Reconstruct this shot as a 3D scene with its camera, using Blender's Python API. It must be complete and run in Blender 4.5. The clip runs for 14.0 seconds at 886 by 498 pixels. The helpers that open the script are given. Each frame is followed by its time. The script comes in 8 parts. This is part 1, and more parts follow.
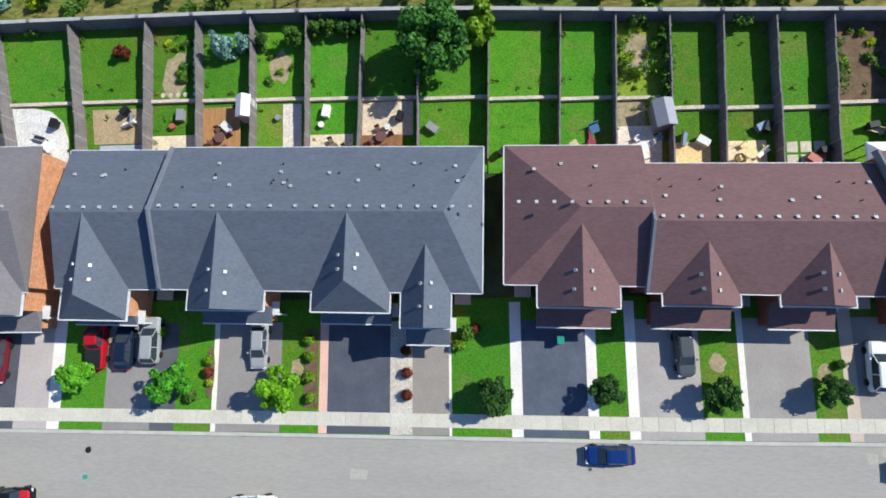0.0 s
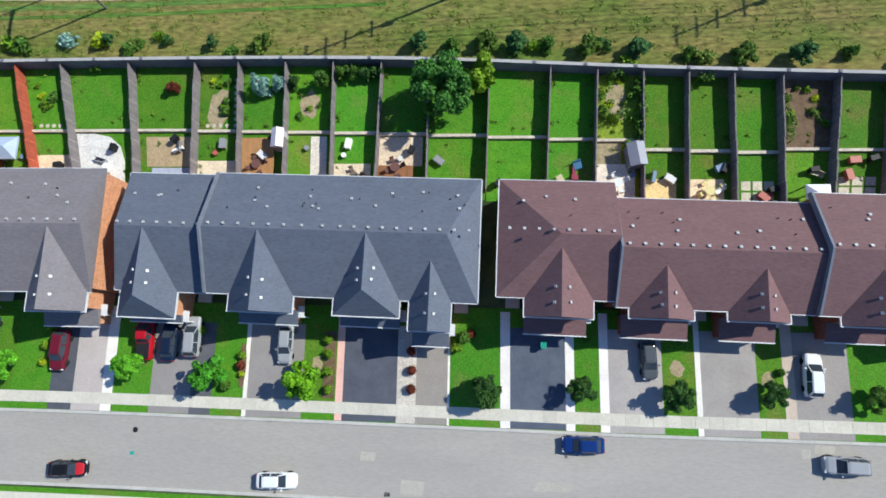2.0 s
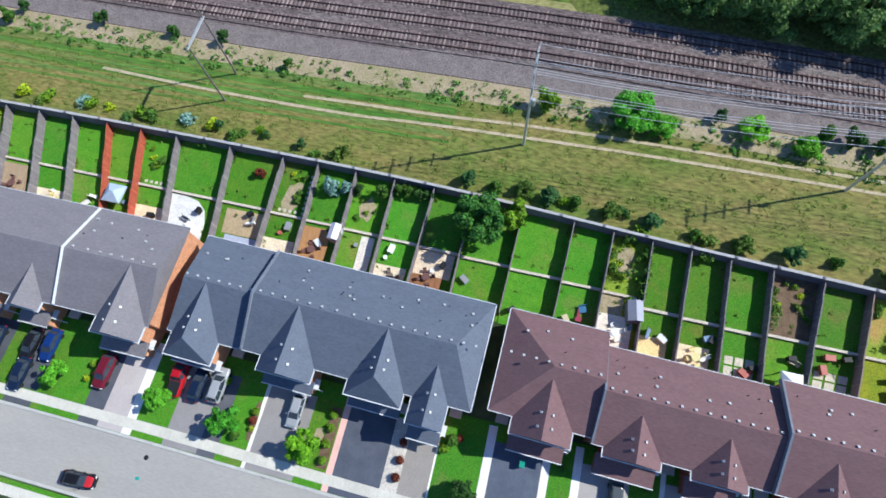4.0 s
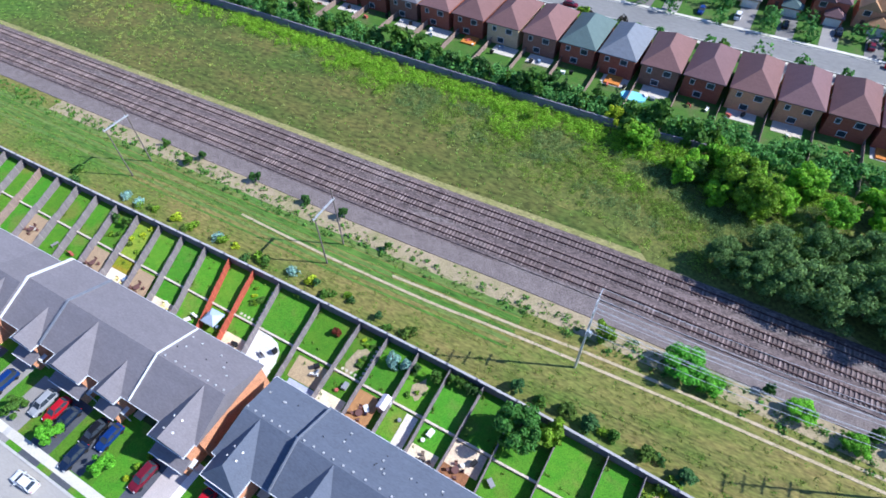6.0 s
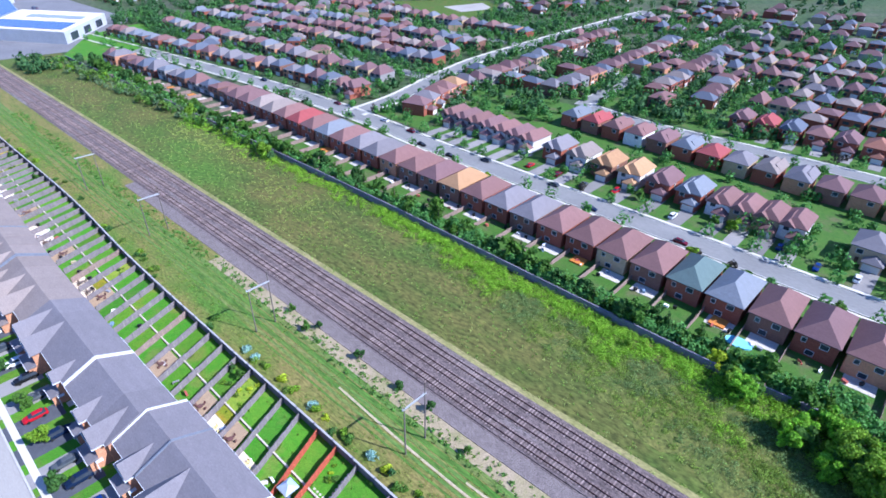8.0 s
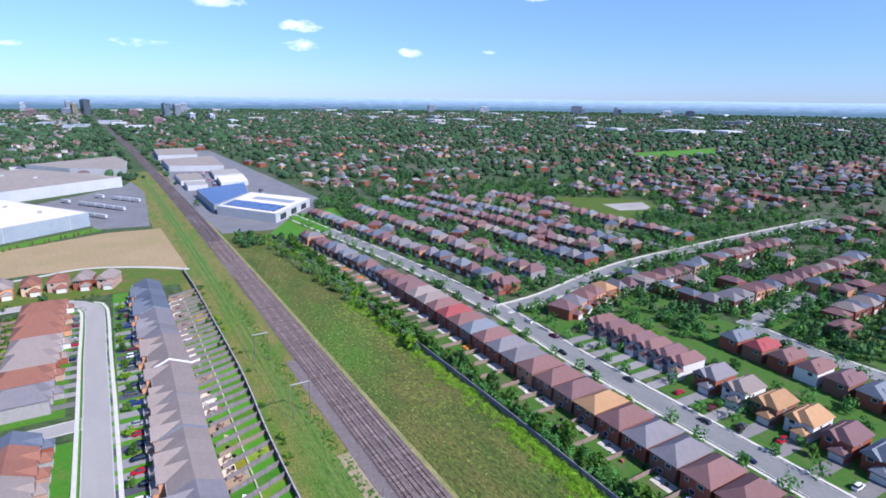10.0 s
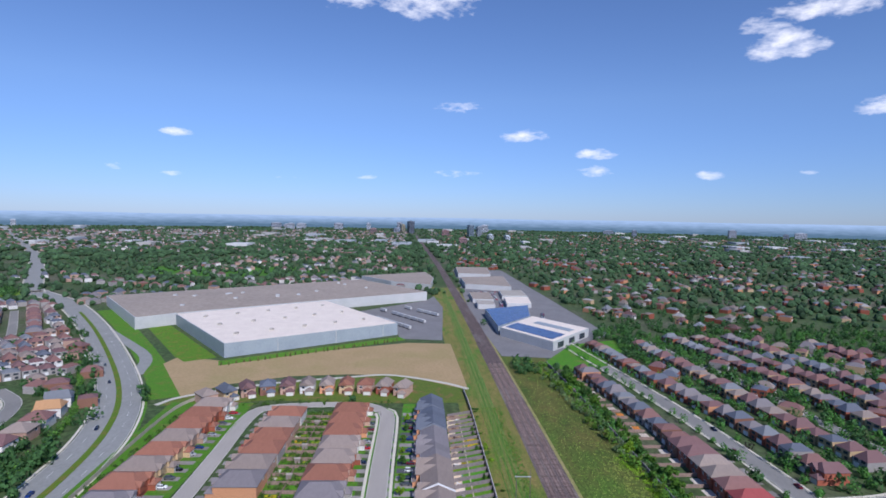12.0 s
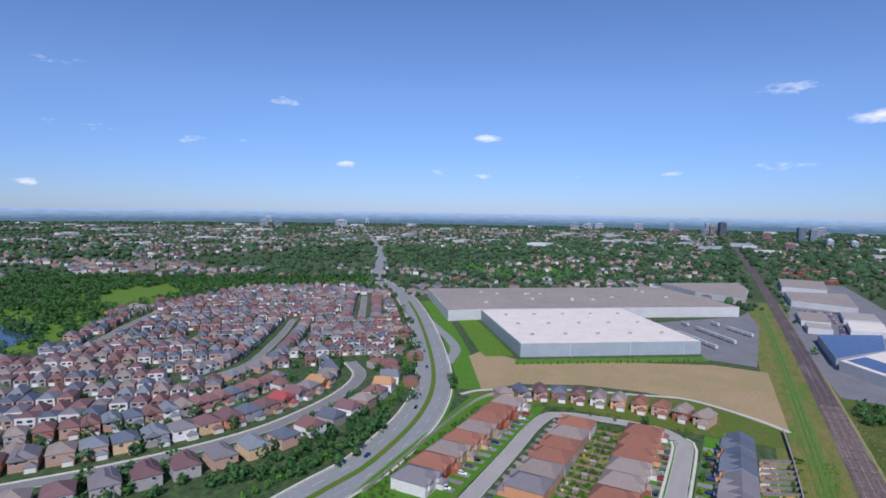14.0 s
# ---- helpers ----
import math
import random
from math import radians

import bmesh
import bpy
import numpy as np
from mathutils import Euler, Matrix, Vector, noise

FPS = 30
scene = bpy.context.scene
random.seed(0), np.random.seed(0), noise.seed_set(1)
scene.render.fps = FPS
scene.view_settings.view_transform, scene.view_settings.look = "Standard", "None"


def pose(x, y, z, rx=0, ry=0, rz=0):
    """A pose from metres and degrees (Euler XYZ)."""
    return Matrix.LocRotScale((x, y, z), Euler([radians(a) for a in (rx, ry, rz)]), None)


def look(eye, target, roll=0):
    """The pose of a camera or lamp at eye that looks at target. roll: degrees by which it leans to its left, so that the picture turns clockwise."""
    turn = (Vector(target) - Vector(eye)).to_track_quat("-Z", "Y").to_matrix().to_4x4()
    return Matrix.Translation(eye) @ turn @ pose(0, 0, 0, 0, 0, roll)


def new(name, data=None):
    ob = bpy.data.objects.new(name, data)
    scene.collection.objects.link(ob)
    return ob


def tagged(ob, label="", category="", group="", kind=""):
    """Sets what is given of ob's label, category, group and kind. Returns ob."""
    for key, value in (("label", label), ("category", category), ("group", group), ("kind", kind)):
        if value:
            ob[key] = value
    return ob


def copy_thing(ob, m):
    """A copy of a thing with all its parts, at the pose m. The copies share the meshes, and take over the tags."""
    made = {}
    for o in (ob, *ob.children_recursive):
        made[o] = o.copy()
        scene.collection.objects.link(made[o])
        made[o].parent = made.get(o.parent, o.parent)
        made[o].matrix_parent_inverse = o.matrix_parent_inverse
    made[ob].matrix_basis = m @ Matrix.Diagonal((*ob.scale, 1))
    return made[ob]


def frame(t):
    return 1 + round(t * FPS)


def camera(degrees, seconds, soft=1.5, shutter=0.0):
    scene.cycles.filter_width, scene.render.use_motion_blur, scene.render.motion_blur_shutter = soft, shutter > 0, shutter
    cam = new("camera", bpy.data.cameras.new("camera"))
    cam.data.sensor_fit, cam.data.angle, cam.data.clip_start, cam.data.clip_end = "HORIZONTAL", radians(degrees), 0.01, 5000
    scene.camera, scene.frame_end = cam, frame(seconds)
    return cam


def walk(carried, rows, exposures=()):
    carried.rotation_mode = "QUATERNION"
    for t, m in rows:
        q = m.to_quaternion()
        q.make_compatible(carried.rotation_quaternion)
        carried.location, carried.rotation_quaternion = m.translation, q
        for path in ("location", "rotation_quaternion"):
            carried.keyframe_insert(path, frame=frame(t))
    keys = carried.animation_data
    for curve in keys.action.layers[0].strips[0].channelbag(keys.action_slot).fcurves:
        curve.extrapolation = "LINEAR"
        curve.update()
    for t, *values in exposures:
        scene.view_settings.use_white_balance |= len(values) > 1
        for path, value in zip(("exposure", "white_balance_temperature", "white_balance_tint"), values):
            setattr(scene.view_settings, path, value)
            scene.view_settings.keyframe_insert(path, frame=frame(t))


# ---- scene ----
cam = camera(76.9, 14.0, 1.7)
PATH = [
    (0, (3.295, -9.286, 55.946), (3.168, -8.985, 53.973), -23.6),
    (0.5, (3.51, -9.43, 58.312), (3.378, -9.127, 56.339), -24.1),
    (1, (3.491, -9.416, 60.711), (3.363, -9.115, 58.738), -23.8),
    (1.5, (3.687, -9.934, 62.989), (3.557, -9.618, 61.018), -22.9),
    (2, (3.702, -10.267, 65.334), (3.572, -9.923, 63.368), -19.9),
    (2.2, (3.774, -10.358, 66.257), (3.641, -9.996, 64.294), -18.6),
    (4.3, (5.046, -11.155, 76.744), (4.752, -10.42, 74.907), -6.4),
    (4.5, (5.07, -11.093, 77.779), (4.748, -10.317, 75.964), -5.6),
    (5, (5.517, -10.975, 79.9), (5.098, -10.09, 78.155), -4.5),
    (5.5, (5.802, -12.1, 81.414), (5.273, -11.089, 79.772), -2.7),
    (6, (6.038, -12.675, 83.892), (5.398, -11.574, 82.351), -1.4),
    (6.5, (6.223, -13.128, 85.58), (5.458, -11.955, 84.152), -0.7),
    (7, (6.619, -13.554, 87.059), (5.733, -12.332, 85.746), -0.3),
    (7.5, (6.451, -13.631, 89.513), (5.437, -12.385, 88.321), 0.3),
    (8, (6.192, -13.944, 91.703), (5.044, -12.697, 90.641), 0.9),
    (8.2, (6.215, -13.975, 92.446), (5.012, -12.734, 91.44), 1.1),
    (10.3, (6.251, -7.561, 108.673), (4.524, -6.653, 108.234), 0.7),
    (10.5, (5.363, -7.701, 109.767), (3.594, -6.851, 109.382), 0.8),
    (11, (2.628, -7.763, 111.101), (0.743, -7.144, 110.848), 1.0),
    (11.5, (3.262, -6.93, 114.31), (1.291, -6.619, 114.177), 1.0),
    (12, (2.572, -5.394, 115.828), (0.577, -5.33, 115.71), 1.0),
    (12.5, (1.599, -5.084, 116.86), (-0.391, -5.245, 116.74), 1.1),
    (13, (0.718, -5.199, 118.666), (-1.237, -5.604, 118.542), 1.1),
    (13.5, (-0.549, -4.911, 120.651), (-2.427, -5.586, 120.52), 1.0),
    (14, (-0.62, -4.938, 122.483), (-2.381, -5.876, 122.345), 0.9),
]
EXPOSURES = [(0, 0.43, 6300, 5), (2.2, 0.43, 6200, 5), (5, 0.73, 5700, 9), (6, 0.86, 5600, 13), (8.2, 1.05, 5250, 19), (10.3, 0.57, 5750, 19), (11, 0.33, 5900, 20), (11.5, 0.15, 5850, 18), (14, 0.02, 5850, 18)]
walk(cam, [(t, look(eye, target, roll)) for t, eye, target, roll in PATH], EXPOSURES)

# ---- light ----
world = bpy.data.worlds.new("sky")
scene.world = world
world.use_nodes = True
SUN_DIR = Vector((1.0, 0.42, 0.95)).normalized()


def build_sky():
    nt = world.node_tree
    nt.nodes.clear()
    out = nt.nodes.new("ShaderNodeOutputWorld")
    bg = nt.nodes.new("ShaderNodeBackground")
    sky = nt.nodes.new("ShaderNodeTexSky")
    sky.sky_type = "NISHITA"
    sky.sun_disc = False
    sky.sun_elevation = math.asin(SUN_DIR.z)
    sky.sun_rotation = math.atan2(SUN_DIR.x, SUN_DIR.y)
    sky.altitude = 200
    sky.dust_density = 0.05
    sky.ozone_density = 6.0
    bg.inputs["Strength"].default_value = 0.1
    # small fair-weather clouds: stretched noise kept to a band above the horizon
    tc = nt.nodes.new("ShaderNodeTexCoord")

    def math_node(op, a, b=None, clamp=False):
        n = nt.nodes.new("ShaderNodeMath")
        n.operation = op
        n.use_clamp = clamp
        for i, v in enumerate((a, b)):
            if v is None:
                continue
            if isinstance(v, (int, float)):
                n.inputs[i].default_value = v
            else:
                nt.links.new(v, n.inputs[i])
        return n.outputs[0]

    warp = nt.nodes.new("ShaderNodeTexNoise")
    warp.inputs["Scale"].default_value = 26.0
    warp.inputs["Detail"].default_value = 6.0
    warp.inputs["Roughness"].default_value = 0.62
    mp = nt.nodes.new("ShaderNodeMapping")
    mp.inputs["Scale"].default_value = (1.0, 1.0, 2.6)
    nt.links.new(tc.outputs["Generated"], mp.inputs[0])
    nt.links.new(mp.outputs[0], warp.inputs["Vector"])
    total = None
    for az, el, wide, tall, weight in CLOUDS:
        a, e = radians(az), radians(el)
        d = Vector((-math.sin(a) * math.cos(e), math.cos(a) * math.cos(e), math.sin(e)))
        side = Vector((-math.cos(a), -math.sin(a), 0))
        upv = side.cross(d)
        if upv.z < 0:
            upv = -upv

        def dot(v):
            n = nt.nodes.new("ShaderNodeVectorMath")
            n.operation = "DOT_PRODUCT"
            nt.links.new(tc.outputs["Generated"], n.inputs[0])
            n.inputs[1].default_value = v
            return n.outputs["Value"]

        px = math_node("DIVIDE", dot(side), radians(wide))
        py = math_node("DIVIDE", dot(upv), radians(tall))
        off = math_node("SUBTRACT", py, d.dot(upv) / radians(tall))
        r2 = math_node("ADD", math_node("MULTIPLY", px, px), math_node("MULTIPLY", off, off))
        front = math_node("GREATER_THAN", dot(d), 0.5)
        m = math_node("MULTIPLY", math_node("SUBTRACT", 1.0, r2, True), front)
        m = math_node("MULTIPLY", m, weight)
        total = m if total is None else math_node("MAXIMUM", total, m)
    dens = math_node("SUBTRACT", math_node("ADD", total, warp.outputs[0]), 0.86)
    gate = math_node("GREATER_THAN", total, 0.0)
    dens = math_node("MULTIPLY", math_node("MULTIPLY", dens, 2.4, True), gate, True)
    mixc = nt.nodes.new("ShaderNodeMix")
    mixc.data_type = "RGBA"
    nt.links.new(dens, mixc.inputs["Factor"])
    # cooler air low over the horizon
    sep = nt.nodes.new("ShaderNodeSeparateXYZ")
    nt.links.new(tc.outputs["Generated"], sep.inputs[0])
    low = nt.nodes.new("ShaderNodeMapRange")
    low.inputs[1].default_value, low.inputs[2].default_value = 0.0, 0.2
    low.inputs[3].default_value, low.inputs[4].default_value = 1.0, 0.0
    nt.links.new(sep.outputs[2], low.inputs[0])
    cool = nt.nodes.new("ShaderNodeMix")
    cool.data_type = "RGBA"
    cool.blend_type = "MULTIPLY"
    nt.links.new(low.outputs[0], cool.inputs["Factor"])
    nt.links.new(sky.outputs[0], cool.inputs[6])
    cool.inputs[7].default_value = (0.54, 0.68, 0.92, 1)
    air = nt.nodes.new("ShaderNodeMix")
    air.data_type = "RGBA"
    air.blend_type = "MULTIPLY"
    air.inputs["Factor"].default_value = 1.0
    nt.links.new(cool.outputs[2], air.inputs[6])
    air.inputs[7].default_value = (0.97, 0.965, 1.04, 1)
    nt.links.new(air.outputs[2], mixc.inputs[6])
    mixc.inputs[7].default_value = (10.5, 10.4, 10.3, 1)
    nt.links.new(mixc.outputs[2], bg.inputs["Color"])
    nt.links.new(bg.outputs[0], out.inputs[0])


# azimuth (left of the y axis), elevation, half widths in degrees, thickness of the cloud
CLOUDS = [
    (90, 20.8, 7.5, 2.6, 0.62), (97.8, 20.3, 4.0, 1.6, 0.55), (57.5, 15.0, 4.6, 1.9, 0.66), (54.2, 17.6, 6.0, 1.7, 0.66), (59, 16.6, 3.0, 1.2, 0.5),
    (87, 10.9, 3.6, 0.9, 0.50), (80.3, 8.0, 3.8, 1.1, 0.58), (73, 6.3, 3.2, 0.9, 0.66), (73.2, 4.7, 3.6, 1.0, 0.46), (62.8, 4.2, 2.2, 0.65, 0.56),
    (113.4, 7.3, 2.1, 0.6, 0.62), (127.8, 4.5, 1.9, 0.55, 0.60), (50.8, 9.4, 2.6, 1.1, 0.56), (39.4, 12.2, 4.2, 1.2, 0.50), (35, 13.0, 4.0, 1.8, 0.56),
    (133.8, 10.2, 2.6, 1.3, 0.40), (151, 12.0, 7.0, 0.9, 0.36), (151, 6.8, 6.0, 0.9, 0.38), (141, 6.2, 9.0, 0.7, 0.33), (118.9, 3.9, 1.7, 0.6, 0.52), (114, 3.5, 1.5, 0.4, 0.48),
    (86.7, 4.4, 3.8, 0.65, 0.46), (96, 3.8, 2.6, 0.45, 0.42), (104, 3.6, 2.4, 0.4, 0.42), (54.8, 4.3, 1.6, 0.4, 0.46), (154.9, 1.9, 1.4, 0.5, 0.5), (20, 14.0, 7.0, 2.4, 0.5), (5, 9.0, 6.0, 1.6, 0.5),
]
build_sky()
sun_data = bpy.data.lights.new("sun", "SUN")
sun_data.energy = 4.0
sun_data.angle = radians(0.55)
sun_data.color = (1.0, 0.955, 0.85)
sun = new("sun", sun_data)
sun.matrix_world = look(SUN_DIR * 100, (0, 0, 0))


# ---- materials ----
def rgb(h):
    """Hex colour as seen on a screen, as linear values."""
    v = [int(h[i:i + 2], 16) / 255 for i in (0, 2, 4)]
    return tuple(c / 12.92 if c <= 0.04045 else ((c + 0.055) / 1.055) ** 2.4 for c in v) + (1,)


def mat(name, c1, c2=None, scale=1.0, rough=0.8, metal=0.0, bump=0.0, bscale=None, fine=0.12, c3=None, tint=False, stretch=(1, 1, 1), object_space=False, spread=0.0):
    """A surface of two colours mottled at a coarse and a fine scale, with relief."""
    m = bpy.data.materials.new(name)
    m.use_nodes = True
    nt = m.node_tree
    b = nt.nodes["Principled BSDF"]
    b.inputs["Roughness"].default_value = rough
    b.inputs["Metallic"].default_value = metal
    b.inputs["Specular IOR Level"].default_value = 0.3
    tc = nt.nodes.new("ShaderNodeTexCoord")
    if object_space:
        vec = tc.outputs["Object"]
    else:
        g = nt.nodes.new("ShaderNodeNewGeometry")
        vec = g.outputs["Position"]
    mp = nt.nodes.new("ShaderNodeMapping")
    mp.inputs["Scale"].default_value = stretch
    nt.links.new(vec, mp.inputs[0])

    def noise_tex(s, detail=4.0, r=0.6):
        n = nt.nodes.new("ShaderNodeTexNoise")
        n.inputs["Scale"].default_value = s
        n.inputs["Detail"].default_value = detail
        n.inputs["Roughness"].default_value = r
        nt.links.new(mp.outputs[0], n.inputs["Vector"])
        return n.outputs[0]

    def ramp(src, lo, hi):
        n = nt.nodes.new("ShaderNodeMapRange")
        n.inputs[1].default_value = lo
        n.inputs[2].default_value = hi
        n.clamp = True
        nt.links.new(src, n.inputs[0])
        return n.outputs[0]

    def mix(f, a, c, mode="MIX"):
        n = nt.nodes.new("ShaderNodeMix")
        n.data_type = "RGBA"
        n.blend_type = mode
        for key, v in (("Factor", f),):
            if isinstance(v, (int, float)):
                n.inputs[key].default_value = v
            else:
                nt.links.new(v, n.inputs[key])
        for i, v in ((6, a), (7, c)):
            if isinstance(v, tuple):
                n.inputs[i].default_value = v
            else:
                nt.links.new(v, n.inputs[i])
        return n.outputs[2]

    c2 = c2 or tuple(x * 0.72 for x in c1[:3]) + (1,)
    col = mix(ramp(noise_tex(scale), 0.32, 0.68), c1, c2)
    if c3:
        col = mix(ramp(noise_tex(scale * 0.27, 5.0), 0.52, 0.66), col, c3)
    col = mix(fine, col, mix(ramp(noise_tex(scale * 11 if not bscale else bscale, 3.0), 0.3, 0.7), (0.0, 0.0, 0.0, 1), (2.0, 2.0, 2.0, 1)), "MULTIPLY")
    if tint:
        oi = nt.nodes.new("ShaderNodeObjectInfo")
        col = mix(1.0, col, oi.outputs["Color"], "MULTIPLY")
    if spread:
        # pieces of one joined mesh differ a little in tone
        g2 = nt.nodes.new("ShaderNodeNewGeometry")
        v = nt.nodes.new("ShaderNodeMapRange")
        v.inputs[3].default_value = 1 - spread
        v.inputs[4].default_value = 1 + spread
        nt.links.new(g2.outputs["Random Per Island"], v.inputs[0])
        n = nt.nodes.new("ShaderNodeVectorMath")
        n.operation = "SCALE"
        nt.links.new(col, n.inputs[0])
        nt.links.new(v.outputs[0], n.inputs["Scale"])
        col = n.outputs[0]
    nt.links.new(col, b.inputs["Base Color"])
    if bump:
        bn = nt.nodes.new("ShaderNodeBump")
        bn.inputs["Strength"].default_value = bump
        bn.inputs["Distance"].default_value = 0.1
        nt.links.new(noise_tex(bscale or scale * 11, 4.0), bn.inputs["Height"])
        nt.links.new(bn.outputs[0], b.inputs["Normal"])
    return m


def island_mat(name, colours, rough=0.8, fine=0.25, fscale=3.0):
    """Each loose piece of a joined mesh takes one of the colours."""
    m = mat(name, (1, 1, 1, 1), (0.8, 0.8, 0.8, 1), fscale, rough, fine=fine)
    nt = m.node_tree
    b = nt.nodes["Principled BSDF"]
    old = b.inputs["Base Color"].links[0].from_socket
    g = nt.nodes.new("ShaderNodeNewGeometry")
    r = nt.nodes.new("ShaderNodeValToRGB")
    r.color_ramp.interpolation = "CONSTANT"
    els = r.color_ramp.elements
    while len(els) < len(colours):
        els.new(0.5)
    for i, c in enumerate(colours):
        els[i].position = i / len(colours)
        els[i].color = c
    nt.links.new(g.outputs["Random Per Island"], r.inputs[0])
    mx = nt.nodes.new("ShaderNodeMix")
    mx.data_type = "RGBA"
    mx.blend_type = "MULTIPLY"
    mx.inputs["Factor"].default_value = 1
    nt.links.new(old, mx.inputs[6])
    nt.links.new(r.outputs[0], mx.inputs[7])
    nt.links.new(mx.outputs[2], b.inputs["Base Color"])
    return m


def lin(r, g, b):
    return (r, g, b, 1)


M_GROUND = mat("far_ground", lin(0.042, 0.085, 0.026), lin(0.075, 0.10, 0.04), 0.02, 0.95, c3=lin(0.12, 0.115, 0.08), fine=0.5, bscale=0.25)
M_MEADOW = mat("meadow_grass", lin(0.115, 0.155, 0.026), lin(0.235, 0.185, 0.06), 0.2, 0.95, bump=0.6, c3=lin(0.085, 0.175, 0.02), fine=0.45, bscale=2.2, stretch=(0.35, 1, 1))
M_MEADOW_N = mat("meadow_north", lin(0.06, 0.095, 0.015), lin(0.135, 0.122, 0.032), 0.09, 0.95, bump=0.8, c3=lin(0.075, 0.145, 0.017), fine=0.6, bscale=1.1, stretch=(0.45, 1, 1))
M_UNDER = mat("undergrowth", lin(0.095, 0.125, 0.025), lin(0.15, 0.15, 0.036), 0.12, 0.95, bump=0.8, fine=0.5, bscale=1.4)
M_STRAW = mat("straw_grass", lin(0.34, 0.29, 0.13), lin(0.20, 0.21, 0.06), 0.35, 0.95, bump=0.5, fine=0.4, bscale=3.0, stretch=(0.35, 1, 1))
M_TRACKGRASS = mat("track_grass", lin(0.075, 0.185, 0.03), lin(0.16, 0.20, 0.05), 0.3, 0.95, bump=0.5, fine=0.4, bscale=2.5, c3=lin(0.19, 0.19, 0.06), stretch=(0.22, 1.2, 1))
M_LUSH = mat("lush_grass", lin(0.06, 0.16, 0.018), lin(0.10, 0.18, 0.03), 0.25, 0.95, bump=0.5, fine=0.5, bscale=2.0, c3=lin(0.15, 0.17, 0.04), stretch=(0.12, 1.2, 1))
M_PATHDIRT = mat("path_dirt", lin(0.50, 0.40, 0.28), lin(0.42, 0.34, 0.2), 0.4, 0.95, fine=0.3)
M_DIRT = mat("dirt", lin(0.40, 0.31, 0.21), lin(0.31, 0.26, 0.14), 0.25, 0.95, c3=lin(0.2, 0.21, 0.07), fine=0.3, bscale=3.0, bump=0.3)
M_FIELD = mat("dry_field", lin(0.40, 0.285, 0.155), lin(0.34, 0.255, 0.125), 0.03, 0.95, c3=lin(0.29, 0.25, 0.10), fine=0.12, bscale=0.5)
M_LAWN = mat("lawn", lin(0.060, 0.225, 0.009), lin(0.09, 0.245, 0.013), 0.5, 0.9, bump=0.35, c3=lin(0.14, 0.205, 0.03), fine=0.4, bscale=6.0, tint=True)
M_ROAD = mat("road_asphalt", lin(0.385, 0.358, 0.325), lin(0.345, 0.322, 0.295), 0.12, 0.9, fine=0.08, bscale=5.0, c3=lin(0.42, 0.39, 0.355), stretch=(0.3, 1.2, 1))
M_ROAD_OLD = mat("street_asphalt", lin(0.245, 0.24, 0.228), lin(0.205, 0.20, 0.192), 0.12, 0.9, fine=0.1, c3=lin(0.27, 0.26, 0.245), stretch=(0.5, 1, 1))
M_BIGROAD = mat("avenue_asphalt", lin(0.285, 0.29, 0.28), lin(0.245, 0.25, 0.24), 0.05, 0.9, fine=0.12)
M_YARD = mat("yard_asphalt", lin(0.22, 0.215, 0.22), lin(0.18, 0.175, 0.18), 0.05, 0.9, fine=0.12)
M_DRIVE_DARK = mat("dark_driveway", lin(0.075, 0.08, 0.095), lin(0.10, 0.105, 0.12), 0.5, 0.85, fine=0.2, bscale=12, tint=True)
M_DRIVE = mat("grey_driveway", lin(0.315, 0.295, 0.28), lin(0.27, 0.252, 0.24), 0.3, 0.9, fine=0.15, bscale=10, tint=True)
M_CONC = mat("concrete", lin(0.66, 0.62, 0.53), lin(0.58, 0.54, 0.46), 0.5, 0.9, fine=0.15, bscale=8, tint=True)
M_KERB = mat("kerb_concrete", lin(0.55, 0.53, 0.49), lin(0.45, 0.43, 0.4), 0.7, 0.9)
M_BALLAST = mat("ballast", lin(0.17, 0.13, 0.124), lin(0.12, 0.092, 0.088), 0.35, 0.95, bump=1.0, fine=0.7, bscale=5.0, c3=lin(0.205, 0.177, 0.166), stretch=(0.25, 1, 1))
M_BALLAST_PALE = mat("pale_ballast", lin(0.215, 0.178, 0.167), lin(0.165, 0.135, 0.128), 0.5, 0.95, bump=0.8, fine=0.6, bscale=5.0)
M_SLEEPER = mat("sleeper_wood", lin(0.30, 0.235, 0.215), lin(0.19, 0.135, 0.125), 0.8, 0.9, fine=0.3, spread=0.4)
M_RAIL = mat("rail_steel", lin(0.10, 0.055, 0.05), lin(0.07, 0.04, 0.04), 0.5, 0.55, 0.4)
M_SHINGLE = mat("shingles", lin(1.03, 1.03, 1.03), lin(0.91, 0.91, 0.91), 0.5, 0.85, bump=0.2, fine=0.13, bscale=3.2, tint=True, stretch=(0.55, 1.4, 1.4))
M_GUTTER = mat("white_trim", lin(0.70, 0.70, 0.71), lin(0.6, 0.61, 0.62), 1.0, 0.5)
M_FIREWALL = mat("parapet_metal", lin(0.20, 0.215, 0.25), lin(0.16, 0.175, 0.21), 1.0, 0.5)
M_VENT = mat("vent_metal", lin(0.62, 0.61, 0.60), lin(0.4, 0.4, 0.4), 2.0, 0.5, 0.2)
M_DARKPLASTIC = mat("dark_plastic", lin(0.02, 0.02, 0.022), rough=0.6)
M_BRICK = mat("brick_wall", lin(1, 1, 1), lin(0.82, 0.80, 0.80), 0.8, 0.9, fine=0.35, bscale=4.0, bump=0.2, tint=True, stretch=(1, 1, 3))
M_GLASS = mat("window_glass", lin(0.03, 0.04, 0.055), lin(0.05, 0.06, 0.075), 0.3, 0.08)
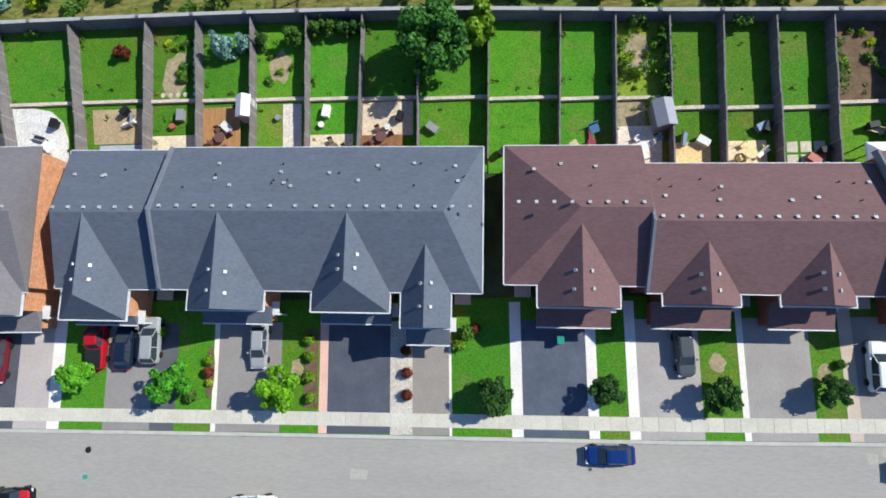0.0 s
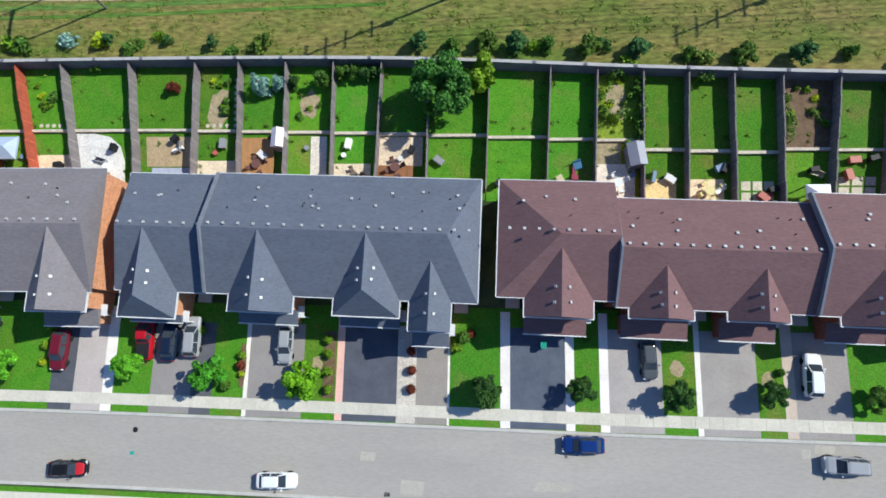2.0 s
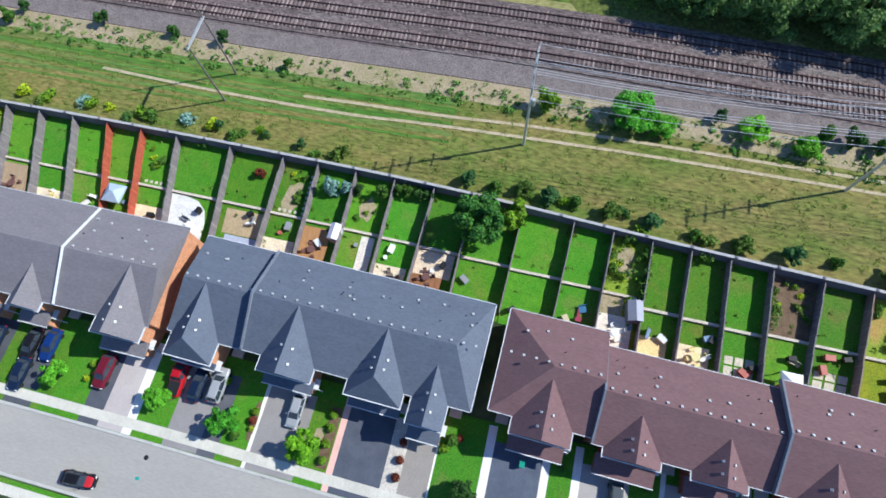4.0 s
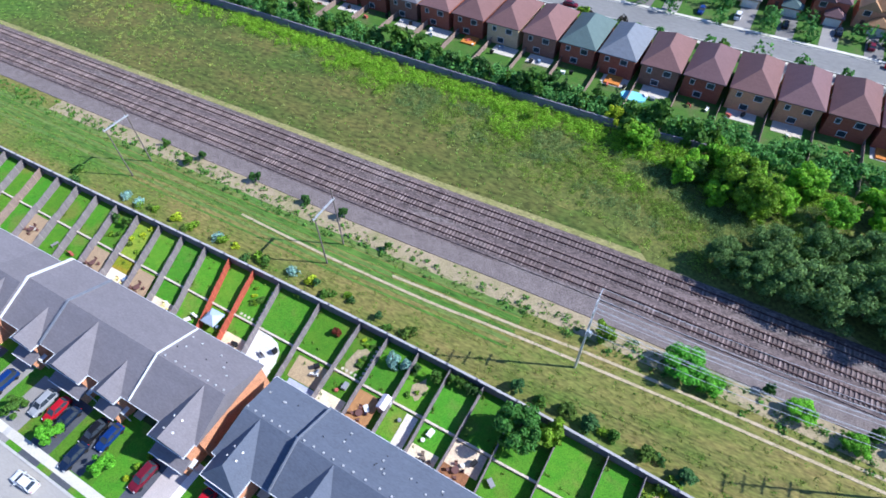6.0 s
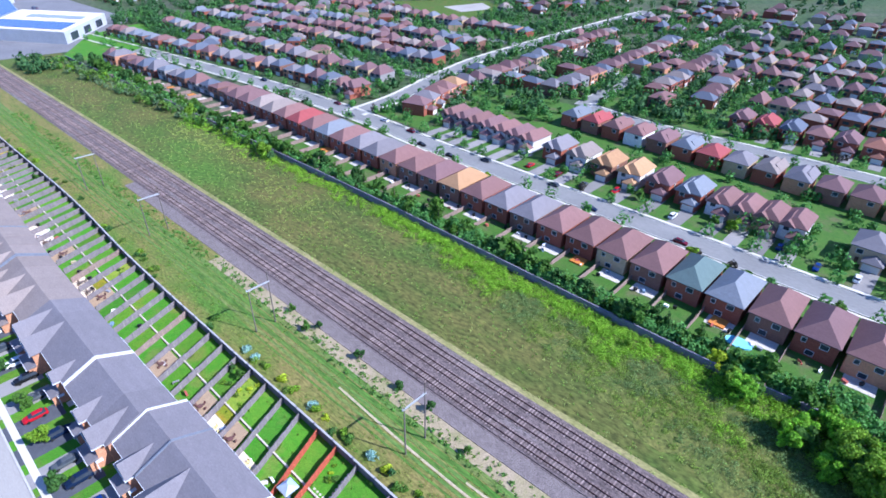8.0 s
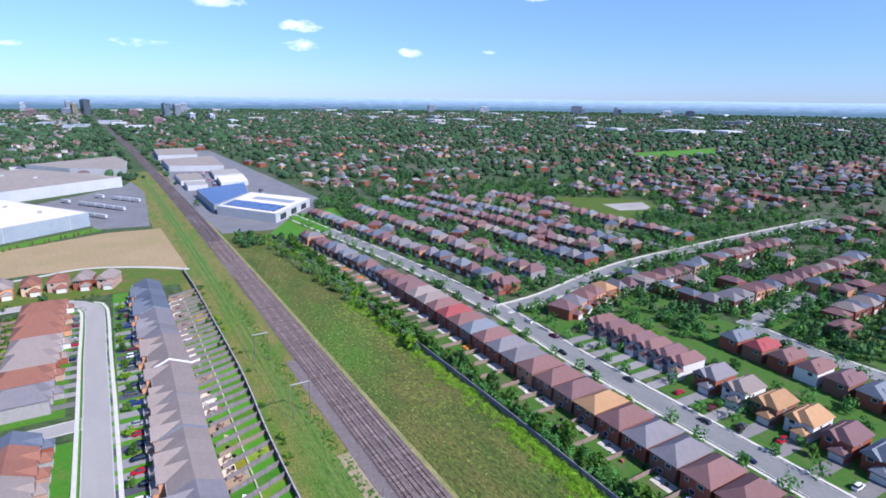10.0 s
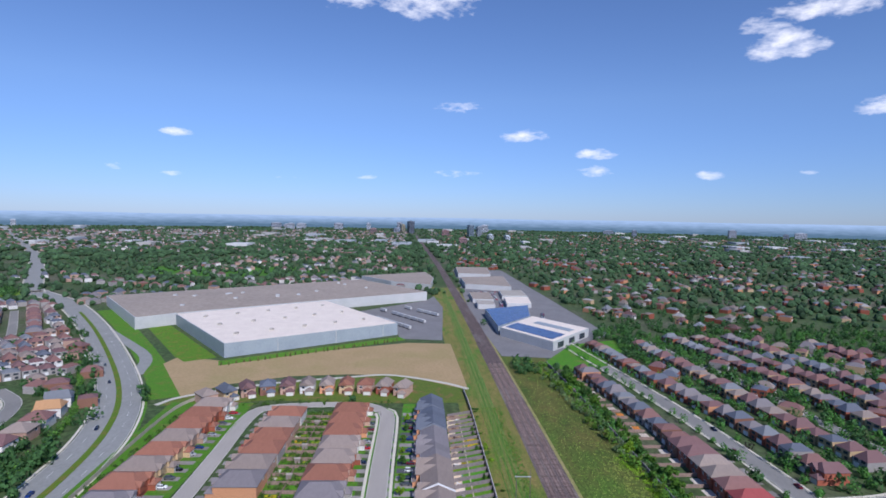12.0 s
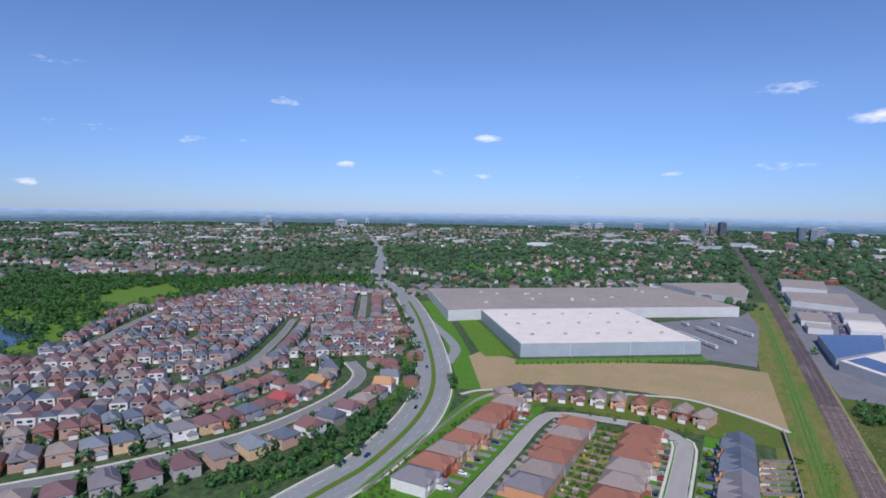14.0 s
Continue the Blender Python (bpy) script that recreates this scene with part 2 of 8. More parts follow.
M_DOOR = mat("painted_door", lin(0.75, 0.74, 0.72), lin(0.66, 0.65, 0.63), 1.0, 0.5, tint=True)
M_FENCE = mat("weathered_fence", lin(0.20, 0.18, 0.18), lin(0.14, 0.125, 0.13), 1.4, 0.9, fine=0.35, tint=True, stretch=(1, 1, 0.3))
M_FENCETOP = mat("fence_cap", lin(0.30, 0.28, 0.26), lin(0.24, 0.22, 0.2), 1.0, 0.9, tint=True)
M_SOUNDWALL = mat("sound_wall", lin(0.21, 0.20, 0.235), lin(0.16, 0.15, 0.18), 0.6, 0.9, fine=0.2)
M_SOUNDCAP = mat("sound_wall_cap", lin(0.45, 0.43, 0.42), lin(0.38, 0.36, 0.36), 0.8, 0.9)
M_DECK = mat("deck_boards", lin(0.42, 0.24, 0.11), lin(0.33, 0.19, 0.09), 0.8, 0.8, fine=0.3, tint=True, stretch=(3, 0.5, 1))
M_PATIO = mat("patio_stone", lin(0.62, 0.56, 0.48), lin(0.5, 0.45, 0.4), 0.7, 0.9, fine=0.25, bscale=5, tint=True)
M_SOIL = mat("garden_soil", lin(0.13, 0.08, 0.05), lin(0.19, 0.13, 0.08), 1.2, 0.95, fine=0.4, bump=0.4)
M_SAPLING = mat("sapling_leaves", lin(0.10, 0.075, 0.03), lin(0.05, 0.08, 0.025), 0.2, 0.9, spread=0.4)
M_BARK = mat("bark", lin(0.12, 0.085, 0.06), lin(0.08, 0.06, 0.045), 3.0, 0.95, fine=0.4)
M_WOODPOLE = mat("pole_wood", lin(0.20, 0.165, 0.14), lin(0.14, 0.115, 0.1), 2.0, 0.9, fine=0.3)
M_GALV = mat("galvanised_steel", lin(0.62, 0.63, 0.64), lin(0.52, 0.53, 0.54), 1.5, 0.45, 0.5)
M_WIRE = mat("wire", lin(0.62, 0.63, 0.65), rough=0.4, metal=0.3)
M_LEAF = mat("leaves", lin(0.085, 0.18, 0.024), lin(0.05, 0.12, 0.018), 0.7, 0.75, fine=0.3, tint=True, spread=0.38)
M_LEAF_FAR = mat("far_leaves", lin(0.046, 0.092, 0.038), lin(0.032, 0.07, 0.03), 0.02, 0.9, fine=0.5, bscale=0.6, spread=0.45)


def translucent_leaves(m, share):
    """Thin leaves let a share of the light through."""
    nt = m.node_tree
    b = nt.nodes["Principled BSDF"]
    tr = nt.nodes.new("ShaderNodeBsdfTranslucent")
    mx = nt.nodes.new("ShaderNodeMixShader")
    mx.inputs[0].default_value = share
    nt.links.new(b.inputs["Base Color"].links[0].from_socket, tr.inputs["Color"])
    nt.links.new(b.outputs[0], mx.inputs[1])
    nt.links.new(tr.outputs[0], mx.inputs[2])
    nt.links.new(mx.outputs[0], nt.nodes["Material Output"].inputs[0])


translucent_leaves(M_LEAF, 0.3)
M_PAINT = mat("car_paint", lin(1, 1, 1), lin(0.96, 0.96, 0.96), 0.5, 0.18, tint=True, fine=0.03)
M_TYRE = mat("tyre_rubber", lin(0.018, 0.018, 0.018), rough=0.85)
M_RIM = mat("alloy_rim", lin(0.5, 0.5, 0.52), rough=0.35, metal=0.7)
M_LAMP_RED = mat("tail_lamp", lin(0.45, 0.02, 0.02), rough=0.25)
M_LAMP_WHITE = mat("head_lamp", lin(0.75, 0.76, 0.78), rough=0.2)
M_WHITE_ROOF = mat("white_membrane_roof", lin(0.80, 0.71, 0.62), lin(0.72, 0.63, 0.55), 0.08, 0.8, fine=0.1)
M_GREY_ROOF = mat("gravel_roof", lin(0.35, 0.295, 0.25), lin(0.30, 0.255, 0.22), 0.02, 0.95, fine=0.15)
M_BLUE_CLAD = mat("blue_grey_cladding", lin(0.31, 0.35, 0.385), lin(0.27, 0.31, 0.35), 0.08, 0.5, fine=0.1)
M_WHITE_CLAD = mat("white_cladding", lin(0.50, 0.50, 0.50), lin(0.44, 0.445, 0.45), 0.1, 0.5, fine=0.1)
M_SOLAR = mat("blue_roof_panels", lin(0.07, 0.11, 0.25), lin(0.055, 0.09, 0.2), 0.2, 0.25, fine=0.1)
M_WATER = mat("pond_water", lin(0.03, 0.06, 0.10), lin(0.04, 0.07, 0.1), 0.05, 0.12)
M_SAND = mat("bleached_sand", lin(0.42, 0.385, 0.34), lin(0.34, 0.31, 0.275), 0.05, 0.9)
M_LINE = mat("road_paint", lin(0.75, 0.75, 0.72), rough=0.8)
M_PLASTIC = mat("coloured_plastic", lin(1, 1, 1), lin(0.9, 0.9, 0.9), 1.0, 0.5, tint=True)
M_TOWER = mat("tower_facade", lin(0.42, 0.45, 0.5), lin(0.36, 0.39, 0.45), 0.05, 0.4, tint=True)
M_POOL = mat("pool_water", lin(0.22, 0.62, 0.78), lin(0.3, 0.66, 0.8), 0.8, 0.1)


# ---- mesh tools ----
class Build:
    """Collects corners and faces for one mesh."""

    def __init__(self):
        self.v, self.f = [], []

    def add(self, verts, faces):
        n = len(self.v)
        self.v.extend(verts)
        self.f.extend([tuple(i + n for i in q) for q in faces])
        return self

    def box(self, x0, y0, z0, x1, y1, z1):
        return self.add([(x0, y0, z0), (x1, y0, z0), (x1, y1, z0), (x0, y1, z0), (x0, y0, z1), (x1, y0, z1), (x1, y1, z1), (x0, y1, z1)],
                        [(3, 2, 1, 0), (4, 5, 6, 7), (0, 1, 5, 4), (1, 2, 6, 5), (2, 3, 7, 6), (3, 0, 4, 7)])

    def prism(self, outline, z0, z1):
        """An upright block over an outline that runs counter-clockwise."""
        n = len(outline)
        area = sum(outline[i][0] * outline[(i + 1) % n][1] - outline[(i + 1) % n][0] * outline[i][1] for i in range(n))
        if area < 0:
            outline = outline[::-1]
        v = [(x, y, z0) for x, y in outline] + [(x, y, z1) for x, y in outline]
        f = [tuple(range(n))[::-1], tuple(range(n, 2 * n))]
        f += [(i, (i + 1) % n, n + (i + 1) % n, n + i) for i in range(n)]
        return self.add(v, f)

    def cylinder(self, x, y, z0, z1, r0, r1=None, n=8):
        r1 = r0 if r1 is None else r1
        ring = [(math.cos(2 * math.pi * i / n), math.sin(2 * math.pi * i / n)) for i in range(n)]
        v = [(x + r0 * c, y + r0 * s, z0) for c, s in ring] + [(x + r1 * c, y + r1 * s, z1) for c, s in ring]
        f = [tuple(range(n))[::-1], tuple(range(n, 2 * n))] + [(i, (i + 1) % n, n + (i + 1) % n, n + i) for i in range(n)]
        return self.add(v, f)

    def rod(self, a, b, r, n=6):
        a, b = Vector(a), Vector(b)
        d = (b - a).normalized()
        s = d.orthogonal().normalized()
        t = d.cross(s)
        v = [tuple(p + r * (math.cos(2 * math.pi * i / n) * s + math.sin(2 * math.pi * i / n) * t)) for p in (a, b) for i in range(n)]
        f = [tuple(range(n))[::-1], tuple(range(n, 2 * n))] + [(i, (i + 1) % n, n + (i + 1) % n, n + i) for i in range(n)]
        return self.add(v, f)

    def hip(self, x0, y0, x1, y1, z0, z1, along="x", h0=None, h1=None, thick=0.22):
        """A hipped roof over a rectangle; h0, h1: how far each hip runs in (0 makes a gable end)."""
        w = (y1 - y0) / 2 if along == "x" else (x1 - x0) / 2
        h0 = w if h0 is None else h0
        h1 = w if h1 is None else h1
        if along == "x":
            ym = (y0 + y1) / 2
            a, b = (x0 + h0, ym, z1), (x1 - h1, ym, z1)
            top = [(x0, y0, z0), (x1, y0, z0), (x1, y1, z0), (x0, y1, z0), a, b]
            f = [(0, 1, 5, 4), (1, 2, 5), (2, 3, 4, 5), (3, 0, 4)]
        else:
            xm = (x0 + x1) / 2
            a, b = (xm, y0 + h0, z1), (xm, y1 - h1, z1)
            top = [(x0, y0, z0), (x1, y0, z0), (x1, y1, z0), (x0, y1, z0), a, b]
            f = [(0, 1, 4), (1, 2, 5, 4), (2, 3, 5), (3, 0, 4, 5)]
        low = [(p[0], p[1], z0 - thick) for p in top[:4]]
        f += [(0, 6, 7, 1), (1, 7, 8, 2), (2, 8, 9, 3), (3, 9, 6, 0), (9, 8, 7, 6)]
        return self.add(top + low, f)

    def mesh(self, name):
        me = bpy.data.meshes.new(name)
        me.from_pydata(self.v, [], self.f)
        me.update()
        return me


def part(name, build, material, parent, label="", colour=None):
    """Links one mesh under a thing or a part."""
    me = build if isinstance(build, bpy.types.Mesh) else build.mesh(name)
    if not me.materials:
        me.materials.append(material)
    ob = new(name, me)
    ob.parent = parent
    if colour:
        ob.color = colour
    if label:
        tagged(ob, label)
    return ob


def thing(name, label, category, at=(0, 0, 0), rz=0.0, group=""):
    ob = new(name)
    ob.empty_display_size = 0.3
    ob.matrix_basis = pose(*at, 0, 0, rz)
    return tagged(ob, label, category, group)


def solid(name, build, material, label, category, kind="", at=(0, 0, 0), rz=0.0, group="", colour=None):
    me = build if isinstance(build, bpy.types.Mesh) else build.mesh(name)
    if not me.materials:
        me.materials.append(material)
    ob = new(name, me)
    ob.matrix_basis = pose(*at, 0, 0, rz)
    if colour:
        ob.color = colour
    return tagged(ob, label, category, group, kind)


def curve_pts(pts, step=6.0):
    """A smooth line through the points, in even steps."""
    p = [np.array(q, float) for q in pts]
    p = [2 * p[0] - p[1]] + p + [2 * p[-1] - p[-2]]
    out = []
    for i in range(1, len(p) - 2):
        n = max(2, int(np.linalg.norm(p[i + 1] - p[i]) / step))
        for k in range(n):
            t = k / n
            a, b, c, d = p[i - 1], p[i], p[i + 1], p[i + 2]
            out.append(0.5 * (2 * b + (c - a) * t + (2 * a - 5 * b + 4 * c - d) * t * t + (3 * b - a - 3 * c + d) * t ** 3))
    out.append(p[-2])
    return np.array(out)


def offset_line(line, d):
    """The line moved to its left by d."""
    t = np.gradient(line, axis=0)
    t /= np.linalg.norm(t, axis=1)[:, None]
    return line + d * np.stack([-t[:, 1], t[:, 0]], 1)


def strip(line, d0, d1, z0, z1, build=None):
    """A slab along a line between two offsets."""
    b = build or Build()
    a, c = offset_line(line, d0), offset_line(line, d1)
    n = len(line)
    v = [(p[0], p[1], z) for side in (a, c) for z in (z0, z1) for p in side]
    A0, A1, C0, C1 = 0, n, 2 * n, 3 * n
    f = []
    for i in range(n - 1):
        if d1 > d0:
            f += [(A1 + i, A1 + i + 1, C1 + i + 1, C1 + i), (A0 + i, A0 + i + 1, A1 + i + 1, A1 + i), (C0 + i + 1, C0 + i, C1 + i, C1 + i + 1)]
        else:
            f += [(C1 + i, C1 + i + 1, A1 + i + 1, A1 + i), (C0 + i, C0 + i + 1, C1 + i + 1, C1 + i), (A0 + i + 1, A0 + i, A1 + i, A1 + i + 1)]
    f += [(A0, A1, C1, C0), (C0 + n - 1, C1 + n - 1, A1 + n - 1, A0 + n - 1)]
    return b.add(v, f)


# ---- ground, roads, railway ----
def grid_sheet(x0, y0, x1, y1, n):
    b = Build()
    xs, ys = np.linspace(x0, x1, n + 1), np.linspace(y0, y1, n + 1)
    b.v = [(x, y, 0.0) for y in ys for x in xs]
    b.f = [(j * (n + 1) + i, j * (n + 1) + i + 1, (j + 1) * (n + 1) + i + 1, (j + 1) * (n + 1) + i) for j in range(n) for i in range(n)]
    return b


solid("ground", grid_sheet(-5200, -5200, 5200, 5200, 8), M_GROUND, "green and brown suburban land reaching the horizon", "ground", "structure")

RAIL = curve_pts([(-3200, -60), (-2400, -25), (-1394, 20), (-966, 34.5), (-700, 42.5), (-560, 46), (-415, 48.8), (-310, 50.5), (-200, 51.5), (-100, 52.5), (-45, 52.8), (0, 53.8), (50, 53.2), (160, 51), (420, 44)], 8.0)
SWALL = curve_pts([(-362, 21.4), (-320, 23.2), (-268, 24.3), (-205, 25.4), (-154, 24.2), (-104, 24.4), (-55, 25.0), (-10, 24.7), (25, 23.0), (52, 21.9), (90, 20.5), (170, 18)], 3.0)
NWALL = curve_pts([(-430, 92), (-300, 97), (-190, 98.5), (-127, 99.2), (-55, 98.6), (-10, 98.6), (9, 99.6)], 3.0)

near_rail = RAIL[(RAIL[:, 0] > -900)]
b = Build()
lower = strip(near_rail, -11.0, -33.5, -0.3, 0.03)
solid("meadow_south", lower, M_MEADOW, "rough olive grass verge beside the railway", "meadow", "structure")
solid("meadow_north", strip(near_rail, 9.0, 47, -0.3, 0.03), M_MEADOW_N, "wild yellow-green meadow north of the railway", "meadow", "structure")
solid("dry_grass_strip", strip(near_rail, 8.9, 10.6, -0.3, 0.05), M_STRAW, "pale straw-coloured grass edge beside the tracks", "verge", "structure")
def ragged(x0, x1, low, high, seed):
    rng = np.random.RandomState(seed)
    xs = np.arange(x0, x1, 3.0)
    return [(x, low(x) + rng.uniform(-2.5, 2.5)) for x in xs] + [(x, high(x)) for x in xs[::-1]]


solid("undergrowth", Build().prism(ragged(-95, 110, lambda x: max(62.5, 96 - max(0, x + 95) * 0.32), lambda x: 98.0, 3), -0.2, 0.06), M_UNDER, "dark green undergrowth below the thicket", "undergrowth", "structure")
solid("verge", strip(near_rail[near_rail[:, 0] < -132], -4.0, -12.2, -0.3, 0.045), M_MEADOW, "rough green grass beside the tracks", "verge", "structure")
solid("scrub_strip", strip(near_rail[near_rail[:, 0] > -140], -4.0, -12.2, -0.3, 0.048), M_DIRT, "dry sandy strip with weeds beside the tracks", "verge", "structure")
solid("ballast_shoulder", strip(RAIL, -4.3, 9.0, -0.3, 0.13), M_BALLAST, "purple-grey stones at the foot of the ballast", "ballast", "structure")
solid("ballast_shoulder", strip(RAIL[(RAIL[:, 0] > -210)], -8.0, -4.2, -0.3, 0.16), M_BALLAST_PALE, "pale grey clean ballast beside the tracks", "ballast", "structure")
solid("railway_ballast", strip(RAIL, -3.7, 8.4, -0.3, 0.31), M_BALLAST, "purple-brown crushed stone railway ballast", "ballast", "structure")
mown = near_rail[(near_rail[:, 0] < -4)]
for d0_, d1_, z_, m_ in ((-12.0, -13.6, 0.055, M_TRACKGRASS), (-13.9, -15.2, 0.06, M_LUSH), (-15.5, -16.3, 0.06, M_TRACKGRASS), (-16.6, -17.8, 0.06, M_LUSH), (-18.4, -19.2, 0.058, M_TRACKGRASS), (-20.0, -20.5, 0.058, M_LUSH)):
    solid("mown_track", strip(mown, d0_, d1_, -0.2, z_), m_, "bright green mown strip of the maintenance track", "grass track", "structure")
for pts_ in ([(-70, 35.6), (-47, 35.0), (-25, 35.2), (-14, 35.9), (4, 36.7), (26, 37.4), (70, 38.0), (120, 38)], [(-34, 37.0), (-26, 37.4), (-10, 38.0), (4, 38.9), (26, 39.5), (70, 40.0), (120, 40)]):
    solid("dirt_path", strip(curve_pts(pts_, 2.0), -0.26, 0.26, -0.2, 0.085), M_PATHDIRT, "pale worn wheel rut in the grass", "path", "structure")

TRACKS = (-1.7, 2.3, 6.4)
for d in TRACKS:
    line = offset_line(RAIL, d)
    tr = thing("railway_track", "rusty steel railway track on timber sleepers", "railway track", group="parallel railway tracks")
    for s in (-0.75, 0.75):
        part("rail", strip(line, s - 0.075, s + 0.075, 0.42, 0.62), M_RAIL, tr)
    seg = np.cumsum(np.r_[0, np.linalg.norm(np.diff(line, axis=0), axis=1)])
    bs = Build()
    rng = np.random.RandomState(int(10 * d) + 90)
    lo, hi = -430, 160
    k0, k1 = np.interp([lo, hi], line[:, 0], seg)
    for s in np.arange(k0, k1, 0.75):
        x, y = np.interp(s, seg, line[:, 0]), np.interp(s, seg, line[:, 1])
        x2, y2 = np.interp(s + 1, seg, line[:, 0]), np.interp(s + 1, seg, line[:, 1])
        a = math.atan2(y2 - y, x2 - x) + rng.uniform(-0.03, 0.03)
        tx, ty = math.cos(a), math.sin(a)
        L, W = 1.3 + rng.uniform(-0.06, 0.08), 0.14
        q = [(x + tx * u * W - ty * v * L, y + ty * u * W + tx * v * L) for u, v in ((-1, -1), (1, -1), (1, 1), (-1, 1))]
        bs.prism(q, 0.3, 0.45)
    slp = part("sleepers", bs, M_SLEEPER, tr, "weathered timber sleepers")
    slp["kind"] = "stuff"


def road(name, pts, width, label, material=None, z=0.06, kerb=True, walk_side=()):
    line = curve_pts(pts)
    ob = solid(name, strip(line, -width / 2, width / 2, -0.3, z), material or M_ROAD, label, "road", "structure")
    if kerb:
        for s in (-1, 1):
            solid("kerb", strip(line, s * width / 2, s * (width / 2 + 0.35), -0.3, z + 0.12), M_KERB, "pale concrete kerb along the road", "kerb", "structure")
    for s in walk_side:
        solid("pavement", strip(line, s * (width / 2 + 0.9), s * (width / 2 + 2.1), -0.3, z + 0.11), M_CONC, "pale concrete pavement beside the road", "pavement", "structure", colour=(1, 1, 1, 1))
    return line


S_ST = [(-322, -29.5), (-312, -25.5), (-250, -24.5), (-200, -23.6), (-130, -22.8), (-55, -22.7), (-20, -23.0), (20, -23.6), (50, -23.8), (90, -24.5), (170, -27)]
s_line = road("street_south", S_ST, 7.8, "pale grey worn asphalt residential street")
road("street_bend", [(-322, -29.5), (-331, -38), (-333, -60), (-327, -96), (-310, -104), (-260, -103), (-216, -102), (-150, -101)], 7.6, "pale grey asphalt crescent street", z=0.064)
road("street_cross", [(-196, -27), (-195, -60), (-193, -98)], 7.4, "pale grey asphalt cross street", z=0.068)

BIG = [(-20, -235), (-70, -190), (-120, -167), (-184, -160), (-222, -158.5), (-288, -171), (-357, -201), (-458, -265), (-582, -353), (-700, -449), (-792, -548), (-845, -590), (-1457, -1008), (-2400, -1740), (-3368, -2485)]
big_line = road("avenue", BIG, 24, "wide curved grey asphalt avenue with a grass median", M_BIGROAD, walk_side=(-1, 1))
near_big = big_line[(big_line[:, 0] > -640)]
solid("verge_lawn", strip(near_big[near_big[:, 0] < -330], -16.0, -34.0, -0.2, 0.047), M_LAWN, "green grass verge beside the avenue", "lawn", "structure", colour=(1.0, 0.85, 1, 1))
solid("median", strip(near_big, -1.6, 1.6, 0.0, 0.24), M_LAWN, "narrow green grass median", "median", "structure", colour=(1.2, 0.7, 1, 1))
for s in (-6.8, 6.8):
    bl = Build()
    for i in range(0, len(near_big) - 1, 3):
        strip(near_big[i:i + 2], s - 0.08, s + 0.08, 0.05, 0.075, bl)
    solid("lane_marking", bl, M_LINE, "white dashed lane marking", "road marking", "structure")

N_ST = [(-620, 112), (-500, 126), (-400, 140), (-300, 152), (-215, 156), (-157, 153), (-115, 152.5), (-60, 152.5), (0, 152.2), (60, 151.6), (160, 150.5)]
n_line = road("street_north", N_ST, 9.5, "sunlit pale grey residential street with parked cars", M_ROAD_OLD, walk_side=(-1, 1))
N_CROSS = [(-213, 157), (-217, 190), (-226, 222), (-235, 256), (-242, 300), (-248, 420), (-252, 560)]
road("street_north_cross", N_CROSS, 9.0, "pale grey side street meeting the north street", M_ROAD_OLD, walk_side=(-1, 1), z=0.064)
N_ST2 = [(-138, 250), (-100, 246), (-40, 249), (20, 250), (120, 250)]
road("street_north_second", N_ST2, 8.5, "pale grey residential street behind the first rows", M_ROAD_OLD, walk_side=(1,), z=0.068)
road("street_north_third", [(-138, 250), (-146, 330), (-152, 430), (-156, 560)], 8.5, "pale grey residential street running uphill", M_ROAD_OLD, z=0.072)
N_ST4 = [(-228, 230), (-306, 226), (-380, 224), (-440, 214), (-540, 202)]
road("street_north_fourth", N_ST4, 8.5, "pale grey residential street between house rows", M_ROAD_OLD, z=0.068)
road("street_north_fifth", [(-240, 345), (-350, 338), (-480, 330)], 8.5, "pale grey residential street between house rows", M_ROAD_OLD, z=0.068)
road("street_north_sixth", [(-146, 345), (-70, 358), (20, 356), (160, 354)], 8.5, "pale grey residential street between house rows", M_ROAD_OLD, z=0.064)

W_ST = [(-40, -330), (-116, -280), (-152, -258), (-192, -240), (-232, -231), (-287, -233), (-330, -248), (-356, -277)]
w_line = road("street_west", W_ST, 8.0, "pale grey curved residential street", M_ROAD_OLD, walk_side=(1,))
W_ST2 = [(-268, -336), (-301, -338), (-331, -351), (-404, -396), (-462, -436)]
w2_line = road("street_west_second", W_ST2, 6.6, "pale grey residential street between house rows", M_ROAD_OLD, z=0.064)
W_ST4 = [(-282, -504), (-305, -520), (-339, -547), (-400, -590)]
w4_line = road("street_west_fourth", W_ST4, 8.0, "pale grey residential street at the edge of the estate", M_ROAD_OLD, z=0.072)
W_ST5 = [(-500, -373), (-560, -414), (-640, -470)]
w5_line = road("street_west_fifth", W_ST5, 7.0, "pale grey residential street beside the avenue", M_ROAD_OLD, z=0.076)


# ---- sound walls ----
def sound_wall(name, line, h, label, cap=None):
    w = thing(name, label, "wall")
    part("panel", strip(line, -0.09, 0.09, -0.1, h), M_SOUNDWALL, w)
    part("cap", strip(line, -0.2, 0.2, h, h + 0.1), cap or M_SOUNDCAP, w, "" if cap else "pale concrete coping")
    post = None
    for i in range(0, len(line), 2):
        if post is None:
            bp = Build().box(-0.17, -0.17, -0.1, 0.17, 0.17, h + 0.22)
            post = bp.mesh("post")
            post.materials.append(M_SOUNDWALL)
        o = part("post", post, M_SOUNDWALL, w)
        o.matrix_basis = pose(line[i][0], line[i][1], 0)
    return w


sound_wall("sound_wall", SWALL, 2.2, "dark grey panelled sound wall behind the back yards")
sound_wall("sound_wall", NWALL, 2.3, "dark grey panelled sound wall north of the meadow", M_SOUNDWALL)


# ---- houses ----
def tone(c, f):
    return (min(1, c[0] * f), min(1, c[1] * f), min(1, c[2] * f), 1)


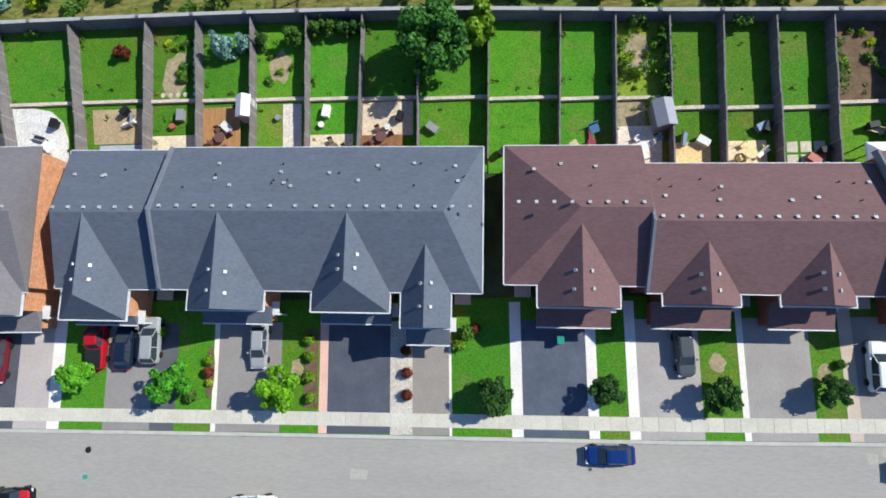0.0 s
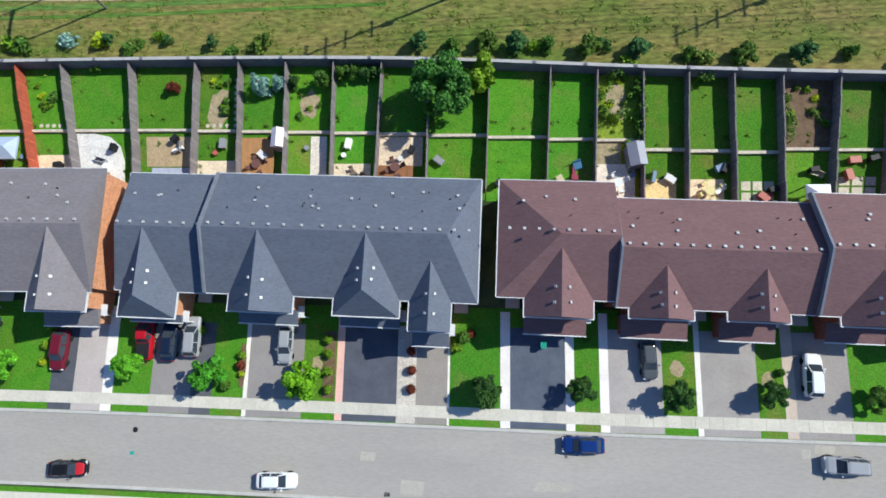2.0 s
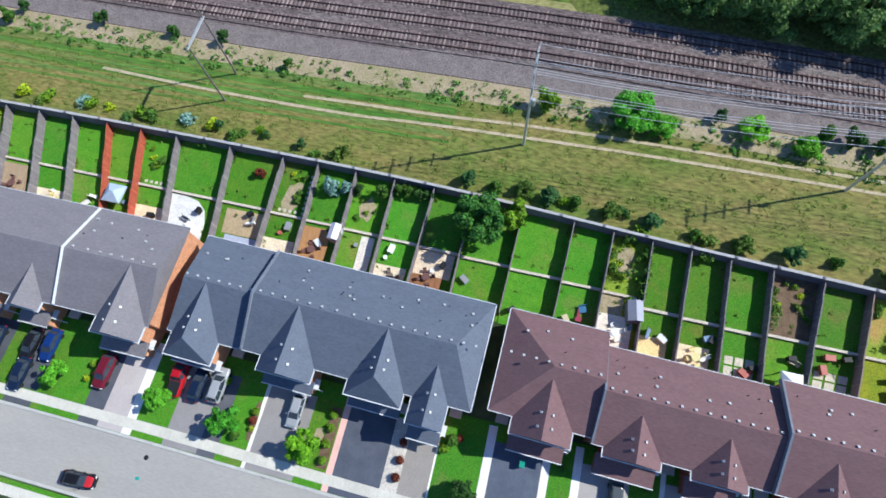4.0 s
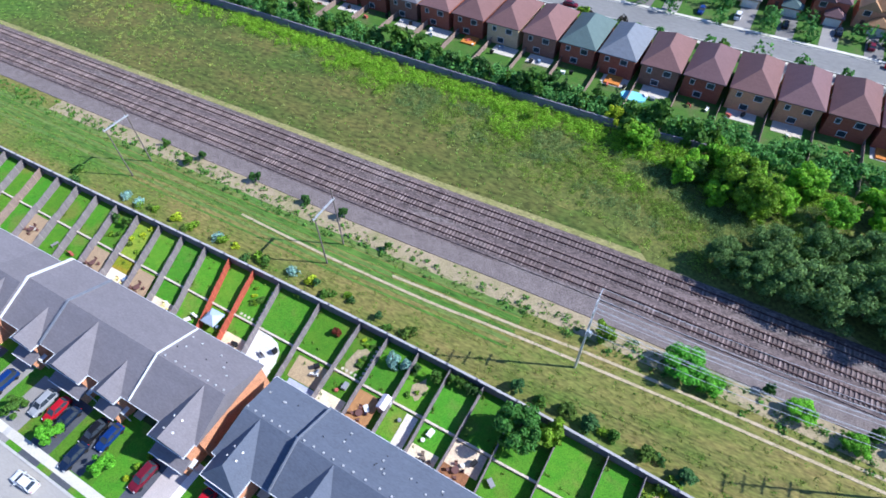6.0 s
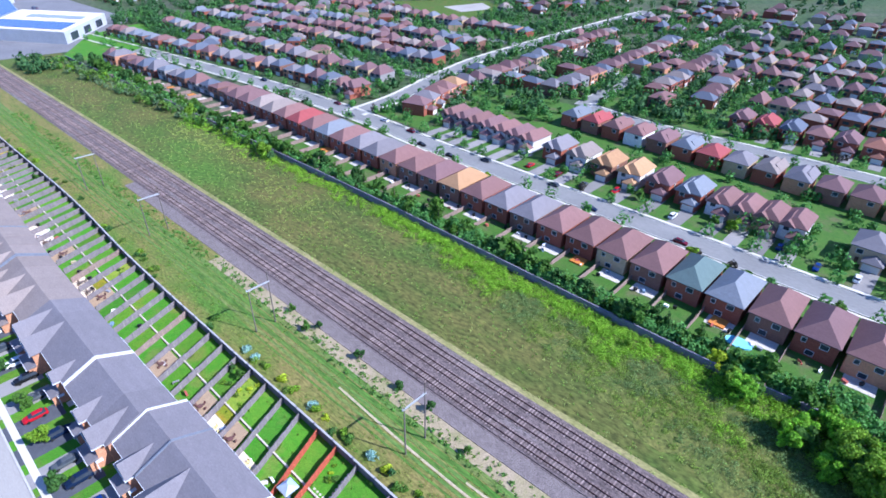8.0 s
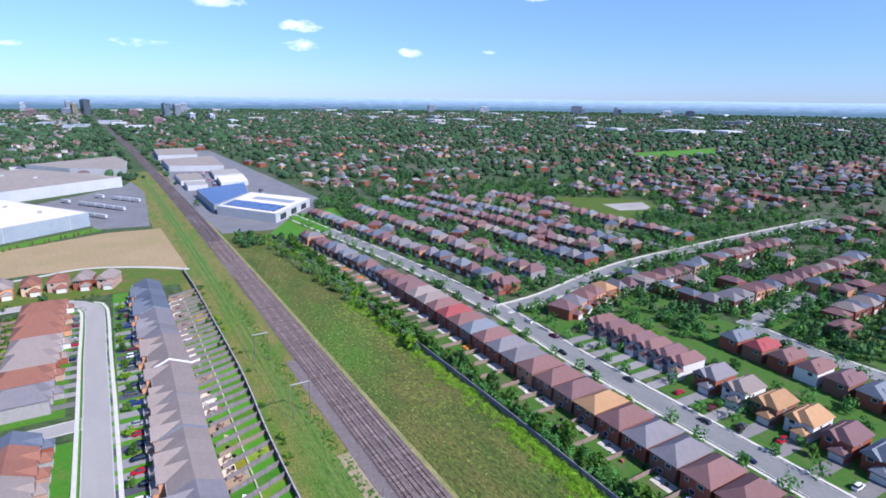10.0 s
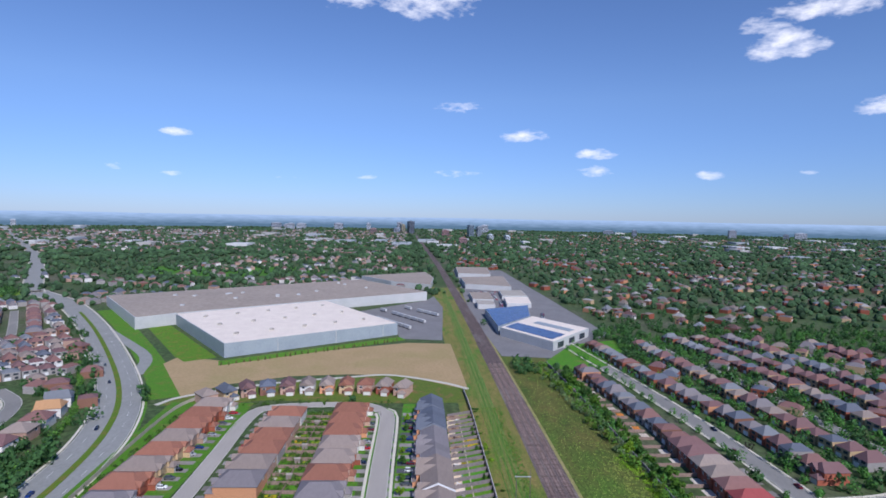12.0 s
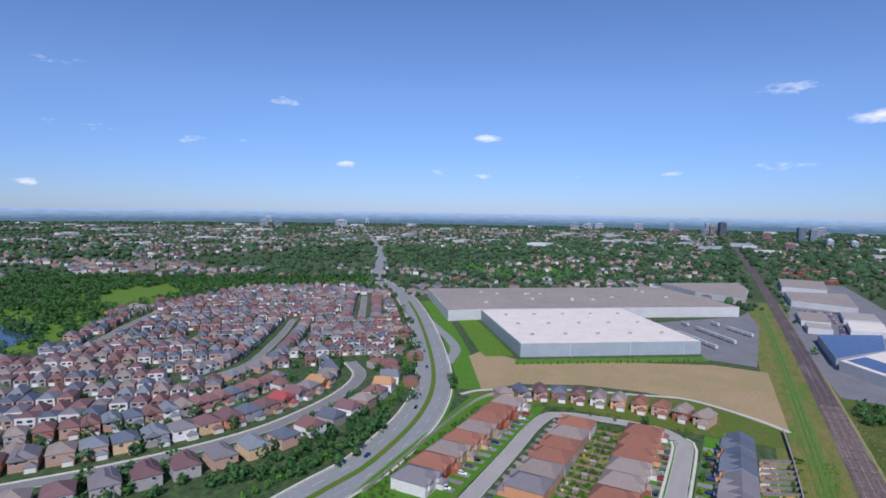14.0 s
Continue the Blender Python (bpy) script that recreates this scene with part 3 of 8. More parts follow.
BLUE_ROOF = (0.116, 0.132, 0.17, 1)
BROWN_ROOF = (0.18, 0.102, 0.104, 1)
TAUPE_ROOF = (0.265, 0.215, 0.19, 1)
SLATE_ROOF = (0.20, 0.182, 0.192, 1)
RUST_ROOF = (0.27, 0.118, 0.08, 1)
RED_ROOF = (0.30, 0.07, 0.07, 1)
ROSE_ROOF = (0.215, 0.115, 0.106, 1)
GREEN_ROOF = (0.12, 0.17, 0.16, 1)
GREY_ROOF = (0.19, 0.205, 0.23, 1)
TAN_ROOF = (0.42, 0.24, 0.12, 1)
ORANGE_BRICK = (0.64, 0.31, 0.17, 1)
RED_BRICK = (0.33, 0.10, 0.06, 1)
BROWN_BRICK = (0.26, 0.13, 0.09, 1)
WHITE_SIDE = (0.72, 0.70, 0.68, 1)
YELLOW_BRICK = (0.55, 0.40, 0.24, 1)
PINK_BRICK = (0.46, 0.30, 0.235, 1)
GREY_STONE = (0.36, 0.34, 0.33, 1)


def vent_mesh():
    b = Build()
    b.box(-0.11, -0.11, 0, 0.11, 0.11, 0.12).box(-0.145, -0.145, 0.12, 0.145, 0.145, 0.17)
    me = b.mesh("roof_vent")
    me.materials.append(M_VENT)
    return me


def window_mesh(w, h):
    """A framed pane facing -y, its back at y = 0."""
    b = Build().box(-w / 2, -0.04, 0, w / 2, 0, h)
    me = b.mesh("pane")
    me.materials.append(M_GLASS)
    f = Build()
    t = 0.09
    f.box(-w / 2 - t, -0.09, -t, w / 2 + t, 0, 0).box(-w / 2 - t, -0.09, h, w / 2 + t, 0, h + t)
    f.box(-w / 2 - t, -0.09, 0, -w / 2, 0, h).box(w / 2, -0.09, 0, w / 2 + t, 0, h).box(-0.03, -0.08, 0, 0.03, -0.04, h)
    fm = f.mesh("window_frame")
    fm.materials.append(M_GUTTER)
    return me, fm


VENT = vent_mesh()
PIPE = Build().cylinder(0, 0, 0, 0.26, 0.06, n=6).mesh("vent_pipe")
PIPE.materials.append(M_DARKPLASTIC)
WIN_BIG = window_mesh(1.7, 1.35)
WIN_SMALL = window_mesh(1.0, 1.2)


def plain_window(w, h):
    """A window in one piece, its pane set back in the frame, for houses seen from farther off."""
    me = bpy.data.meshes.new("window")
    t = 0.1
    def ring_(a, y, z0, z1):
        return [(-a, y, z0), (a, y, z0), (a, y, z1), (-a, y, z1)]
    v = ring_(w / 2 + t, 0, -t, h + t) + ring_(w / 2 + t, -0.09, -t, h + t) + ring_(w / 2, -0.09, 0, h) + ring_(w / 2, -0.04, 0, h)
    f = [(4 * k + i, 4 * k + (i + 1) % 4, 4 * k + 4 + (i + 1) % 4, 4 * k + 4 + i) for k in range(3) for i in range(4)] + [(12, 13, 14, 15)]
    me.from_pydata(v, [], f)
    me.materials.append(M_GUTTER)
    me.materials.append(M_GLASS)
    me.polygons[12].material_index = 1
    return me


PLAIN_BIG, PLAIN_SMALL = plain_window(1.7, 1.35), plain_window(1.0, 1.2)


def far_window(parent, mesh, x, y, z, turn=0):
    o = part("window", mesh, M_GUTTER, parent)
    o.matrix_basis = pose(x, y, z, 0, 0, turn)
    return o


def add_window(parent, kind, x, y, z, turn=0):
    o = part("window", kind[1], M_GUTTER, parent)
    o.matrix_basis = pose(x, y, z, 0, 0, turn)
    part("pane", kind[0], M_GLASS, o)
    return o


def gable_wall(b, x, y0, y1, zr, ze, thick=0.25):
    ym = (y0 + y1) / 2
    b.add([(x - thick / 2, y0, ze), (x - thick / 2, y1, ze), (x - thick / 2, ym, zr), (x + thick / 2, y0, ze), (x + thick / 2, y1, ze), (x + thick / 2, ym, zr)],
          [(0, 2, 1), (3, 4, 5), (0, 1, 4, 3), (1, 2, 5, 4), (2, 0, 3, 5)])


def townhouse(x0, x1, yr, yf, roof, brick, rng, hip_l=0.0, hip_r=0.0, lift=0.0, gable=None, garage=1, ze=5.7, zr=8.7, group="", fire_l=False, fire_r=False, front_label="", vents=True, detail=True, skew=0.0, rise=0.97, gdepth=1.55, gwide=0.0, fire_mat=None, fire_w=0.12):
    """One unit of a terrace. Rear eave at yr, front wall at yf; gable: (centre, width, how far it stands out, hipped end)."""
    ze, zr = ze + lift, zr + lift
    t = thing("townhouse", front_label or "terraced brick townhouse with a shingle roof", "townhouse", (x0, yf, 0), skew, group)
    w, d = x1 - x0, yr - yf
    oh = 0.45
    wb = Build().box(0 + (0.15 if hip_l else 0), 0.0, -0.1, w - (0.15 if hip_r else 0), d - 0.1, ze - 0.2)
    if not hip_l:
        gable_wall(wb, 0.14, 0.2, d - 0.2, zr - 0.25, ze - 0.2)
    if not hip_r:
        gable_wall(wb, w - 0.14, 0.2, d - 0.2, zr - 0.25, ze - 0.2)
    part("wall", wb, M_BRICK, t, "", brick)
    lo = -0.35 if hip_l else 0.0
    hi = w + 0.35 if hip_r else w
    part("roof", Build().hip(lo, -oh, hi, d + oh, ze, zr, "x", hip_l, hip_r), M_SHINGLE, t, "", roof)
    part("gutter", Build().box(lo, -oh - 0.09, ze - 0.2, hi, -oh - 0.003, ze + 0.02), M_GUTTER, t)
    if detail:
        part("gutter", Build().box(lo, d + oh + 0.003, ze - 0.2, hi, d + oh + 0.08, ze + 0.02), M_GUTTER, t)
    if hip_r:
        part("gutter", Build().box(hi + 0.003, -oh, ze - 0.2, hi + 0.12, d + oh, ze + 0.02), M_GUTTER, t)
    if hip_l:
        part("gutter", Build().box(lo - 0.12, -oh, ze - 0.2, lo - 0.003, d + oh, ze + 0.02), M_GUTTER, t)
    ym = d / 2
    for on, x in ((fire_l, 0.0), (fire_r, w)):
        if on:
            fb = Build()
            hgt = 0.42
            for (ya, za), (yb, zb) in (((-oh, ze), (ym, zr)), ((ym, zr), (d + oh, ze))):
                fb.add([(x - fire_w, ya, za - 0.4), (x + fire_w, ya, za - 0.4), (x + fire_w, yb, zb - 0.4), (x - fire_w, yb, zb - 0.4),
                        (x - fire_w, ya, za + hgt), (x + fire_w, ya, za + hgt), (x + fire_w, yb, zb + hgt), (x - fire_w, yb, zb + hgt)],
                       [(3, 2, 1, 0), (4, 5, 6, 7), (0, 1, 5, 4), (1, 2, 6, 5), (2, 3, 7, 6), (3, 0, 4, 7)])
            part("parapet", fb, fire_mat or M_FIREWALL, t, "metal-clad firewall parapet")
    if gable:
        gc, gw, out, hipped = gable
        gx0, gx1 = gc - gw / 2, gc + gw / 2
        part("bay", Build().box(gx0 + 0.45, -out + 0.45, 0, gx1 - 0.45, 0.003, ze - 0.25), M_BRICK, t, "", brick)
        top = ze + (zr - ze) * rise
        part("gable_roof", Build().hip(gx0, -out, gx1, ym, ze, top, "y", hipped, 0.0), M_SHINGLE, t, "", roof)
        part("gutter", Build().box(gx0 - 0.1, -out - 0.13, ze - 0.2, gx1 + 0.1, -out - 0.003, ze + 0.02), M_GUTTER, t)
        if detail:
            part("gutter", Build().box(gx0 - 0.12, -out, ze - 0.2, gx0 - 0.003, -oh - 0.14, ze + 0.02), M_GUTTER, t)
            part("gutter", Build().box(gx1 + 0.003, -out, ze - 0.2, gx1 + 0.12, -oh - 0.14, ze + 0.02), M_GUTTER, t)
        if detail:
            if not hipped:
                tri = Build().add([(gx0 + 0.5, -out + 0.3, ze - 0.2), (gx1 - 0.5, -out + 0.3, ze - 0.2), (gc, -out + 0.3, top - 0.45), (gx0 + 0.5, -out + 0.45, ze - 0.2), (gx1 - 0.5, -out + 0.45, ze - 0.2), (gc, -out + 0.45, top - 0.45)],
                                  [(0, 1, 2), (5, 4, 3), (0, 3, 4, 1), (1, 4, 5, 2), (2, 5, 3, 0)])
                part("gable_wall", tri, M_BRICK, t, "", WHITE_SIDE)
            add_window(t, WIN_BIG, gc, -out + 0.45, 3.5)
        if vents:
            for k in range(4):
                sx = 1 if k % 2 else -1
                f = 0.13 + 0.08 * (k % 2) + rng.uniform(0, 0.05)
                o = part("roof_vent", VENT, M_VENT, t)
                o.matrix_basis = pose(gc + sx * f * gw / 2, -out + hipped + (ym + out - hipped) * (0.16 + 0.2 * (k // 2) + rng.uniform(0, 0.04)), top - f * (top - ze) + 0.02, 0, sx * 38, 0)
        # garage with its own low roof under the gable
        if garage:
            gy = -out - gdepth
            part("garage", Build().box(gx0 + 0.6 - gwide, gy + 0.35, 0, gx1 - 0.6 + gwide, -out + 0.44, 2.7), M_BRICK, t, "", brick)
            part("garage_roof", Build().add(
                [(gx0 + 0.2 - gwide, gy, 2.75), (gx1 - 0.2 + gwide, gy, 2.75), (gx1 - 0.2 + gwide, -out + 0.44, 3.35), (gx0 + 0.2 - gwide, -out + 0.44, 3.35), (gx0 + 0.2 - gwide, gy, 2.6), (gx1 - 0.2 + gwide, gy, 2.6), (gx1 - 0.2 + gwide, -out + 0.44, 2.7), (gx0 + 0.2 - gwide, -out + 0.44, 2.7)],
                [(0, 1, 2, 3), (4, 7, 6, 5), (0, 4, 5, 1), (1, 5, 6, 2), (2, 6, 7, 3), (3, 7, 4, 0)]), M_SHINGLE, t, "", roof)
            part("gutter", Build().box(gx0 + 0.15 - gwide, gy - 0.13, 2.58, gx1 - 0.15 + gwide, gy - 0.003, 2.78), M_GUTTER, t)
            if detail:
                part("porch_roof", Build().box(gx1 + gwide - 0.35, -out - 0.3, 2.45, gx1 + gwide + 0.4, -out + 1.0, 2.6), M_GUTTER, t, "white porch canopy")
                part("porch_post", Build().box(gx1 + gwide + 0.2, -out - 0.28, 0, gx1 + gwide + 0.36, -out - 0.12, 2.45), M_GUTTER, t, "white porch post")
            part("garage_door", Build().box(gc - 1.25, gy + 0.29, 0, gc + 1.25, gy + 0.36, 2.2), M_DOOR, t, "white panelled garage door", (1, 1, 1, 1))
            dx = gx0 - 0.9 if gx0 > 1.6 else gx1 + 0.9
            if 0.6 < dx < w - 0.6:
                part("front_door", Build().box(dx - 0.48, -0.07, 0.3, dx + 0.48, 0.0, 2.4), M_DOOR, t, "dark painted front door", (0.25, 0.12, 0.1, 1))
                part("step", Build().box(dx - 0.8, -1.2, 0, dx + 0.8, 0, 0.3), M_CONC, t, "concrete doorstep", (1, 1, 1, 1))
    if detail:
        for f in (0.28, 0.72):
            add_window(t, WIN_SMALL, w * f, d - 0.1, 3.6, 180)
        add_window(t, WIN_BIG, w * 0.5, d - 0.1, 0.5, 180)
    if vents:
        n = max(2, int(w / 1.5))
        rng.uniform(0.1, 0.3)
        for k in range(n):
            fx = w * (k + 0.5) / n
            o = part("roof_vent", VENT, M_VENT, t)
            o.matrix_basis = pose(fx, ym + (d / 2 + oh) * 0.06, zr - 0.06 * (zr - ze) + 0.02, -23, 0, 0)
        for k in range(rng.randint(4, 8)):
            f = rng.uniform(0.3, 0.75)
            o = part("roof_vent" if k < 3 else "vent_pipe", VENT if k < 3 else PIPE, M_VENT, t)
            o.matrix_basis = pose(w * rng.uniform(0.12, 0.88), ym + (d / 2 + oh) * f, zr - f * (zr - ze), -23 if k < 3 else -10, 0, 0)
    return t


GRP = "terrace of townhouses on the south street"
rg = np.random.RandomState(4)
B_LABEL = "terraced townhouse with a blue-grey shingle roof"
C_LABEL = "terraced brick townhouse with a purple-brown shingle roof"
A_LABEL = "terraced townhouse with a grey shingle roof and orange brick end"
# blue-grey terrace, set a little askew to the plots
def askew(x0, x1, base, rear, front, roof, brick, label, **kw):
    townhouse(x0, x1, rear - 0.0262 * (x0 - base), front - 0.0262 * (x0 - base), roof, brick, rg, group=GRP, front_label=label, skew=-1.5, **kw)


askew(-37.0, -26.4, -37, 8.6, -4.2, BLUE_ROOF, ORANGE_BRICK, B_LABEL, hip_l=0.9, lift=-0.75, gable=(3.7, 6.6, 3.4, 2.2), gdepth=0.4, rise=0.995)
askew(-26.4, -16.4, -37, 8.6, -4.2, BLUE_ROOF, ORANGE_BRICK, B_LABEL, gable=(6.3, 7.2, 2.3, 0.0), fire_l=True, gdepth=1.15, rise=0.995)
askew(-16.4, -11.9, -37, 8.6, -4.2, BLUE_ROOF, ORANGE_BRICK, B_LABEL)
askew(-11.9, -4.4, -37, 8.6, -4.2, BLUE_ROOF, ORANGE_BRICK, B_LABEL, gable=(3.5, 7.2, 2.3, 2.6), gdepth=1.0, rise=0.995)
askew(-4.4, 3.2, -37, 8.6, -4.2, BLUE_ROOF, ORANGE_BRICK, B_LABEL, hip_r=3.4, gable=(2.9, 4.5, 3.6, 0.0), rise=0.62)
# brown terrace
askew(5.9, 18.0, 5.9, 7.5, -4.5, BROWN_ROOF, RED_BRICK, C_LABEL, hip_l=6.4, gable=(6.2, 7.2, 2.4, 0.0), lift=0.15, rise=0.8, gdepth=1.7)
askew(18.0, 27.4, 18, 5.5, -5.4, BROWN_ROOF, RED_BRICK, C_LABEL, gable=(4.7, 6.6, 1.5, 0.0), fire_l=True, rise=0.74, gdepth=1.95, gwide=0.45)
askew(27.4, 38.2, 18, 5.5, -5.4, BROWN_ROOF, RED_BRICK, C_LABEL, gable=(5.1, 6.2, 1.4, 0.0), rise=0.74, gdepth=1.95)
askew(38.2, 49.0, 38.2, 6.0, -6.0, BROWN_ROOF, RED_BRICK, C_LABEL, gable=(5.4, 6.4, 1.4, 0.0), fire_l=True, lift=0.3, rise=0.74)
askew(49.0, 59.0, 38.2, 6.0, -6.0, BROWN_ROOF, RED_BRICK, C_LABEL, gable=(5.4, 6.4, 1.4, 0.0), hip_r=5.0, lift=0.3, rise=0.74)
for k in range(5):
    townhouse(62 + 8 * k, 70 + 8 * k, 6.0, -6.8, SLATE_ROOF, RED_BRICK, rg, gable=(4.0, 6.0, 1.4, 0.0), group=GRP, front_label=A_LABEL, detail=False)
# grey terraces running west
for x0, x1, gb, rs_, fl in ((-49.0, -39.6, (5.5, 7.0, 2.6, 0.0), 0.97, None), (-53.4, -49.0, None, 1.0, M_GUTTER), (-61.5, -53.4, (3.9, 4.8, 1.8, 0.0), 0.62, None), (-74.0, -61.5, (7.6, 7.6, 2.2, 0.0), 0.97, M_FIREWALL), (-84.6, -74.0, (7.4, 5.2, 2.0, 0.0), 0.7, M_GUTTER)):
    townhouse(x0, x1, 8.9, -4.6, SLATE_ROOF, ORANGE_BRICK, rg, gable=gb, group=GRP, front_label=A_LABEL, vents=x0 > -60, fire_l=fl is not None, fire_mat=fl, fire_w=0.045 if gb is None else 0.12, rise=rs_, lift=-0.3 if x0 < -74 else 0.0)
x = -84.6
i = 0
SHIFT = [0.25, 0.0, -0.2, 0.1]
while x > -326:
    n = [3, 4, 4, 3, 4, 4, 5, 4][i % 8]
    col = [SLATE_ROOF, SLATE_ROOF, TAUPE_ROOF, TAUPE_ROOF, TAUPE_ROOF, TAUPE_ROOF, SLATE_ROOF, BLUE_ROOF][min(i, 7)]
    for k in range(n):
        wd = 7.2
        if x - wd < -333:
            break
        sw = float(np.interp(x, SWALL[:, 0], SWALL[:, 1])) - 25.0
        townhouse(x - wd, x, 7.6 + sw * 0.8, -5.6 + sw * 0.6, tone(col, rg.uniform(0.92, 1.08)), ORANGE_BRICK, rg, gable=[(3.6, 5.8, 2.4, 0.0), (3.2, 4.4, 1.8, 0.0), None, (3.8, 6.6, 2.6, 0.0)][(k + i) % 4], rise=[0.92, 0.6, 0.8, 0.97][(k + i) % 4], group=GRP, vents=False, lift=[0.0, 0.3, -0.2, 0.15][i % 4], fire_mat=M_GUTTER if i % 4 == 1 else M_FIREWALL,
                  fire_r=(k == 0 and i > 0), detail=x > -110, front_label="terraced townhouse with a taupe shingle roof and pale gables" if col is TAUPE_ROOF else A_LABEL)
        x -= wd
    i += 1


def house_kind(name, w, d, ze, zr, roof="hip", windows=2, porch=3.0):
    """A detached two-storey house facing -y, centred on its plot; a pattern for the copies."""
    t = thing(name, "", "house")
    o = 0.45
    wb, rb = Build().box(-w / 2, -d / 2, -0.1, w / 2, d / 2, ze - 0.2), Build()
    if roof == "row":
        rb.hip(-w / 2, -d / 2 - o, w / 2, d / 2 + o, ze, zr, "x", 0.0, 0.0)
        for sx in (-1, 1):
            gable_wall(wb, sx * (w / 2 - 0.14), -d / 2 + 0.1, d / 2 - 0.1, zr - 0.25, ze - 0.2)
        rb.hip(-w * 0.42, -d / 2 - 1.1, -w * 0.02, -d * 0.12, ze - 0.03, ze + (zr - ze) * 0.62, "y", 0.0, 0.0)
    elif roof == "semi":
        rb.hip(-w / 2 - o, -d / 2 - o, w / 2 + o, d / 2 + o, ze, zr, "y", 5.0, 5.0)
        for sx in (-1, 1):
            rb.hip(sx * w * 0.26 - 1.9, -d / 2 - 1.2, sx * w * 0.26 + 1.9, -d / 2 + 3.4, ze - 0.02, ze + 1.7, "y", 0.0, 1.0)
            wb.box(sx * w * 0.26 - 1.6, -d / 2 - 0.9, 2.6, sx * w * 0.26 + 1.6, -d / 2 + 0.003, ze + 0.3)
    elif roof == "hip":
        rb.hip(-w / 2 - o, -d / 2 - o, w / 2 + o, d / 2 + o, ze, zr, "y" if d > w else "x")
    else:
        rb.hip(-w / 2 - o, -d / 2 - o, w / 2 + o, d / 2 + o, ze, zr, "y", 2.4, 2.4)
        rb.hip(-w / 2 - o + 0.05, -d / 2 - 1.3, w * 0.1, d / 4, ze - 0.02, ze + (zr - ze) * 0.72, "y", 0.0, 1.0)
    gw = min(5.2, w * 0.56)
    gx = w / 2 - gw / 2 - 0.1
    ga = (gx - gw / 2, -d / 2 - porch, -0.1, gx + gw / 2, -d / 2 + 0.003, 2.8)
    gr = (gx - gw / 2 - 0.3, -d / 2 - porch - 0.4, gx + gw / 2 + 0.3, -d / 2 + 0.6, 2.8, 4.5 if porch > 1 else 3.3, "y", min(1.8, porch), 0.0)
    if windows < 2:
        wb.box(*ga)
        rb.hip(*gr)
    part("wall", wb, M_BRICK, t)
    part("roof", rb, M_SHINGLE, t)
    far_window(t, PLAIN_BIG, -w * 0.2, d / 2, 3.7, 180)
    if windows < 2:
        far_window(t, PLAIN_BIG, -w * 0.22, -d / 2, 3.6)
        part("garage_door", Build().box(gx - gw / 2 + 0.5, -d / 2 - porch - 0.06, 0, gx + gw / 2 - 0.5, -d / 2 - porch + 0.01, 2.2), M_DOOR, t, "pale panelled garage door")
    if windows >= 2:
        far_window(t, PLAIN_BIG, -w * 0.24, -d / 2, 3.6)
        part("garage", Build().box(*ga), M_BRICK, t)
        part("garage_roof", Build().hip(*gr), M_SHINGLE, t)
        part("garage_door", Build().box(gx - gw / 2 + 0.4, -d / 2 - porch - 0.06, 0, gx + gw / 2 - 0.4, -d / 2 - porch + 0.01, 2.2), M_DOOR, t, "pale panelled garage door")
        part("front_door", Build().box(-w * 0.24 - 0.5, -d / 2 - 0.07, 0.2, -w * 0.24 + 0.5, -d / 2, 2.3), M_DOOR, t, "dark front door")
        far_window(t, PLAIN_SMALL, w * 0.27, d / 2, 3.7, 180)
        far_window(t, PLAIN_BIG, w * 0.05, d / 2, 0.7, 180)
        far_window(t, PLAIN_SMALL, w / 2, -d * 0.1, 3.7, 90)
    return t


DOOR_WHITE = (0.9, 0.9, 0.88, 1)


def put_house(kind, x, y, rz, roof, brick, label, group):
    o = copy_thing(kind, pose(x, y, 0, 0, 0, rz))
    for c in o.children:
        if c.name.startswith(("roof", "garage_roof")):
            c.color = roof
        elif c.name.startswith(("wall", "garage.", "chimney")) or c.name == "garage":
            c.color = brick
        elif c.name.startswith("garage_door"):
            c.color = DOOR_WHITE
        elif c.name.startswith("front_door"):
            c.color = (0.2, 0.1, 0.08, 1)
    o.name = "house"
    return tagged(o, label, "house", group)


ROOF_WORDS = [(ROSE_ROOF, "rose-brown"), (BROWN_ROOF, "purple-brown"), (SLATE_ROOF, "dark slate grey"), (GREY_ROOF, "light grey"), (TAN_ROOF, "tan orange"), (RED_ROOF, "faded red"), (GREEN_ROOF, "grey-green"), (TAUPE_ROOF, "taupe"), (RUST_ROOF, "rust red"), (BLUE_ROOF, "blue-grey")]
WALL_WORDS = [(RED_BRICK, "red brick"), (BROWN_BRICK, "brown brick"), (ORANGE_BRICK, "orange brick"), (YELLOW_BRICK, "yellow brick"), (WHITE_SIDE, "white siding"), (GREY_STONE, "grey stone"), (PINK_BRICK, "pinkish brick")]
K_DEEP = house_kind("pattern_deep", 9.2, 16.2, 5.8, 9.2, porch=0.25)
K_SQ = house_kind("pattern_square", 9.4, 12.0, 5.9, 9.0)
K_GAB = house_kind("pattern_gable", 8.8, 12.5, 5.8, 9.2, "gable")
K_FAR = house_kind("pattern_far", 9.0, 12.0, 5.8, 8.8, "hip", 1)
K_FARG = house_kind("pattern_far_gable", 8.6, 12.0, 5.8, 8.9, "gable", 1)
K_WIDE = house_kind("pattern_wide", 11.6, 13.0, 5.8, 9.2, "hip", 1)
K_WIDEG = house_kind("pattern_wide_gable", 11.4, 13.0, 5.8, 9.4, "gable", 1)
K_ROW = house_kind("pattern_row", 7.87, 13.0, 5.5, 8.6, "row", 1)
K_SEMI = house_kind("pattern_semi", 15.2, 17.6, 5.6, 8.9, "semi", 1)
K_TERR = house_kind("pattern_terrace", 7.6, 13.0, 5.6, 8.2, "gable", 1)


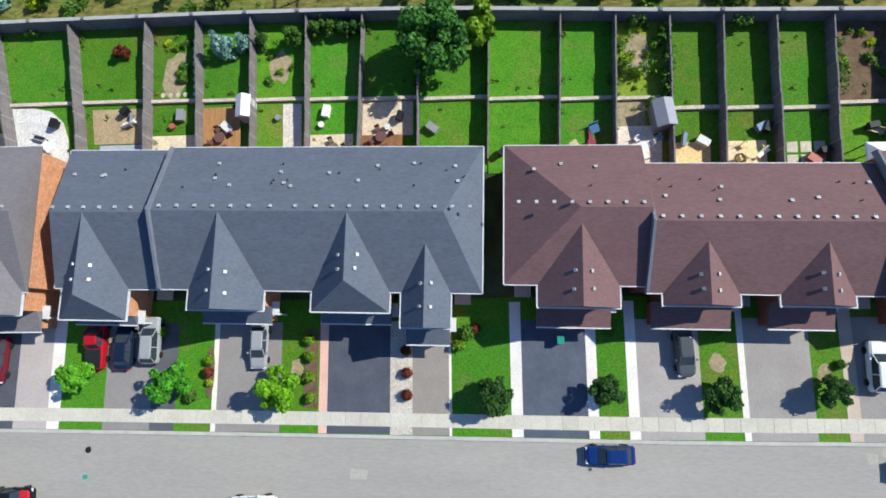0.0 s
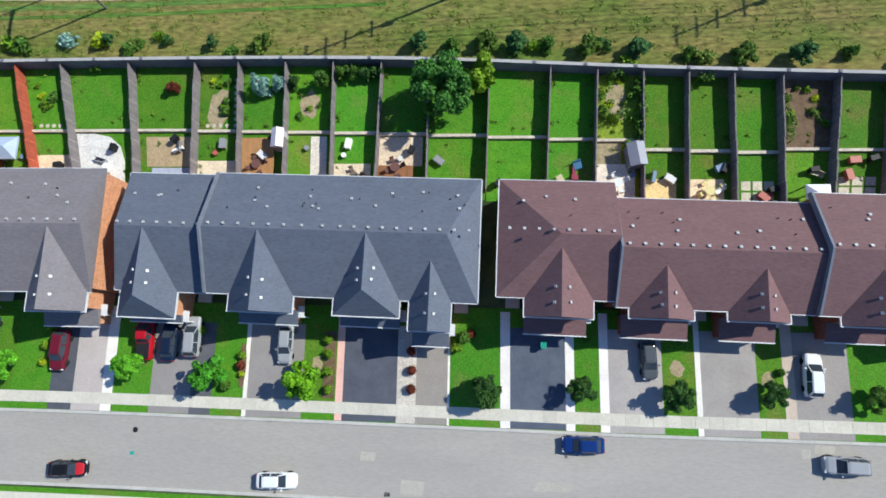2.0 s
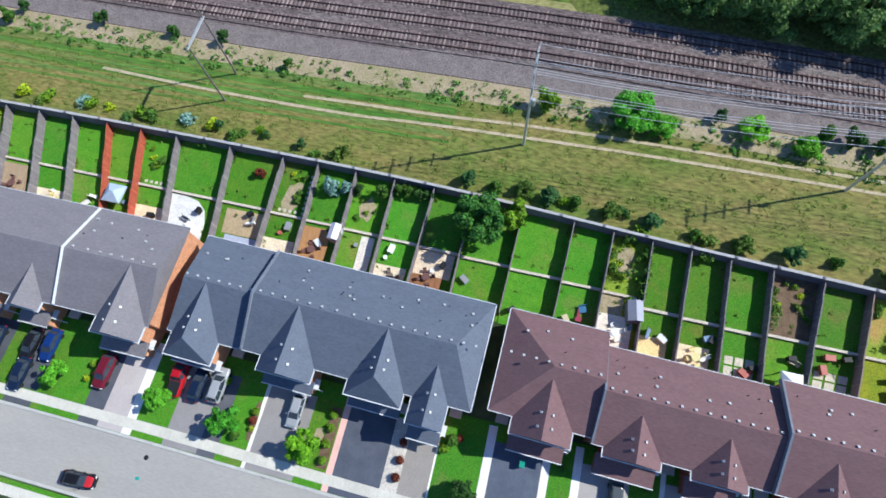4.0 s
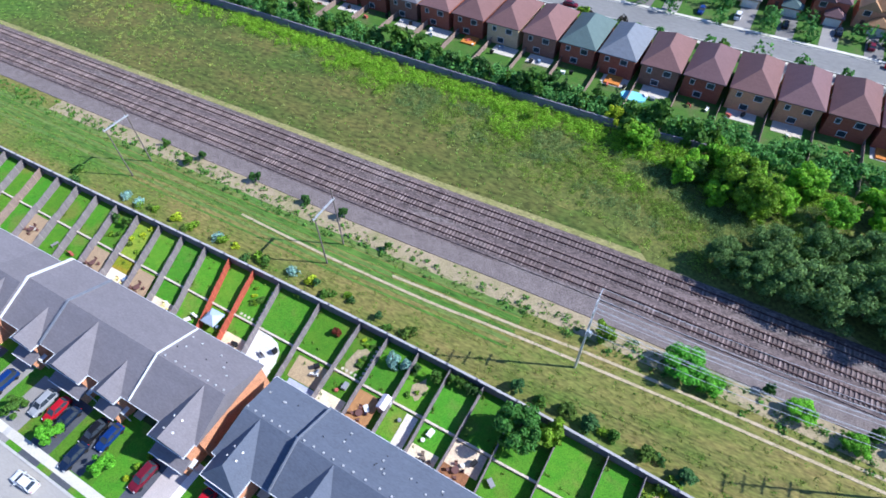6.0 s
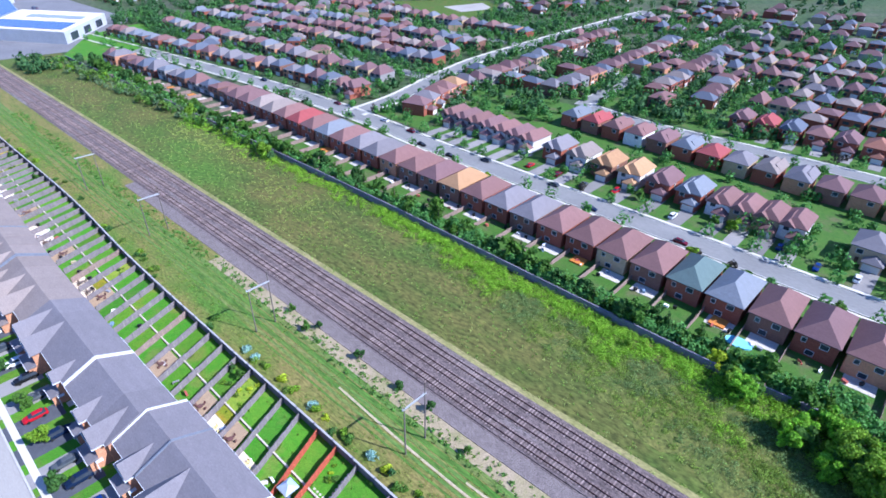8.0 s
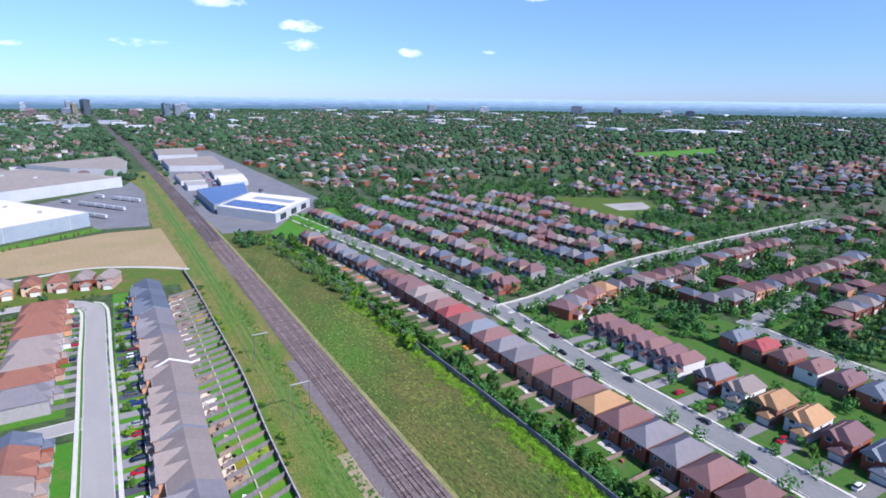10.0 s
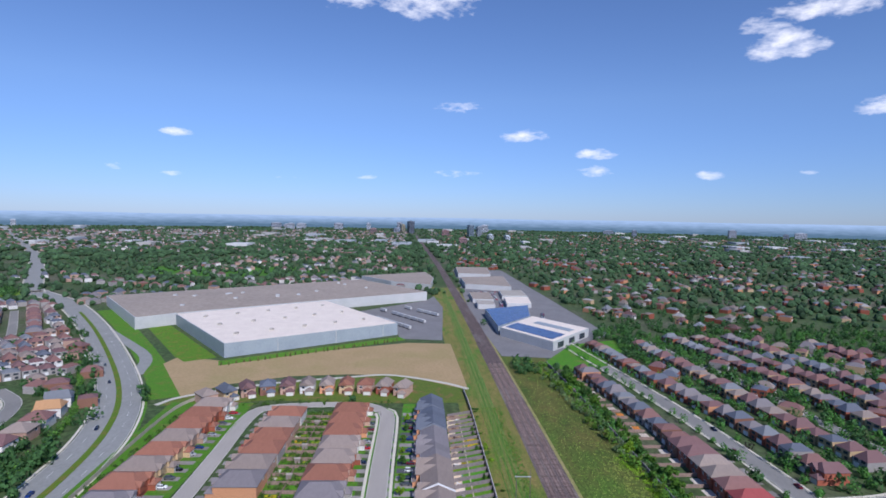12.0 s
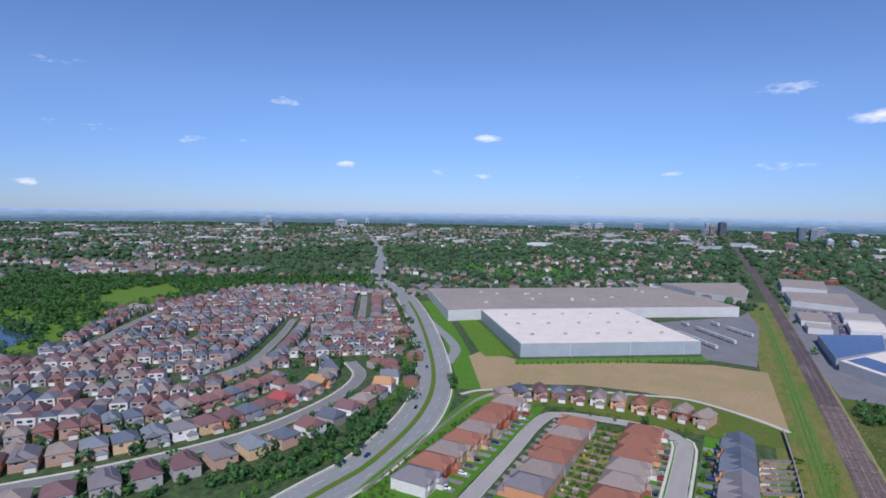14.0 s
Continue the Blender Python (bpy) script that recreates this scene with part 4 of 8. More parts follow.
def pick(rng, words, weights):
    return words[rng.choice(len(words), p=np.array(list(weights) + [0.0] * (len(words) - len(weights))) / sum(weights))]


ROOF_P_N = [7, 6, 1.8, 1.0, 0.8, 0.9, 0.3, 1.6, 1.5, 0.8]
WALL_P_N = [5, 3, 1.5, 0.7, 0.5, 0.3]
ROOF_P_W = [2.6, 5, 2.6, 1.6, 0.4, 0.7, 0.2, 4, 0.3, 2.0]
WALL_P_W = [1.0, 1.2, 0.8, 1.2, 3.0, 2.6, 6]


FAR_EXTRA = []


def row_of_houses(line, d, spacing, kinds, rng, rp, wp, group, s0=0.0, s1=None, face=1, forced=None, skip=()):
    """Houses along a line at the offset d (left is positive), each facing the line."""
    seg = np.cumsum(np.r_[0, np.linalg.norm(np.diff(line, axis=0), axis=1)])
    off = offset_line(line, d)
    s1 = seg[-1] if s1 is None else s1
    s, i = s0, 0
    spots = []
    while s < s1:
        x, y = np.interp(s, seg, off[:, 0]), np.interp(s, seg, off[:, 1])
        ax, ay = np.interp(s - 3, seg, line[:, 0]), np.interp(s - 3, seg, line[:, 1])
        bx, by = np.interp(s + 3, seg, line[:, 0]), np.interp(s + 3, seg, line[:, 1])
        a = math.degrees(math.atan2(by - ay, bx - ax))
        rz = a if d > 0 else a + 180
        if i not in skip:
            r = forced[i] if forced and i < len(forced) and forced[i] else pick(rng, ROOF_WORDS, rp)
            wl = pick(rng, WALL_WORDS, wp)
            k = kinds[rng.randint(len(kinds))]
            if math.hypot(x, y) > (300 if y > 0 else 396):
                FAR_EXTRA.append((x, y, radians(rz)))
                s += spacing
                i += 1
                continue
            put_house(k, x, y, rz + rng.uniform(-1, 1), tone(r[0], rng.uniform(0.88, 1.12)), tone(wl[0], rng.uniform(0.85, 1.15)), f"two-storey {wl[1]} house with a {r[1]} shingle roof", group)
            spots.append((x, y, rz))
        s += spacing
        i += 1
    return spots


W_ = {w: (c, w) for c, w in ROOF_WORDS}
rh = np.random.RandomState(11)
HOUSES = []
# first north row, backing on the meadow; listed from east to west
n1 = curve_pts([(64, 127), (0, 127.2), (-60, 127.6), (-160, 127.4), (-250, 127), (-330, 122), (-412, 112)])
seq = ["purple-brown", "rose-brown", "purple-brown", "rose-brown", "purple-brown", "rose-brown", "light grey", "grey-green", "rose-brown", "rose-brown", "rose-brown", "rose-brown", "dark slate grey", "dark slate grey",
       "rose-brown", "tan orange", "purple-brown", "rose-brown", "rose-brown", "dark slate grey", "dark slate grey", "rose-brown", "light grey", "rose-brown", "faded red", "rose-brown", "taupe", "taupe", "purple-brown", "purple-brown",
       "faded red", "light grey", "rose-brown", "rose-brown", "purple-brown", "purple-brown", "faded red", "rose-brown", "rose-brown"]
HOUSES += row_of_houses(n1, 0.01, 10.7, [K_DEEP], rh, ROOF_P_N, [6, 4, 1, 0.3, 0, 0], "first row north of the railway", 17.9, forced=[W_[q] for q in seq])


def h_row(pts, spacing, kinds, group, side, rp=ROOF_P_N, wp=WALL_P_N, skip=(), forced=None, s0=4.0):
    return row_of_houses(curve_pts(pts), side * 0.01, spacing, kinds, rh, rp, wp, group, s0, skip=skip, forced=forced)


G2 = "second rows north of the railway"
HOUSES += h_row([(-112, 182), (-50, 181)], 11.5, [K_GAB], G2, 1, forced=[W_["dark slate grey"], W_["taupe"], W_["tan orange"], W_["tan orange"], W_["purple-brown"], W_["light grey"]])
HOUSES += h_row([(-172, 184), (-118, 183)], 7.7, [K_TERR], G2, 1, forced=[W_[q] for q in ("rose-brown", "purple-brown") * 4], wp=[0, 0, 0, 0, 4, 1])
HOUSES += h_row([(-44, 181), (-10, 181)], 7.7, [K_TERR], G2, 1, forced=[W_["rose-brown"]] * 8, wp=[0, 1, 0, 1, 3, 1])
HOUSES += h_row([(0, 181), (110, 180)], 11.2, [K_GAB, K_SQ], G2, 1)
HOUSES += h_row([(110, 219), (0, 219), (-128, 222)], 11.0, [K_FAR, K_FARG], G2, 1)
HOUSES += h_row([(-70, 276), (20, 278), (120, 278)], 11.0, [K_FAR, K_FARG], G2, 1)
HOUSES += h_row([(110, 312), (0, 312), (-70, 314)], 11.0, [K_FAR, K_FARG], G2, 1)
HOUSES += h_row([(-92, 292), (-97, 340)], 11.0, [K_FAR, K_FARG], G2, 1)
HOUSES += h_row([(-60, 338), (20, 337), (130, 335)], 11.0, [K_FAR, K_FARG], G2, -1)
HOUSES += h_row([(130, 374), (20, 376), (-120, 377)], 11.0, [K_FAR, K_FARG], G2, -1)
HOUSES += h_row([(-120, 408), (20, 406), (130, 404)], 11.0, [K_FAR, K_FARG], G2, 1)
HOUSES += h_row([(-120, 440), (20, 438), (130, 436)], 11.0, [K_FAR, K_FARG], G2, 1)
HOUSES += h_row([(-500, 352), (-350, 366), (-262, 372)], 10.6, [K_FAR, K_FARG], G2, 1)
HOUSES += h_row([(-190, 176), (-202, 214), (-203, 250), (-206, 290), (-213, 340), (-216, 430)], 10.3, [K_FAR], G2, 1, skip=(14,))
HOUSES += h_row([(-168, 430), (-164, 380), (-160, 268)], 10.5, [K_FAR, K_FARG], G2, 1)
HOUSES += h_row([(-118, 290), (-124, 380), (-128, 430)], 10.8, [K_FAR, K_FARG], G2, -1)
HOUSES += h_row([(-232, 178), (-300, 174), (-390, 158), (-490, 146)], 11.0, [K_FAR, K_FARG], G2, -1)
HOUSES += h_row([(-490, 188), (-376, 198), (-304, 202), (-240, 209)], 10.8, [K_FAR, K_FARG], G2, -1)
HOUSES += h_row([(-520, 229), (-443, 240), (-373, 249), (-306, 250), (-250, 256)], 10.6, [K_FAR, K_FARG], G2, 1)
HOUSES += h_row([(-258, 282), (-306, 277), (-373, 276), (-443, 266), (-520, 256)], 10.6, [K_FAR, K_FARG], G2, 1)
HOUSES += h_row([(-520, 286), (-430, 300), (-350, 304), (-262, 312)], 10.6, [K_FAR, K_FARG], G2, -1)

# south estate between the street and the avenue
GS = "townhouses of the south estate"
SR = [0.3, 0.6, 0.8, 0.4, 0, 0.2, 0, 3, 6, 0.6]
SWL = [2, 1, 0.8, 0.6, 1.8, 0.8, 4.5]


def semi_row(x0, y, rz, pitch, words):
    """Paired townhouses in a row along x, the first at x0; words: their roofs, from west to east."""
    for i_, w_ in enumerate(words):
        wl = pick(rh, WALL_WORDS, SWL)
        x = x0 + pitch * (i_ + 0.5)
        put_house(K_SEMI, x, y + rh.uniform(-0.5, 0.5), rz, tone(W_[w_][0], rh.uniform(0.9, 1.12)), tone(wl[0], rh.uniform(0.85, 1.15)), f"paired {wl[1]} townhouses under a hipped {w_} shingle roof", GS)
        HOUSES.append((x, y, rz))


semi_row(-320, -46.0, 180, 16.0, ["rust red", "rust red", "rust red", "taupe", "taupe", "rust red", "dark slate grey"])
semi_row(-313, -80.5, 0, 15.8, ["rust red", "taupe", "rust red", "rust red", "taupe", "dark slate grey"])
semi_row(-327, -127.0, 180, 15.9, ["taupe", "rust red", "rust red", "taupe", "rust red", "taupe", "rust red", "dark slate grey"])
HOUSES += h_row([(-333, -140), (-350, -120), (-358, -90), (-360, -40), (-352, -8)], 12.6, [K_SQ, K_GAB], GS, 1, SR, [2, 1, 1, 1, 0.6, 1, 3], forced=[W_[q] for q in ("taupe", "blue-grey", "purple-brown", "blue-grey", "purple-brown", "taupe", "taupe", "rust red", "rust red", "taupe", "taupe", "rust red")])
HOUSES += h_row([(-186, -44), (-60, -44)], 7.9, [K_ROW], GS, -1, SR, SWL)
HOUSES += h_row([(-60, -83), (-178, -83)], 7.9, [K_ROW], GS, -1, SR, SWL)

# west estate
GW = "west estate of detached houses"
HOUSES += row_of_houses(w_line, 22, 14.3, [K_WIDE, K_WIDEG], rh, ROOF_P_W, WALL_P_W, GW, 40, 345)
HOUSES += row_of_houses(w_line, -24, 14.8, [K_WIDEG, K_WIDE], rh, ROOF_P_W, WALL_P_W, GW, 40, 330)
HOUSES += row_of_houses(w_line, 56, 11.8, [K_FARG, K_FAR], rh, ROOF_P_W, WALL_P_W, GW, 30, 300)
for ln in (w2_line, w5_line):
    for dd in (17, -17):
        HOUSES += row_of_houses(ln, dd, 11.2, [K_FAR, K_FARG], rh, ROOF_P_W, WALL_P_W, GW, 6)

# packed rows of the west estate, too many to count
W_AREA = [(-60, -372), (-110, -480), (-205, -488), (-270, -535), (-400, -620), (-470, -636), (-605, -661), (-675, -578), (-689, -461), (-560, -366), (-440, -286), (-356, -256), (-300, -330), (-232, -300), (-150, -340)]


def inside(p, poly):
    x, y = p
    c = False
    j = len(poly) - 1
    for i in range(len(poly)):
        if (poly[i][1] > y) != (poly[j][1] > y) and x < (poly[j][0] - poly[i][0]) * (y - poly[i][1]) / (poly[j][1] - poly[i][1]) + poly[i][0]:
            c = not c
        j = i
    return c


w_roads = np.vstack([w_line, w2_line, w4_line, w5_line, big_line])
taken = [(h[0], h[1]) for h in HOUSES + FAR_EXTRA]
rw = np.random.RandomState(61)
for j in range(32):
    for i in range(60):
        u, w = (i - 30) * 10.4 + 2.5 * math.sin(j * 1.3), j * 20.5 + (3.5 if j % 2 else 0) + 4 * math.sin(i * 0.15 + j)
        x, y = -160 - 0.72 * w + 0.69 * u, -250 - 0.69 * w - 0.72 * u
        if rw.rand() < 0.05 or not inside((x, y), W_AREA):
            continue
        if np.min(np.hypot(w_roads[:, 0] - x, w_roads[:, 1] - y)) < 10.5 or min(math.hypot(x - a, y - b) for a, b in taken) < 9.9:
            continue
        taken.append((x, y))
        FAR_EXTRA.append((x, y, 2.33 + (math.pi if j % 2 else 0) + rw.uniform(-0.05, 0.05)))
for kd in (K_DEEP, K_SQ, K_GAB, K_FAR, K_FARG, K_TERR, K_ROW, K_SEMI, K_WIDE, K_WIDEG):
    for o in list(kd.children_recursive) + [kd]:
        bpy.data.objects.remove(o)


# ---- warehouse, industry, town ----
def big_building(name, outline, h, roof_mat, wall_mat, label, parapet=0.5, windows=None):
    t = thing(name, label, "building")
    part("wall", Build().prism(outline, -0.1, h), wall_mat, t)
    c = np.mean(outline, axis=0)
    inner = [tuple(c + (np.array(p) - c) * (1 - 0.9 / max(6, np.linalg.norm(np.array(p) - c)))) for p in outline]
    part("roof", Build().prism(inner, h - 0.2, h + 0.12), roof_mat, t)
    return t


def lerp(a, b, t):
    return (a[0] + (b[0] - a[0]) * t, a[1] + (b[1] - a[1]) * t)


WA = [(-441, -164), (-534, -31), (-669, -123), (-569, -258)]
wh = big_building("warehouse", WA, 11.5, M_WHITE_ROOF, M_BLUE_CLAD, "vast white-roofed warehouse with blue-grey cladding")
for i in range(5):
    for j in range(3):
        p = lerp(lerp(WA[0], WA[1], 0.12 + 0.19 * i), lerp(WA[3], WA[2], 0.12 + 0.19 * i), 0.2 + 0.3 * j)
        part("roof_unit", Build().box(p[0] - 2.6, p[1] - 1.4, 11.6, p[0] + 2.6, p[1] + 1.4, 12.9), M_SAND, wh)
for f in (0.27, 0.6, 0.9):
    p = lerp(WA[0], WA[1], f)
    n = Vector((0.82, 0.57, 0))
    part("drain_pipe", Build().box(p[0] + 0.05, p[1] - 0.2, 0, p[0] + 0.6, p[1] + 0.3, 11.5), M_WHITE_CLAD, wh)
WB = [(-545, -287), (-684, -392), (-892, -107), (-757, -2), (-672, -124), (-571, -261)]
wb_ = big_building("warehouse", WB, 12.0, M_GREY_ROOF, M_WHITE_CLAD, "vast older warehouse with a grey gravel roof and white walls")
rr = np.random.RandomState(3)
for i in range(14):
    p = lerp(lerp((-575, -300), (-684, -380), rr.rand()), lerp((-760, -30), (-880, -110), rr.rand()), rr.uniform(0.1, 0.95))
    part("roof_unit", Build().box(p[0] - 2, p[1] - 2, 12.1, p[0] + 2, p[1] + 2, 13.6), M_WHITE_CLAD, wb_)
WC = [(-860, 4), (-900, -60), (-976, -116), (-1056, -4), (-960, 10)]
wc_ = big_building("warehouse", WC, 9.0, M_GREY_ROOF, M_WHITE_CLAD, "long low pale loading warehouse beside the tracks")
LOT = [(-660, -86), (-757, -2), (-797, 8), (-700, 18), (-512, 12), (-517, -28), (-534, -30)]
solid("loading_yard", Build().prism(LOT, -0.3, 0.10), M_YARD, "dark asphalt truck yard beside the warehouse", "parking lot", "structure")
rt_ = np.random.RandomState(2)
for a, c in (((-663, -54), (-585, 0)), ((-607, -54), (-542, -7)), ((-681, -25), (-628, 15)), ((-617, -73), (-588, -44))):
    n = int(math.hypot(c[0] - a[0], c[1] - a[1]) / 13.2)
    for k in range(n):
        if rt_.rand() < 0.2:
            continue
        q = lerp(a, c, k / n)
        tr = thing("truck_trailer", "white truck trailer parked in the yard", "trailer", (q[0], q[1], 0.1), math.degrees(math.atan2(c[1] - a[1], c[0] - a[0])), "trailers in the yard")
        part("box_body", Build().box(-6, -1.25, 1.05, 6, 1.25, 3.9).box(-6.03, -1.28, 3.82, 6.03, 1.28, 3.94), M_WHITE_CLAD, tr)
        part("underframe", Build().box(-5.8, -0.5, 0.85, 5.8, 0.5, 1.05).box(3.2, -0.9, 0.0, 3.5, -0.6, 0.9).box(3.2, 0.6, 0.0, 3.5, 0.9, 0.9), M_TYRE, tr, "dark steel underframe with support legs")
        for wx in (-5.0, -3.7):
            part("wheel_pair", Build().box(wx - 0.45, -1.2, 0.12, wx + 0.45, 1.2, 0.85).box(wx - 0.28, -1.2, 0.0, wx + 0.28, 1.2, 0.97), M_TYRE, tr)
SB = [(-534, 69), (-473, 107), (-534, 156), (-598, 113)]
sb = big_building("factory", SB, 8.5, M_WHITE_ROOF, M_WHITE_CLAD, "white factory with blue panelled roof fields")
q = [lerp(lerp(SB[0], SB[3], f), lerp(SB[1], SB[2], f), a) for f, a in ((0.08, 0.05), (0.08, 0.93), (0.42, 0.93), (0.42, 0.05))]
part("roof_panel", Build().prism(q, 8.6, 8.9), M_SOLAR, sb, "blue roof panels")
q = [lerp(lerp(SB[0], SB[3], f), lerp(SB[1], SB[2], f), a) for f, a in ((0.6, 0.25), (0.6, 0.9), (0.75, 0.9), (0.75, 0.25))]
part("roof_panel", Build().prism(q, 8.6, 8.9), M_BLUE_CLAD, sb, "grey-blue roof panels")
for k in range(3):
    qw = [lerp(SB[1], SB[2], 0.12 + 0.3 * k + e_) for e_ in (0.0, 0.15)]
    nx_, ny_ = 0.626, 0.779
    part("window", Build().prism([qw[0], qw[1], (qw[1][0] + nx_ * 0.3, qw[1][1] + ny_ * 0.3), (qw[0][0] + nx_ * 0.3, qw[0][1] + ny_ * 0.3)], 1.2, 6.2), M_GLASS, sb)
SB2 = [(-542, 68), (-600, 111), (-676, 122), (-645, 66)]
sb2 = big_building("factory", SB2, 8.0, M_SOLAR, M_BLUE_CLAD, "low factory with a blue metal roof")
for q, h, rm, lab in (([(-690, 62), (-690, 84), (-725, 84), (-725, 62)], 6, M_SAND, "low pale industrial shed"), ([(-700, 100), (-704, 132), (-760, 138), (-757, 104)], 6, M_WHITE_ROOF, "low white-roofed industrial building"), ([(-740, 60), (-742, 88), (-812, 90), (-812, 60)], 5, M_GREY_ROOF, "low grey industrial shed"),
                      ([(-885, 60), (-858, 130), (-1008, 138), (-985, 58)], 8, M_GREY_ROOF, "long low grey industrial building"), ([(-1050, 58), (-1040, 118), (-1180, 128), (-1180, 60)], 8, M_GREY_ROOF, "long grey industrial building"), ([(-775, 104), (-780, 140), (-838, 142), (-836, 108)], 5, M_SAND, "low tan industrial building")):
    big_building("industrial_building", q, h, rm, M_WHITE_CLAD, lab)
solid("industrial_yard", Build().prism([(-455, 60), (-450, 100), (-545, 180), (-1200, 160), (-1200, 56), (-640, 50)], -0.3, 0.07), M_YARD, "grey asphalt yard round the factories", "yard", "structure")

FIELD = [(-422, -203), (-344, -156), (-371, -139), (-392, -100), (-398, -60), (-396, -20), (-364, 25), (-498, 19), (-500, -20), (-469, -86), (-431, -160), (-445, -200)]
solid("dry_field", Build().prism(FIELD, -0.3, 0.06), M_FIELD, "bare tan field with sparse dry grass", "field", "structure")
solid("grass_bank", Build().prism([(-431, -165), (-524, -28), (-512, -22), (-418, -160)], -0.3, 0.12), M_LAWN, "strip of green grass beside the warehouse", "grass", "structure", colour=(1.1, 0.9, 1, 1))
solid("grass_corner", Build().prism([(-445, -205), (-560, -283), (-567, -262), (-442, -170), (-428, -190)], -0.3, 0.10), M_LAWN, "grass strip beside the warehouse drive", "grass", "structure", colour=(1.2, 0.85, 1, 1))
walk_n = curve_pts([(-330, -165), (-347, -154), (-375, -107), (-390, -60), (-397, -30), (-381, 6), (-366, 25)], 5)
solid("walkway", strip(walk_n, -1.6, 1.6, -0.2, 0.12), M_CONC, "pale concrete walkway behind the houses", "path", "structure", colour=(0.85, 0.87, 0.9, 1))
solid("verge_lawn", Build().prism([(-330, -165), (-347, -154), (-375, -107), (-390, -60), (-397, -30), (-381, 6), (-366, 25), (-338, 20), (-336, -30), (-340, -100), (-328, -150)], -0.3, 0.045), M_LAWN, "green lawns round the houses on the crescent", "lawn", "structure", colour=(1.3, 0.62, 1.6, 1))
road("warehouse_drive", [(-392, -208), (-445, -228), (-520, -292), (-640, -400)], 9, "grey asphalt drive beside the warehouse", M_BIGROAD, z=0.13, kerb=False)
solid("park_lawn", Build().prism([(-430, 88), (-408, 108), (-440, 160), (-520, 178), (-500, 130)], -0.3, 0.08), M_LAWN, "bright green park lawn", "lawn", "structure", colour=(0.9, 0.9, 1, 1))
solid("sports_field", Build().prism([(-797, 905), (-800, 1202), (-690, 1040), (-725, 843)], -0.3, 0.2), M_LAWN, "bright green sports field", "field", "structure", colour=(1, 1, 1.2, 1))
solid("ravine_grass", Build().prism([(-471, 410), (-356, 372), (-330, 384), (-352, 420), (-362, 470), (-400, 492), (-430, 470)], -0.3, 0.08), M_LAWN, "green hollow round a pond", "grass", "structure", colour=(1.0, 0.55, 1.0, 1))
solid("dry_pond", Build().prism([(-407, 430), (-396, 478), (-372, 462), (-366, 448), (-374, 420)], -0.3, 0.14), M_SAND, "pale dried-out pond bed", "pond", "structure")
solid("pond", Build().prism([(-225, -540), (-275, -575), (-300, -610), (-305, -650), (-262, -655), (-200, -610), (-170, -560)], -0.3, 0.12), M_WATER, "dark blue pond below the green belt", "pond", "structure")
solid("green_belt", Build().prism([(-150, -540), (-240, -520), (-420, -640), (-560, -690), (-660, -610), (-760, -545), (-800, -575), (-690, -720), (-600, -860), (-300, -760)], -0.3, 0.05), M_LAWN, "green valley meadow between the estates", "meadow", "structure", colour=(1.3, 0.85, 1.2, 1))
solid("park_far", Build().prism([(-1050, -540), (-1000, -350), (-1100, -200), (-1220, -230), (-1180, -600)], -0.3, 0.06), M_LAWN, "bright green park beyond the warehouses", "lawn", "structure", colour=(0.7, 0.75, 1, 1))


bw = Build()
for k_ in range(30):
    q_ = lerp(lerp((-418, -160), (-512, -22), k_ / 30), (-440, -90), 0.03)
    bw.cylinder(q_[0] + rr.uniform(-2, 2), q_[1] + rr.uniform(-2, 2), 0.0, 2.4 + rr.rand(), 0.9, 0.15, 6)
tagged(solid("saplings", bw, M_SAPLING, "row of small dark saplings along the warehouse lawn", "trees"), kind="stuff")


def tower(x, y, w, d, h, colour, rz, label):
    t = thing("tower_block", label, "tower block", (x, y, 0), rz)
    part("wall", Build().box(-w / 2, -d / 2, 0, w / 2, d / 2, h), M_TOWER, t, "", colour)
    part("roof", Build().box(-w * 0.25, -d * 0.25, h, w * 0.25, d * 0.25, h + 4), M_TOWER, t, "", colour)
    bands = Build()
    for k in range(int(h / 3.4)):
        bands.box(-w / 2 - 0.15, -d / 2 - 0.15, 1.2 + 3.4 * k, w / 2 + 0.15, d / 2 + 0.15, 2.8 + 3.4 * k)
    tagged(part("windows", bands, M_GLASS, t, "dark bands of windows"), kind="stuff")


tower(-3600, -100, 48, 34, 78, (0.28, 0.3, 0.34, 1), 20, "dark glass office tower in the distant town")
tower(-3580, -150, 26, 26, 56, (0.8, 0.66, 0.4, 1), 20, "pale yellow apartment tower in the distant town")
tower(-3150, 250, 46, 30, 66, (0.45, 0.55, 0.62, 1), 10, "blue-grey twin apartment tower far off")
tower(-3170, 300, 40, 28, 60, (0.7, 0.74, 0.76, 1), 10, "pale apartment tower in the distant town")
tower(-2700, 310, 56, 22, 30, (1.3, 1.3, 1.28, 1), 5, "white slab apartment block far off")
tower(-2690, 390, 46, 22, 26, (1.3, 1.3, 1.28, 1), 5, "white slab apartment block far off")
tower(-2300, 150, 60, 30, 26, (0.75, 0.42, 0.38, 1), 0, "brick-red institutional block far off")
tower(-3200, 110, 50, 40, 34, (0.75, 0.4, 0.36, 1), 0, "brick-red apartment block far off")
tower(-3500, -330, 70, 40, 30, (0.7, 0.42, 0.36, 1), 0, "brick-red apartment block far off")
rt = np.random.RandomState(8)
